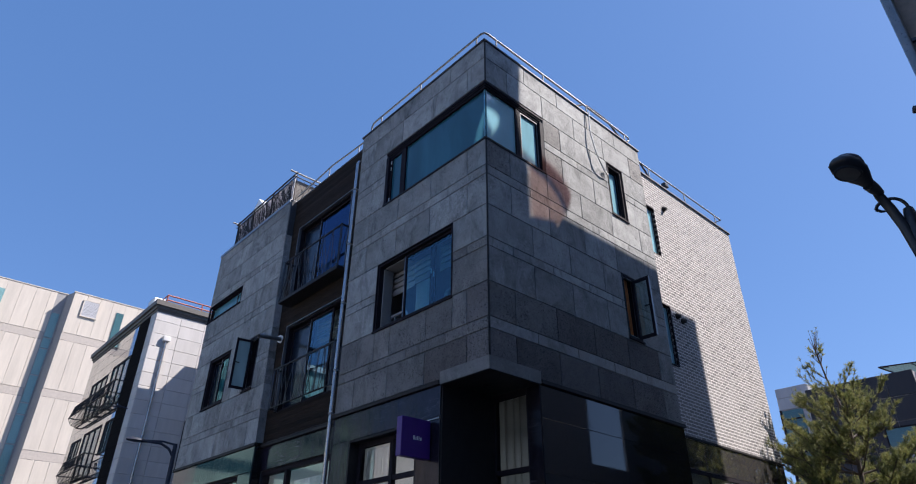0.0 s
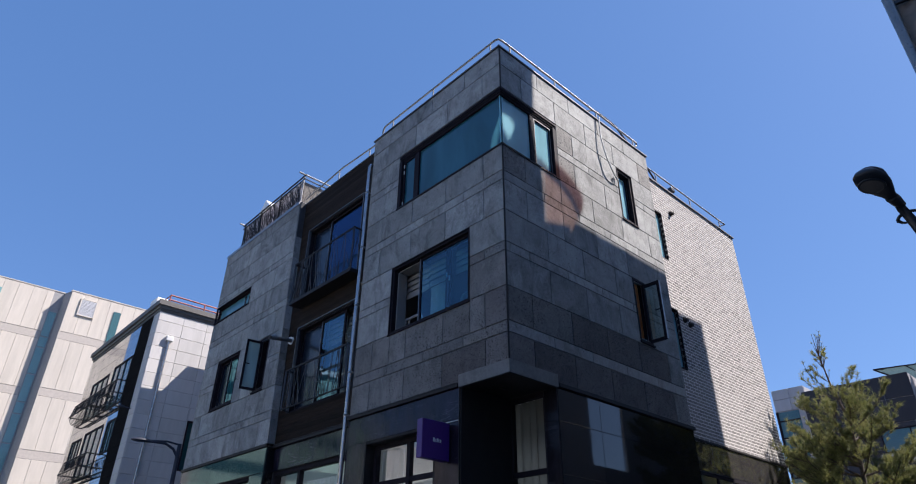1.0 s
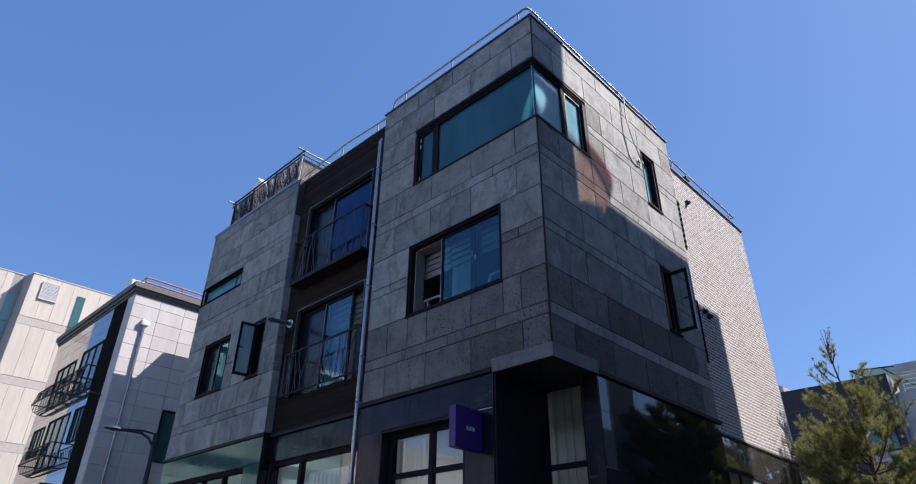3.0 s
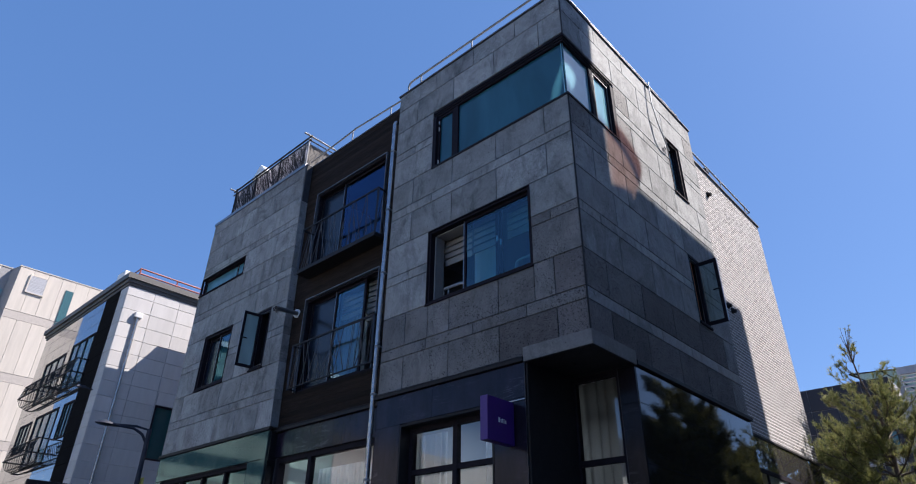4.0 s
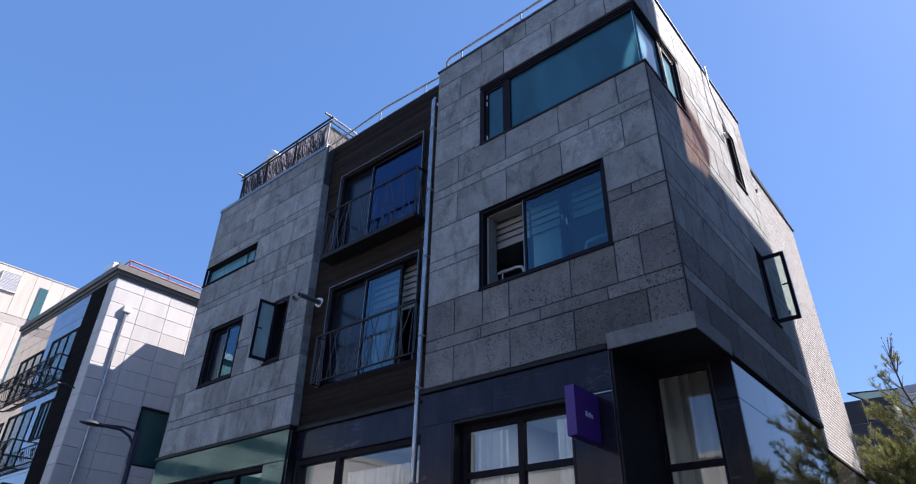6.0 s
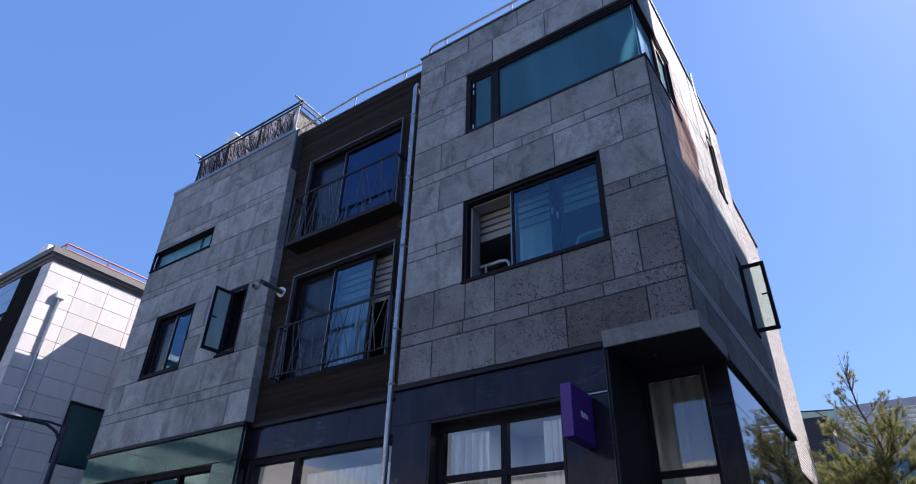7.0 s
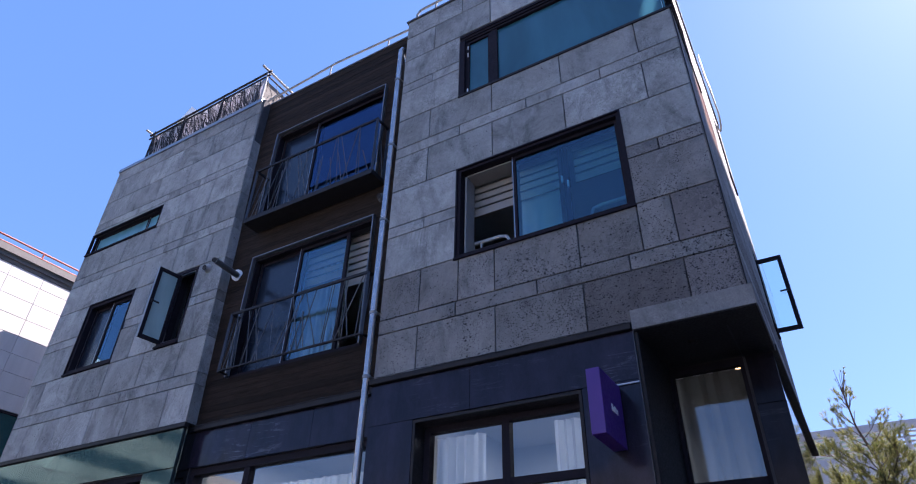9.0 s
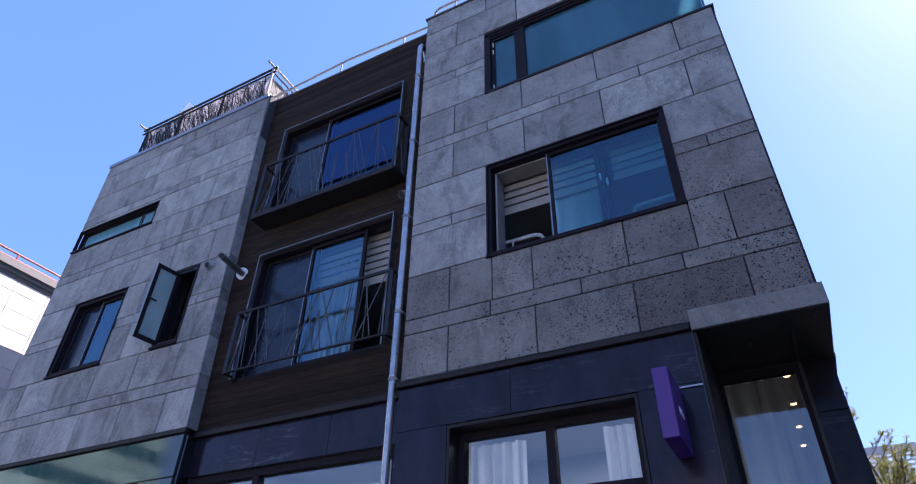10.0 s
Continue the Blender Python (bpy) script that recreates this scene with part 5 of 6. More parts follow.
for z1, z0 in zip(zs, zs[1:]):
    for k in range(7):
        u0 = NY + 2.15 + 1.04 * k
        for a, b, c, d in cut((u0, u0 + 1.04, max(0, z0), z1), wins):
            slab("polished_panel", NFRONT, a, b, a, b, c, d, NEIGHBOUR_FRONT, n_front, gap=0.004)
for u0, u1, z0, z1 in wins:
    w = new("window")
    w.parent = nb
    part("outer_frame", frame_bars(NFRONT, u0, u1, z0, z1, 0.07, -0.02, 0.12), FRAME, w)
    bm = bmesh.new()
    NFRONT.box(bm, u0 + 0.05, u1 - 0.05, 0.02, 0.028, z0 + 0.05, z1 - 0.05)
    part("pane", bm, TEAL_LIT, w)
    for q in (0.35, 0.68):
        bm = bmesh.new()
        NFRONT.box(bm, u0 + (u1 - u0) * q, u0 + (u1 - u0) * q + 0.06, -0.01, 0.06, z0, z1)
        part("mullion", bm, FRAME, w)
# iron balconies, bellied baskets
for u0, u1, z0 in ((29.3, 32.3, 8.65), (32.55, 35.55, 8.65), (30.95, 34.3, 5.85)):
    b = new("iron_balcony")
    b.parent = nb
    b["label"] = "black wrought-iron balcony basket"
    for z, d in ((z0, -0.12), (z0 + 0.40, -0.55), (z0 + 0.95, -0.42)):
        tube_part("rail", [(NX, u0, z), (NX + d, u0, z), (NX + d, u1, z), (NX, u1, z)], 0.028, BLACK_METAL, b, 6)
    n = int((u1 - u0) / 0.2)
    for k in range(n + 1):
        bm = bmesh.new()
        u = u0 + (u1 - u0) * k / n
        tube(bm, [(NX - 0.1, u, z0), (NX - 0.40, u, z0 + 0.10), (NX - 0.55, u, z0 + 0.38), (NX - 0.42, u, z0 + 0.95)], 0.014, 5)
        part("iron_bar", bm, BLACK_METAL, b)
    # paired scrolls in the upper half of the basket
    for k in range(2, n, 5):
        u = u0 + (u1 - u0) * k / n
        for sgn in (-1, 1):
            pts = [(NX - 0.47 + 0.02 * math.sin(a_), u + sgn * (0.03 + 0.11 * (1 + math.cos(a_)) / 2), z0 + 0.68 + 0.16 * math.sin(a_)) for a_ in [k_ * math.pi / 6 for k_ in range(-6, 7)]]
            tube_part("scroll", pts, 0.011, BLACK_METAL, b, 5)
    for k in range(3):
        bm = bmesh.new()
        box(bm, NX - 0.12 - 0.12 * k, NX - 0.10 - 0.12 * k, u0, u1, z0 + 0.04 * k - 0.02, z0 + 0.04 * k)
        part("floor_slat", bm, BLACK_METAL, b)
# cornice with stepped profile, and parapet rail
for k, (o, z0, z1) in enumerate(((0.03, 12.25, 12.36), (0.09, 12.36, 12.50), (0.17, 12.50, 12.72))):
    bm = bmesh.new()
    box(bm, NX - o, 17.2, NY - o, 36.73 + o, z0, z1)
    part("cornice", bm, CORNICE, nb, "stepped grey-brown cornice")
rail = thing("red_railing", "rust-red painted pipe railing on the neighbour's roof", "railing")
for z in (12.98, 13.2):
    tube_part("rail", [(7.35, 31.0, z), (7.35, 27.6, z), (14.0, 27.6, z)], 0.035, RUST, rail, 6)
for x in (7.35, 8.9, 10.5, 12.1, 13.7):
    tube_part("post", [(x, 27.6, 12.72), (x, 27.6, 13.2)], 0.03, RUST, rail, 6)
ac = thing("air_conditioner", "white outdoor air conditioner unit on the neighbour's roof", "air conditioner")
part("casing", soft_box(7.0, 7.55, 28.3, 29.1, 12.73, 13.26, 0.03), WHITE, ac)
bm = bmesh.new()
tube(bm, [(7.27, 28.31, 13.0), (7.27, 28.292, 13.0)], 0.2, 18)
part("fan_grille", bm, FAR_GREY, ac)
for x in (7.1, 7.45):
    bm = bmesh.new()
    box(bm, x - 0.03, x + 0.03, 28.25, 29.15, 12.722, 12.75)
    part("foot", bm, BLACK_METAL, ac)
dp = thing("drain_pipe", "pale grey drain pipe with hopper on the granite side wall", "pipe")
tube_part("pipe", [(7.62, NY - 0.07, 11.0), (7.62, NY - 0.07, 0.1)], 0.05, PIPE_STEEL, dp, 12)
part("hopper", soft_box(7.47, 7.77, NY - 0.16, NY - 0.0, 11.0, 11.24, 0.03), HOPPER, dp)
for z in (9.5, 7.8, 6.0, 4.2):
    bm = bmesh.new()
    box(bm, 7.57, 7.67, NY - 0.10, NY, z, z + 0.04)
    part("clamp", bm, STEEL, dp)
cam2 = thing("wall_lamp", "small grey wall lamp arm on the granite corner", "lamp")
tube_part("arm", [(NX + 0.1, NY + 0.6, 8.15), (NX - 0.35, NY + 0.5, 8.18)], 0.03, LAMP_BLUE, cam2)
tube_part("head", [(NX - 0.3, NY + 0.5, 8.18), (NX - 0.6, NY + 0.45, 8.14)], 0.05, LAMP_BLUE, cam2)
# dark shop sign board at the neighbour's foot, its lettering as plain bars
sb = thing("shop_sign", "dark sign board with a line of pale lettering", "sign")
part("board", soft_box(5.3, 8.4, 25.6, 25.75, 3.9, 4.62, 0.02), BLACK_METAL, sb)
x = 5.55
for k in range(11):
    bm = bmesh.new()
    box(bm, x, x + 0.07, 25.585, 25.6, 4.36, 4.36 + (0.13 if k in (0, 7, 8, 9, 10) else 0.10))
    part("letter_bar", bm, WHITE, sb)
    x += 0.105 if k != 5 else 0.18
tube_part("post", [(8.2, 25.7, 0.0), (8.2, 25.7, 4.0)], 0.05, BLACK_METAL, sb)
tube_part("post", [(5.5, 25.7, 0.0), (5.5, 25.7, 4.0)], 0.05, BLACK_METAL, sb)

# ---- street lamp before the neighbour ----
sl = thing("street_lamp", "slate-coloured street lamp with a flat leaf-shaped head on a curved arm", "street lamp")
tube_part("pole", [(8.1, 24.5, 0.0), (8.1, 24.5, 3.0), (8.06, 24.5, 6.42)], [0.10, 0.085, 0.07], LAMP_BLUE, sl, 12)
tube_part("arm", [(8.06, 24.5, 5.95), (7.86, 24.5, 6.22), (7.55, 24.5, 6.36), (7.0, 24.5, 6.36)], 0.045, LAMP_BLUE, sl, 8)
tube_part("arm", [(8.1, 24.5, 6.38), (7.6, 24.5, 6.44), (7.0, 24.5, 6.38)], 0.035, LAMP_BLUE, sl, 8)
bm = bmesh.new()
secs = [(7.1, 0.05, 0.05), (6.99, 0.11, 0.07), (6.80, 0.17, 0.10), (6.62, 0.18, 0.12), (6.45, 0.13, 0.08), (6.35, 0.05, 0.03)]
rings = []
for x, w_, h_ in secs:
    rings.append([bm.verts.new((x, 24.5 + w_ * math.cos(a), 6.34 + h_ * math.sin(a) * (1.0 if math.sin(a) > 0 else 0.45))) for a in [2 * math.pi * k / 14 for k in range(14)]])
for a, b in zip(rings, rings[1:]):
    for k in range(14):
        bm.faces.new((a[k], b[k], b[(k + 1) % 14], a[(k + 1) % 14]))
bm.faces.new(rings[0])
bm.faces.new(rings[-1][::-1])
bmesh.ops.recalc_face_normals(bm, faces=bm.faces[:])
smooth(part("head", bm, LAMP_BLUE, sl))
bm = bmesh.new()
box(bm, 8.18, 8.22, 24.35, 24.62, 4.2, 4.9)
part("notice", bm, plain("yellow_notice", (0.55, 0.5, 0.12), 0.6), sl, "small yellow notice")

# ---- street lamp near the corner ----
lamp = thing("street_lamp", "black street lamp with rounded head, round lens and curved bracket arm", "street lamp")
c = Vector((6.25, 1.23, 5.30))
ax = Vector((0.90, -0.20, -0.25)).normalized()          # from the head back to the arm
upv = Vector((0.176, -0.209, 0.959))
upv = (upv - ax * upv.dot(ax)).normalized()              # the head's back; its lens looks down at the street
side = ax.cross(upv)
bm = bmesh.new()
rings = []
LS = 0.67
LONG = 1.2
for s, w_, h_ in ((-0.29, 0.03, 0.02), (-0.275, 0.11, 0.07), (-0.22, 0.18, 0.13), (-0.10, 0.225, 0.17), (0.03, 0.22, 0.165), (0.15, 0.17, 0.13), (0.26, 0.11, 0.10), (0.36, 0.075, 0.08), (0.42, 0.05, 0.05)):
    rings.append([bm.verts.new(c + ax * s * LS * LONG + side * (w_ * LS * math.cos(a)) + upv * (h_ * LS * math.sin(a) * (1.0 if math.sin(a) > 0 else 0.5))) for a in [2 * math.pi * k / 20 for k in range(20)]])
for a, b in zip(rings, rings[1:]):
    for k in range(20):
        bm.faces.new((a[k], b[k], b[(k + 1) % 20], a[(k + 1) % 20]))
bm.faces.new(rings[0])
bm.faces.new(rings[-1][::-1])
bmesh.ops.recalc_face_normals(bm, faces=bm.faces[:])
smooth(part("head", bm, LAMP_BODY, lamp))
# the rounded cap over the lamp, and the collar at its neck
bm = bmesh.new()
caps = []
for r_, h_ in ((0.200, 0.02), (0.198, 0.10), (0.17, 0.165), (0.11, 0.205), (0.03, 0.22)):
    caps.append([bm.verts.new(c + ax * LS * (-0.06 + 1.12 * r_ * math.cos(a)) + side * (LS * r_ * math.sin(a)) + upv * h_ * LS) for a in [2 * math.pi * k / 24 for k in range(24)]])
for a, b in zip(caps, caps[1:]):
    for k in range(24):
        bm.faces.new((a[k], a[(k + 1) % 24], b[(k + 1) % 24], b[k]))
bm.faces.new(caps[-1])
bm.faces.new(caps[0][::-1])
bmesh.ops.recalc_face_normals(bm, faces=bm.faces[:])
smooth(part("cap", bm, LAMP_BLUE, lamp, "slate-grey rounded cap"))
tube_part("collar", [c + ax * 0.26, c + ax * 0.34, c + ax * 0.44], [0.062, 0.06, 0.042], LAMP_BODY, lamp, 14)
bm = bmesh.new()
rim = []
for r_, h_ in ((0.185, -0.075), (0.185, -0.095), (0.155, -0.098), (0.15, -0.088)):
    rim.append([bm.verts.new(c + ax * LS * (-0.07 + r_ * math.cos(a)) + side * (LS * r_ * math.sin(a)) + upv * h_ * LS) for a in [2 * math.pi * k / 24 for k in range(24)]])
for a, b in zip(rim, rim[1:]):
    for k in range(24):
        bm.faces.new((a[k], b[k], b[(k + 1) % 24], a[(k + 1) % 24]))
bmesh.ops.recalc_face_normals(bm, faces=bm.faces[:])
smooth(part("lens_ring", bm, LAMP_BODY, lamp))
bm = bmesh.new()
tube(bm, [c + ax * -0.07 * LS + upv * -0.06 * LS, c + ax * -0.07 * LS + upv * -0.092 * LS], 0.152 * LS, 24)
part("lens", bm, LAMP_GLASS, lamp)
base = Vector((6.80, 0.989, 0))
tube_part("pole", [base, base + Vector((0, 0, 2.5)), base + Vector((0, 0, 4.89))], [0.10, 0.085, 0.065], LAMP_BODY, lamp, 14)
tube_part("pole_cap", [base + Vector((0, 0, 4.88)), base + Vector((0, 0, 4.99))], [0.065, 0.045], LAMP_BODY, lamp, 14)
tube_part("arm", [(6.800, 0.994, 4.235), (6.790, 1.031, 4.518), (6.770, 1.065, 4.794), (6.730, 1.115, 5.028), (6.670, 1.155, 5.165), c + ax * 0.36], [0.052, 0.052, 0.050, 0.048, 0.045, 0.042], LAMP_BODY, lamp, 14)
bow = [Vector(q) for q in ((6.735, 1.235, 5.062), (6.700, 1.205, 5.088), (6.702, 1.150, 5.112), (6.710, 1.090, 5.118), (6.730, 1.035, 5.102), (6.755, 0.995, 5.062), (6.775, 0.975, 5.000), (6.790, 0.968, 4.93))]
for _ in range(2):                                        # round its corners off
    bow = [bow[0]] + [p.lerp(q, k) for p, q in zip(bow, bow[1:]) for k in (0.25, 0.75)] + [bow[-1]]
tube_part("scroll", bow, 0.017, LAMP_BODY, lamp, 10)
tube_part("scroll_end", [bow[0], Vector((6.76, 1.20, 5.035)), Vector((6.765, 1.15, 5.02))], [0.019, 0.015, 0.008], LAMP_BODY, lamp, 8)

# ---- tall pole with a dark board, far right ----
up_ = thing("utility_pole", "tall grey steel pole carrying a dark board", "pole")
tube_part("pole", [(13.431, 0.805, 0.0), (13.431, 0.805, 14.108)], [0.114, 0.10], POLE_STEEL, up_, 20)
bm = bmesh.new()
v = [bm.verts.new(q) for q in ((13.599, 0.83, 13.94), (13.599, -2.513, 13.94), (13.599, -2.513, 10.832), (13.599, 0.729, 10.832), (13.851, 0.83, 13.94), (13.851, -2.513, 13.94), (13.851, -2.513, 10.832), (13.851, 0.729, 10.832))]
for f in ((0, 1, 2, 3), (7, 6, 5, 4), (0, 4, 5, 1), (1, 5, 6, 2), (2, 6, 7, 3), (3, 7, 4, 0)):
    bm.faces.new([v[i] for i in f])
bmesh.ops.recalc_face_normals(bm, faces=bm.faces[:])
part("board", bm, BOARD, up_, "weathered brown board")
bm = bmesh.new()
bar(bm, (13.431, 0.805, 13.52), (13.725, -0.497, 13.52), 0.08)
bar(bm, (13.431, 0.805, 12.008), (13.725, -0.497, 12.008), 0.08)
part("bracket", bm, RAIL_METAL, up_)
tube_part("side_arm", [(13.431, 0.805, 10.177), (13.397, 0.948, 10.244)], 0.03, RAIL_METAL, up_)
tube_part("fitting", [(13.397, 0.931, 10.244), (13.372, 1.057, 10.29), (13.347, 1.17, 10.328), (13.344, 1.183, 10.332)], [0.072, 0.08, 0.08, 0.063], LAMP_BODY, up_, 14, "small black cylindrical fitting")

# ---- large beige building behind ----
far = thing("office_block", "large beige panel-clad office block with grey bands and tall glazed strips", "building")
FB = Face("y", 53.3)
FL = Face("y", 54.3)
bm = bmesh.new()
box(bm, 7.52, 45, 53.34, 80, 0, 22.2)
box(bm, 1.3, 7.52, 54.35, 80, 0, 22.2)
part("body", bm, FAR_GREY, far)
zs2 = [22.2, 18.9, 18.3, 14.6, 14.0, 10.3, 9.7, 6.0, 5.4, 1.5, 0]
for face, lo, hi in ((FB, 7.5, 45.0), (FL, 1.3, 6.52)):
    fw = new("front_wall")
    fw.parent = far
    for k, (z1, z0) in enumerate(zip(zs2, zs2[1:])):
        if k % 2:
            bm = bmesh.new()
            face.box(bm, lo, hi, 0.01, 0.05, z0 + 0.02, z1 - 0.02)
            part("band", bm, FAR_BAND, fw)
        else:
            u = lo
            while u < hi - 0.2:
                slab("wall_panel", face, u, min(u + 0.95, hi), u, min(u + 0.95, hi), z0, z1, FAR_WALL, fw, thick=0.05, gap=0.007, chamfer=0.008)
                u += 0.95
bm = bmesh.new()
for face, lo, hi in ((FB, 7.45, 45.0), (FL, 1.25, 7.4)):
    face.box(bm, lo, hi, -0.03, 0.3, 22.2, 22.27)
part("coping", bm, FAR_WALL, far)
bm = bmesh.new()
v = [bm.verts.new((x, y, z)) for z in (0, 22.2) for x, y in ((7.5, 53.3), (7.2, 54.3), (7.6, 54.3))]
for f in ((0, 1, 4, 3), (1, 2, 5, 4), (2, 0, 3, 5), (3, 4, 5), (2, 1, 0)):
    bm.faces.new([v[i] for i in f])
bmesh.ops.recalc_face_normals(bm, faces=bm.faces[:])
# darker than the beige front: the side's shade is put into its grey
part("side_wall", bm, FAR_GREY, far)
# glazed strip in the re-entrant corner
strip = new("glazed_strip")
strip.parent = far
bm = bmesh.new()
box(bm, 6.5, 7.3, 54.31, 54.34, 0, 22.2)
# the recess's shadow is likewise put into the surround's grey
part("surround", bm, FAR_GREY, strip)
z = 20.5
for k in range(14):
    h = 0.75 if k % 3 == 1 else 1.95
    bm = bmesh.new()
    box(bm, 6.58, 7.10, 54.27, 54.305, z - h, z)
    part("pane", bm, STRIP_GLASS, strip)
    z -= h + 0.09
    if z < 2:
        break
for x0, x1 in ((2.3, 3.2),):
    bm = bmesh.new()
    box(bm, x0, x1, 54.2, 54.29, 18.95, 21.4)
    part("pane", bm, STRIP_GLASS, strip)
# further along the street: a green-clad house and a lower beige one, seen only in the panes
for nm_, x0, x1, top, mat in (("green_office_building", -24.0, -7.0, 21.0, HALL_GREEN), ("beige_office_building", -44.0, -24.2, 15.2, FAR_WALL)):
    gb = thing(nm_, "sea-green panel-clad office building down the street" if mat == HALL_GREEN else "beige panel-clad office building down the street", "building")
    bm = bmesh.new()
    box(bm, x0, x1, 54.35, 66, 0, top)
    part("body", bm, FAR_GREY, gb)
    z = 0.0
    while z < top - 0.5:
        u = x0
        while u < x1 - 0.3:
            slab("wall_panel", FL, u, min(u + 1.9, x1), u, min(u + 1.9, x1), z, min(z + 3.2, top), mat, gb, thick=0.05, gap=0.03, chamfer=0.012)
            u += 1.9
        bm = bmesh.new()
        FL.box(bm, x0, x1, -0.03, 0.04, z + 1.0, z + 2.1)
        part("window_band", bm, TEAL if mat == HALL_GREEN else FAR_BAND, gb)
        z += 3.25
    bm = bmesh.new()
    FL.box(bm, x0, x1, -0.1, 0.3, top, top + 0.5)
    part("coping", bm, WHITE if mat == HALL_GREEN else FAR_BAND, gb)
w = new("glazed_strip")
w.parent = far
for k in range(8):
    z = 21.4 - 2.6 * k
    bm = bmesh.new()
    box(bm, 10.75, 11.3, 53.25, 53.29, z - 2.5, z)
    part("pane", bm, TEAL_LIT, w)
lv = new("louvre")
lv.parent = far
for k in range(12):
    bm = bmesh.new()
    box(bm, 8.33, 9.38, 53.21, 53.29, 20.46 + 0.104 * k, 20.552 + 0.104 * k)
    part("slat", bm, PALE_PANEL, lv)
bm = bmesh.new()
FB.box(bm, 8.25, 8.33, -0.1, 0.0, 20.4, 21.78)
FB.box(bm, 9.38, 9.46, -0.1, 0.0, 20.4, 21.78)
FB.box(bm, 8.33, 9.38, -0.1, 0.0, 21.71, 21.78)
FB.box(bm, 8.33, 9.38, -0.1, 0.0, 20.39, 20.455)
part("surround", bm, FAR_WALL, lv)

# ---- dark building with pale annexes behind the pine ----
rb = thing("office_building", "low charcoal-clad office building with pale panels and teal windows", "building")
DX = Face("x", 39.0)
bm = bmesh.new()
box(bm, 39.04, 52, 7.95, 13.4, 0, 12.3)
box(bm, 39.6, 52, 13.4, 15.3, 0, 12.85)
box(bm, 39.9, 52, 1.2, 7.95, 0, 11.4)
part("body", bm, FAR_GREY, rb)
H_D = (8.3, 10.05, 8.42, 9.58)
dz = [12.35, 11.1, 9.85, 8.6, 7.2, 5.8, 4.2, 2.6, 0]
dk = new("charcoal_wall")
dk.parent = rb
for z1, z0 in zip(dz, dz[1:]):
    for k in range(4):
        u0 = 7.95 + 1.37 * k
        for a, b, c_, d in cut((u0, u0 + 1.37, z0, z1), [H_D]):
            slab("charcoal_panel", DX, a, b, a, b, c_, d, CHARCOAL, dk, gap=0.012, chamfer=0.012, thick=0.05)
bm = bmesh.new()
DX.box(bm, 8.3, 10.05, 0.03, 0.038, 8.42, 9.58)
part("pane", bm, TEAL_LIT, dk)
part("window_frame", frame_bars(DX, 8.3, 10.05, 8.42, 9.58, 0.05, -0.01, 0.028), FRAME, dk)
bm = bmesh.new()
DX.box(bm, 8.62, 8.67, -0.01, 0.028, 8.47, 9.53)
part("mullion", bm, FRAME, dk)
slab("pale_panel", DX, 8.3, 10.3, 8.3, 10.3, 7.9, 8.38, PALE_PANEL, dk, gap=0.012, thick=0.04, proud=0.03)
pw = new("pale_wall")
pw.parent = rb
PX = Face("x", 39.55)
for z1, z0 in ((12.9, 12.3), (12.3, 11.6)):
    for u0, u1 in ((13.42, 14.3), (14.3, 15.3)):
        slab("pale_panel", PX, u0, u1, u0, u1, z0, z1, PALE_PANEL, pw, gap=0.012, thick=0.05)
for k in range(7):
    z1 = 11.6 - 1.6 * k
    slab("pale_panel", PX, 13.42, 13.95, 13.42, 13.95, z1 - 1.6, z1, PALE_PANEL, pw, gap=0.012, thick=0.05)
    bm = bmesh.new()
    PX.box(bm, 13.97, 15.28, 0.03, 0.038, z1 - 1.55, z1 - 0.05)
    part("pane", bm, TEAL_LIT, pw)
    for h in (1.6, 0.9 if k % 2 else 0.62):
        bm = bmesh.new()
        PX.box(bm, 13.97, 15.17, -0.01, 0.025, z1 - h, z1 - h + 0.08)
        part("transom", bm, FRAME, pw)
    bm = bmesh.new()
    PX.box(bm, 15.17, 15.3, -0.015, 0.03, z1 - 1.6, z1)
    part("mullion", bm, FRAME, pw)
QX = Face("x", 39.85)
for z1, z0 in ((11.45, 9.9), (9.9, 8.6), (8.6, 7.0), (7.0, 5.0), (5.0, 2.5), (2.5, 0)):
    for k in range(4):
        u1 = 7.9 - 1.7 * k
        for a, b, c_, d in cut((u1 - 1.7, u1, z0, z1), [(3.6, 6.8, 8.2, 9.9)]):
            slab("pale_panel", QX, a, b, a, b, c_, d, PALE_PANEL, pw, gap=0.012, thick=0.05)
for u0, u1 in ((3.6, 6.8),):
    bm = bmesh.new()
    QX.box(bm, u0, u1, 0.03, 0.038, 8.2, 9.9)
    part("pane", bm, TEAL, pw)
# open roof frame with horizontal louvres
pg = thing("roof_pergola", "grey steel roof frame with pale horizontal louvres", "pergola")
for u0, u1 in ((1.4, 7.6),):
    bm = bmesh.new()
    box(bm, 39.9, 40.2, u0, u1, 12.55, 12.95)
    part("beam", bm, PALE_PANEL, pg)
    for k in range(4):
        bm = bmesh.new()
        box(bm, 39.95, 40.1, u0, u1, 11.62 + 0.24 * k, 11.70 + 0.24 * k)
        part("louvre", bm, PALE_PANEL, pg)
    for k in range(5):
        u = u0 + (u1 - u0) * k / 4
        bm = bmesh.new()
        box(bm, 39.9, 40.15, u - 0.12, u + 0.12, 11.45, 12.55)
        part("post", bm, PALE_PANEL, pg)
sk = thing("glass_canopy", "slanting greenish glass canopy on the roof", "canopy")
bm = bmesh.new()
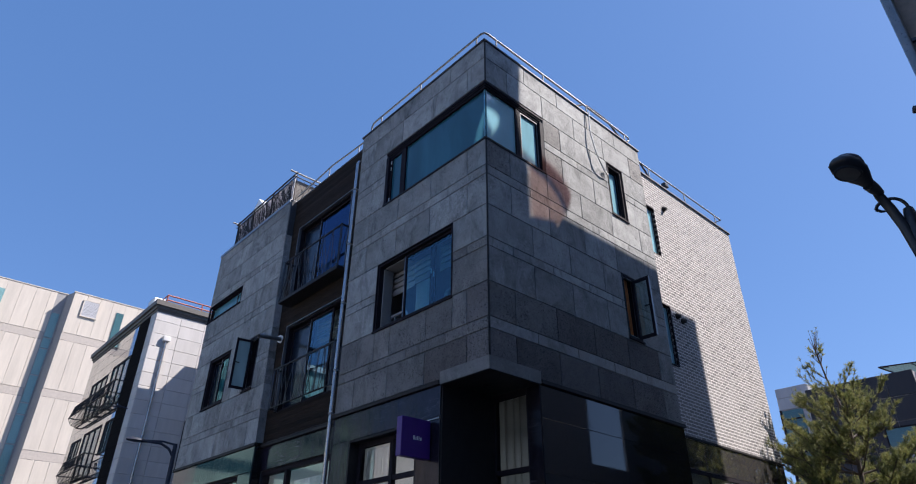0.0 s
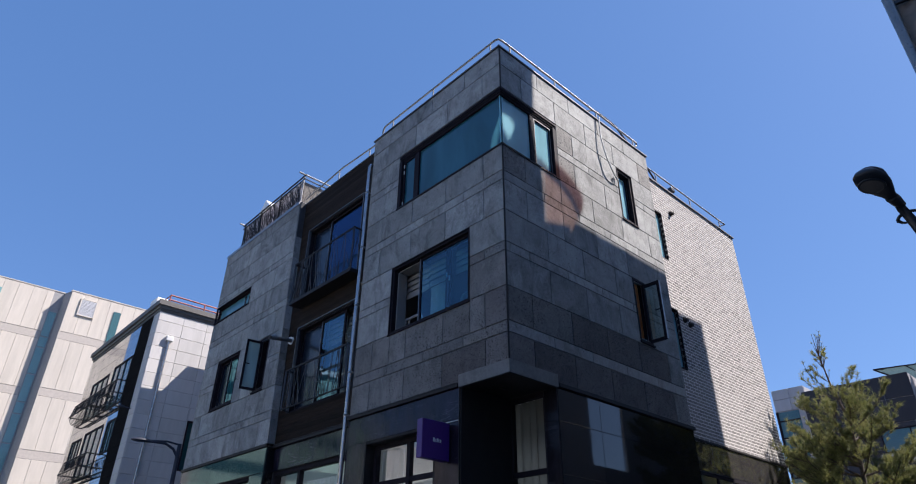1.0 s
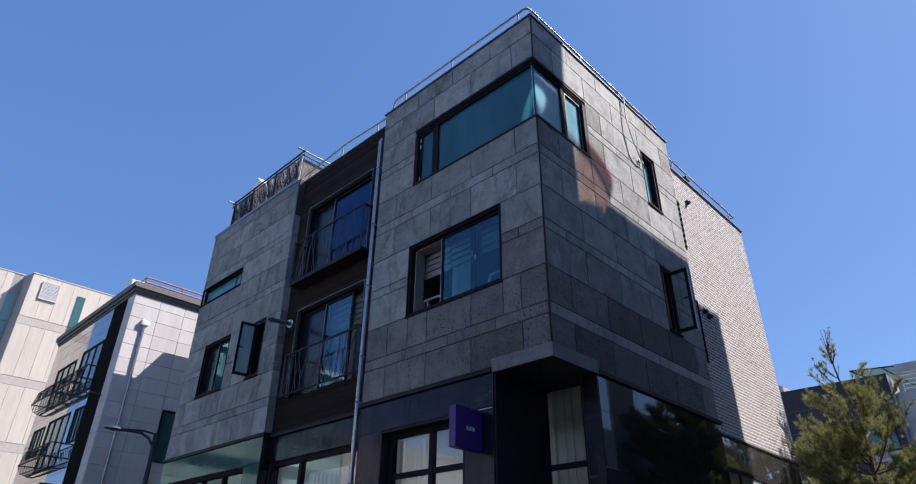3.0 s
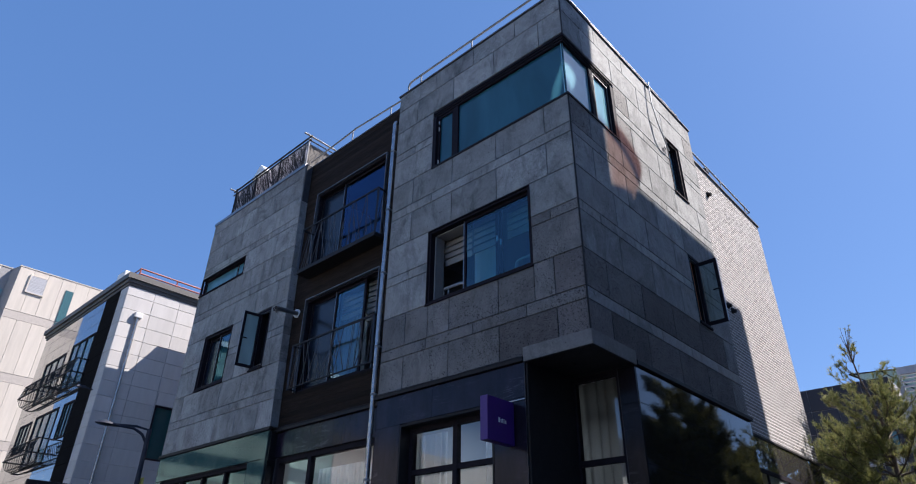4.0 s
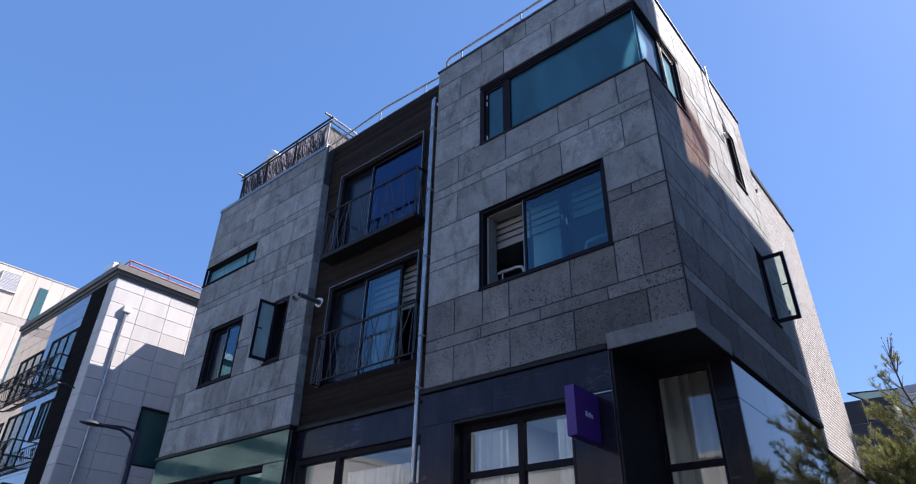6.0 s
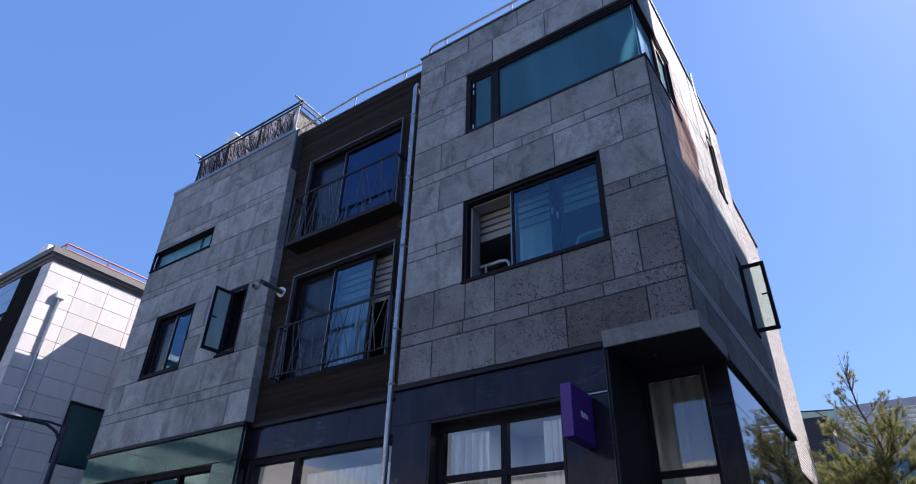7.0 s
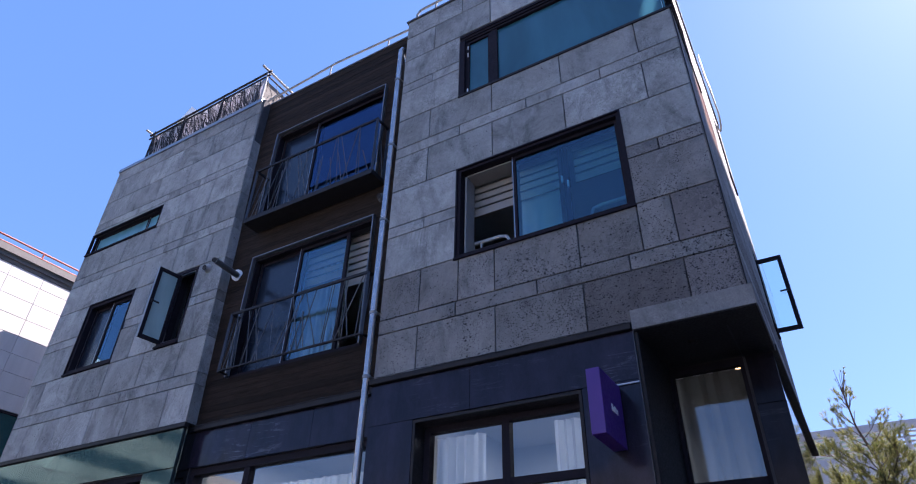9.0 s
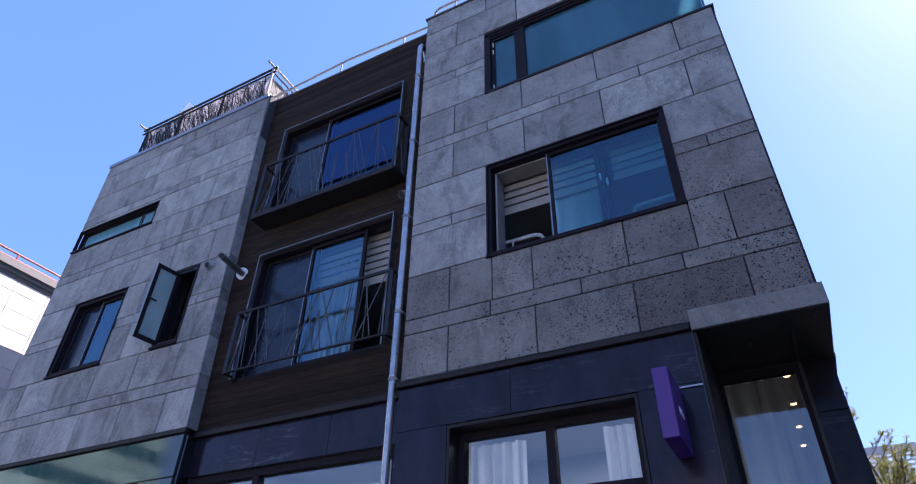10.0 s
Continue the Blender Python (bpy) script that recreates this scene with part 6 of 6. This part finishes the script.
v = [bm.verts.new(q) for q in ((44.0, 10.6, 14.2), (44.0, 3.0, 13.6), (48.0, 3.0, 12.5), (44.2, 8.0, 12.4), (44.03, 10.6, 14.14), (44.03, 3.0, 13.54), (48.03, 3.0, 12.44), (44.23, 8.0, 12.34))]
for f in ((0, 1, 2, 3), (7, 6, 5, 4), (0, 4, 5, 1), (1, 5, 6, 2), (2, 6, 7, 3), (3, 7, 4, 0)):
    bm.faces.new([v[i] for i in f])
bmesh.ops.recalc_face_normals(bm, faces=bm.faces[:])
part("glazing", bm, CANOPY_GLASS, sk)
bm = bmesh.new()
bar(bm, (44.0, 10.6, 14.2), (44.0, 3.0, 13.6), 0.07)
bar(bm, (44.0, 10.6, 14.2), (44.2, 8.0, 12.4), 0.07)
bar(bm, (43.98, 8.9, 14.07), (44.15, 7.4, 12.6), 0.05)
bar(bm, (43.98, 10.6, 14.2), (44.5, 5.0, 13.1), 0.05)
bar(bm, (44.2, 8.0, 12.3), (44.2, 8.0, 12.0), 0.12)
part("edge_frame", bm, FRAME, sk)


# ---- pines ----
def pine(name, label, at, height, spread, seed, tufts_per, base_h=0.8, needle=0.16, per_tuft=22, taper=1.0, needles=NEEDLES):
    """A pine: tapered trunk, rising limbs in whorls, twigs that end in needle brushes."""
    rng = random.Random(seed)
    t = thing(name, label, "tree", at=at)
    bend = [(rng.uniform(-0.1, 0.1) * k * 0.25, rng.uniform(-0.1, 0.1) * k * 0.25, height * k / 8) for k in range(9)]
    tr = bmesh.new()
    tube(tr, bend, [0.105 * (1 - k / 8.6) * height / 8 + 0.006 for k in range(9)], 9)
    lb = bmesh.new()
    verts, faces = [], []

    def trunk_at(z):
        k = min(7, int(z / height * 8))
        s = z / height * 8 - k
        return Vector(bend[k]).lerp(Vector(bend[k + 1]), s)

    def brush(p, d, size):
        d = d.normalized()
        u = d.orthogonal().normalized()
        v = d.cross(u)
        for _ in range(per_tuft):
            a, o = rng.uniform(0, 6.283), rng.uniform(0.25, 1.0)
            n = (d * rng.uniform(0.35, 1.0) + (u * math.cos(a) + v * math.sin(a)) * o).normalized()
            q = p + d * rng.uniform(-0.10, 0.02) * size / 0.16
            w_ = n.cross(Vector((rng.uniform(-1, 1), rng.uniform(-1, 1), rng.uniform(-1, 1)))).normalized() * size * 0.036
            i = len(verts)
            verts.extend((q - w_, q + w_, q + n * size * rng.uniform(0.75, 1.15)))
            faces.append((i, i + 1, i + 2))

    z = base_h
    while z < height * 0.985:
        f = (z - base_h) / (height - base_h)
        reach = spread * (1 - f) ** (taper + 0.5 * f) * rng.uniform(0.7, 1.1) + 0.10
        sparse = max(0.0, (f - 0.62) / 0.38)              # the crown opens towards its top
        for k in range(rng.randint(4, 6) if f < 0.6 else rng.randint(2, 4)):
            a = rng.uniform(0, 6.283)
            d0 = Vector((math.cos(a), math.sin(a), 0.0))
            l = reach * rng.uniform(0.55, 1.1)
            rise = 0.02 + 1.25 * f * f
            p0 = trunk_at(z)
            pts = [p0 + d0 * l * s + Vector((0, 0, l * (rise * s + 0.34 * s ** 3 - 0.06 * s))) + Vector((rng.uniform(-1, 1), rng.uniform(-1, 1), rng.uniform(-0.5, 0.5))) * 0.06 * l * s for s in (0, 0.25, 0.5, 0.75, 1.0)]
            r0 = 0.007 + 0.010 * l
            tube(lb, pts, [r0, r0 * 0.8, r0 * 0.6, r0 * 0.42, r0 * 0.25], 5, False)
            # side shoots in one flat spray, then the brushes along limb and shoots
            sprays = [(pts, l, 0.30)]
            for m in range(max(1, int(l * 3.2))):
                s = rng.uniform(0.25, 0.85)
                i = min(3, int(s * 4))
                q = pts[i].lerp(pts[i + 1], s * 4 - i)
                turn = rng.choice((-1, 1)) * rng.uniform(0.5, 1.1)
                e = Vector((math.cos(a + turn), math.sin(a + turn), 0.0)) * l * rng.uniform(0.2, 0.42)
                up = e.length * rng.uniform(0.05, 0.4)
                twig = [q + e * h + Vector((0, 0, up * h + 0.25 * e.length * h ** 3)) for h in (0, 0.25, 0.5, 0.75, 1.0)]
                tube(lb, twig, [r0 * 0.4, r0 * 0.34, r0 * 0.28, r0 * 0.22, 0.004], 4, False)
                sprays.append((twig, e.length, 0.1))
            for way, long, first in sprays:
                n = max(1, int(long * tufts_per * 0.6 * (1 - 0.72 * sparse)))
                for j in range(n):
                    s = first + (1 - first) * (j + rng.random()) / n
                    i = min(3, int(s * 4))
                    q = way[i].lerp(way[i + 1], min(1.0, s * 4 - i))
                    out = (d0 + Vector((rng.uniform(-1, 1), rng.uniform(-1, 1), rng.uniform(-0.1, 0.9) + 0.7 * f))).normalized()
                    tl = rng.uniform(0.06, 0.24) * (0.6 + 0.5 * l / spread)
                    e = q + out * tl + Vector((0, 0, tl * (0.3 + 0.6 * f)))
                    tube(lb, [q, e], [r0 * 0.22, 0.0035], 3, False)
                    brush(e, e - q + Vector((0, 0, 0.1)), needle * rng.uniform(0.75, 1.15))
                    if rng.random() < 0.4 * (1 - sparse):
                        brush(q.lerp(e, 0.55), out, needle * 0.8)
                brush(way[-1], way[-1] - way[-2], needle)
        z += height * rng.uniform(0.022, 0.040) * (1 + 0.5 * sparse)
    # upright candles round the leader, each with a small brush at its tip
    top = Vector(bend[-1])
    for k in range(16):
        foot = trunk_at(height * rng.uniform(0.88, 0.985))
        d = Vector((rng.uniform(-0.45, 0.45), rng.uniform(-0.45, 0.45), 1)).normalized()
        e = foot + d * rng.uniform(0.25, 0.6)
        tube(lb, [foot, foot.lerp(e, 0.5) + Vector((0, 0, -0.02)), e], [0.011, 0.008, 0.004], 4, False)
        brush(e, d, needle * 0.6)
    tube(lb, [top - Vector((0, 0, 0.1)), top + Vector((0.03, 0.02, 0.22)), top + Vector((0.02, 0.03, 0.42))], [0.012, 0.008, 0.004], 4, False)
    brush(top + Vector((0.02, 0.03, 0.42)), Vector((0, 0, 1)), needle * 0.45)
    smooth(part("trunk", tr, BARK, t), 80)
    tagged(part("branchwork", lb, BARK, t), kind="stuff")
    me = bpy.data.meshes.new("crown")
    me.from_pydata(verts, [], faces)
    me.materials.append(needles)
    ob = new("crown", me)
    ob.parent = t
    tagged(ob, kind="stuff")
    return t


pine("pine_tree", "young green pine with upright whorled twigs", (18.2, 5.55, 0.14), 7.6, 3.3, 17, 42, needle=0.115, per_tuft=28, taper=0.62)
pine("pine_tree", "tall dense pine standing at the kerb, needles dimmed", (24.8, 0.0, 0), 9.9, 3.3, 21, 56, per_tuft=22, needle=0.30, base_h=0.8, taper=0.2, needles=NEEDLES_DIM)
pine("pine_tree", "slender pine between two others at the kerb, needles dimmed", (26.7, -0.6, 0), 8.7, 2.8, 23, 50, per_tuft=20, needle=0.30, taper=0.2, needles=NEEDLES_DIM)
pine("pine_tree", "dense pine standing at the kerb, needles dimmed", (28.4, -0.3, 0), 7.6, 2.9, 22, 50, per_tuft=20, needle=0.30, taper=0.2, needles=NEEDLES_DIM)

# ---- across the side street: the tall block whose shadow falls on the facade ----
YC = -3.0
SHIFT = R - YC


def cast(x, z):
    """The point of the opposite block's outline that throws its shadow at (x, z) on the side wall."""
    return x + SUN_X * SHIFT, z + SUN_Z * SHIFT


def sheet(points, y, depth):
    """A flat outline in the plane y, given depth towards -y."""
    bm = bmesh.new()
    bm.faces.new([bm.verts.new((x, y, z)) for x, z in points])
    ext = bmesh.ops.extrude_face_region(bm, geom=bm.faces[:])
    bmesh.ops.translate(bm, verts=[g for g in ext["geom"] if isinstance(g, bmesh.types.BMVert)], vec=(0, -depth, 0))
    bmesh.ops.recalc_face_normals(bm, faces=bm.faces[:])
    return bm


opp = thing("opposite_block", "plain grey apartment block across the side street", "building")
# the outline of its roofs as the shadow shows it, with one gap added to put a patch of sun on the corner window
prof = [(7.22, 12.2), (7.50, 12.2), (7.46, 11.1), (7.43, 10.5), (7.56, 9.6), (7.58, 7.80), (8.33, 8.00), (8.36, 7.84), (8.52, 8.10), (8.56, 8.19), (14.34, 8.25), (14.30, 7.78), (14.34, 7.7)]
low = [cast(x, z) for x, z in prof]
xv0, xv1, zv0, zv1 = 21.7, 24.2, 6.4, 17.0               # an opening added so that the granite mirrors a strip of sky
roof = low[9][1]
cut_l, cut_r = [(xv0, roof), (xv0, 0.0)], [(xv1, 0.0), (xv1, roof)]
part("facade", sheet(low[:10] + cut_l + [(low[0][0], 0.0)], YC, 0.12), FAR_GREY, opp)
part("facade", sheet([low[10], low[11], low[12], (low[12][0], 0.0)] + cut_r, YC, 0.12), FAR_GREY, opp)
for z0, z1 in ((0.0, zv0), (zv1, roof)):
    bm = bmesh.new()
    box(bm, xv0, xv1, YC - 0.12, YC, z0, z1)
    part("facade", bm, FAR_GREY, opp)
for x0, x1, z0, z1 in ((-18, 6.2, -18.1, -3.2), (6.2, 6.56, -18.1, 12.2), (6.56, 7.22, 10.3, 12.2), (6.56, 7.22, -18.1, 9.35)):
    a, b = cast(x0, z0), cast(x1, z1)
    bm = bmesh.new()
    box(bm, a[0], b[0], YC - 0.12, YC, max(0, a[1]), b[1])
    part("facade", bm, FAR_GREY, opp)
# pieces added to give that sun patch ragged edges
for pts in ([(6.56, 10.3), (6.56, 9.35), (6.86, 9.35), (6.84, 9.50), (6.78, 9.62), (6.70, 9.72), (6.64, 9.88), (6.62, 10.02), (6.66, 10.14), (6.72, 10.24), (6.78, 10.3)],
            [(7.22, 10.3), (7.06, 10.3), (7.14, 10.22), (7.16, 10.08), (7.10, 10.0), (7.16, 9.88), (7.19, 9.72), (7.15, 9.62), (7.20, 9.50), (7.18, 9.35), (7.22, 9.35)],
            [(6.94, 9.35), (7.10, 9.35), (7.11, 9.48), (7.05, 9.60), (7.02, 9.82), (6.99, 9.62)]):
    part("facade", sheet([cast(*q) for q in pts], YC, 0.12), FAR_GREY, opp)
body = bmesh.new()
box(body, cast(-18, 0)[0], cast(6.2, 0)[0], YC - 10, YC - 0.13, 0, cast(0, -3.6)[1])
part("body", body, FAR_GREY, opp)
body = bmesh.new()
box(body, cast(6.2, 0)[0], xv0 - 1.5, YC - 4, YC - 0.13, 0, low[-1][1] - 1.0)
part("body", body, FAR_GREY, opp)
# thin wall added out of view to darken what the granite mirrors
body = bmesh.new()
box(body, low[12][0], 30.6, YC - 0.3, YC - 0.02, 0, 9.3)
part("low_wing", body, FAR_GREY, opp)
# slab added far out of view, covering part of the mirrored sky strip
far_blocker = thing("far_reflection_block", "unseen distant slab that dims the granite's mirrored sky", "building")
tower = bmesh.new()
box(tower, 114.5, 140, -62, -60, 0, 33)
part("body", tower, FAR_GREY, far_blocker)
# red films added out of view to colour the sun patch on the stone
tint_sheet = thing("red_tint_film", "unseen red film that tints the sun on the side wall", "awning")
red = [(7.585, 7.81), (8.33, 7.84), (8.55, 8.12), (8.70, 8.40), (8.80, 8.62), (8.83, 8.80), (8.76, 8.96), (8.60, 9.12), (8.35, 9.24), (8.0, 9.35), (7.585, 9.5)]
part("film", sheet([cast(*q) for q in red], YC + 0.02, 0.01), RED_FILM, tint_sheet)
deep = [(7.585, 8.85), (8.1, 8.72), (8.45, 8.45), (8.60, 8.22), (8.70, 8.40), (8.80, 8.62), (8.83, 8.80), (8.76, 8.96), (8.60, 9.12), (8.35, 9.24), (8.0, 9.35), (7.585, 9.5)]
part("film", sheet([cast(*q) for q in deep], YC + 0.05, 0.01), RED_FILM_DEEP, tint_sheet)
# bar added to throw the dark arc inside the red patch
bm = bmesh.new()
q = [cast(x, z) for x, z in ((7.585, 8.9), (8.1, 8.75), (8.42, 8.5), (8.58, 8.2))]
for a, b in zip(q, q[1:]):
    bar(bm, (a[0], YC + 0.08, a[1]), (b[0], YC + 0.08, b[1]), 0.05)
part("hoop", bm, BLACK_METAL, tint_sheet)

# ---- across the street: the long beige hall that the shop windows mirror ----
hall = thing("warehouse", "long beige warehouse with a band of greenish windows", "building")
bm = bmesh.new()
box(bm, -30, -13.05, 6, 70, 0, 8.0)
part("body", bm, FAR_WALL, hall)
y = 6.0
while y < 69:
    bm = bmesh.new()
    box(bm, -13.05, -13.0, y + 0.02, y + 1.98, 0.1, 7.9)
    part("wall_panel", bm, HALL_GREEN if y > 41 else HALL, hall)
    y += 2.0
bm = bmesh.new()
box(bm, -30.1, -12.9, 5.9, 70.1, 8.0, 8.2)
part("coping", bm, HALL, hall)
for y in range(10, 66, 4):
    bm = bmesh.new()
    box(bm, -13.0, -12.97, y, y + 3.2, 3.4, 6.2)
    part("pane", bm, TEAL, hall)

# ---- unseen blocks added between the two houses, to shade the neighbour's side wall ----
annex = thing("gap_shadow_caster", "unseen grey blocks that throw the shadow on the neighbour's wall", "building")
bm = bmesh.new()
box(bm, 9.75, 15.0, 22.0, 25.1, 0, 13.1)
part("lower_block", bm, FAR_GREY, annex)
bm = bmesh.new()
box(bm, 10.28, 15.0, 25.1, 26.0, 0, 12.65)
part("upper_block", bm, FAR_GREY, annex)

# ---- bricks of the rear wing ----
BW, BH, JOINT = 0.199, 0.058, 0.019
rng = random.Random(3)


def brick_mesh(length, name="brick"):
    """A brick with softened front edges, its front at y = 0."""
    g = 0.001
    me = bpy.data.meshes.new(name)
    vs = []
    for d, i in ((0.03, 0), (0.0007, 0), (0.0, g)):
        vs += [(i, d, i), (length - i, d, i), (length - i, d, BH - i), (i, d, BH - i)]
    fs = [(8, 9, 10, 11)] + [(k + j, k + (j + 1) % 4, k + 4 + (j + 1) % 4, k + 4 + j) for k in (0, 4) for j in range(4)]
    me.from_pydata(vs, [], fs)
    me.materials.append(BRICK)
    return me, vs, fs


full, FULL_V, FULL_F = brick_mesh(BW)
rest_v, rest_f = [], []
row, z, singles = 0, 4.62, 0
while z + BH < 11.335:
    x = 11.90 - (0.5 * (BW + JOINT) if row % 2 else 0)
    while x < 17.1:
        a, b = max(x, 11.89), min(x + BW, 17.11)
        for u0, u1, _, _ in cut((a, b, z, z + BH), [(h[0], h[1], h[2], h[3]) for h in (H_B3, H_B2)]):
            jit = rng.uniform(0, 0.0006)
            if singles < 300 and z < 6.4 and abs(u1 - u0 - BW) < 1e-6 and u0 < 15.2:
                ob = new("brick", full)
                ob.location = (u0, 6.9 - jit, z)
                ob.parent = wall_brick
                singles += 1
            else:
                i = len(rest_v)
                s = (u1 - u0) / BW
                rest_v += [(u0 + vx * s, 6.9 - jit + vy, z + vz) for vx, vy, vz in FULL_V]
                rest_f += [tuple(k + i for k in f) for f in FULL_F]
        x += BW + JOINT
    z += BH + JOINT
    row += 1
me = bpy.data.meshes.new("brickwork")
me.from_pydata(rest_v, [], rest_f)
me.materials.append(BRICK)
ob = new("brickwork", me)
ob.parent = wall_brick
tagged(ob, kind="stuff")
# toothed brick reveals of the two windows
for u0, u1, z0, z1 in (H_B3, H_B2):
    z = z0
    k = 0
    while z < z1 - 0.05:
        bm = bmesh.new()
        d = 0.002 if k % 2 else 0.035
        box(bm, u1 - d, u1 + 0.05, 6.905, 7.05, z + 0.006, z + BH)
        part("brick", bm, BRICK, wall_brick)
        z += BH + JOINT
        k += 1
# lamp on the roof edge of the brick wing
fl = thing("floodlight", "small grey floodlight on the roof edge of the brick wing", "lamp")
tube_part("stem", [(13.85, 7.0, 11.385), (13.85, 7.0, 11.62)], 0.03, STEEL, fl)
part("housing", soft_box(13.76, 13.94, 6.92, 7.06, 11.58, 11.72, 0.025), RAIL_METAL, fl)
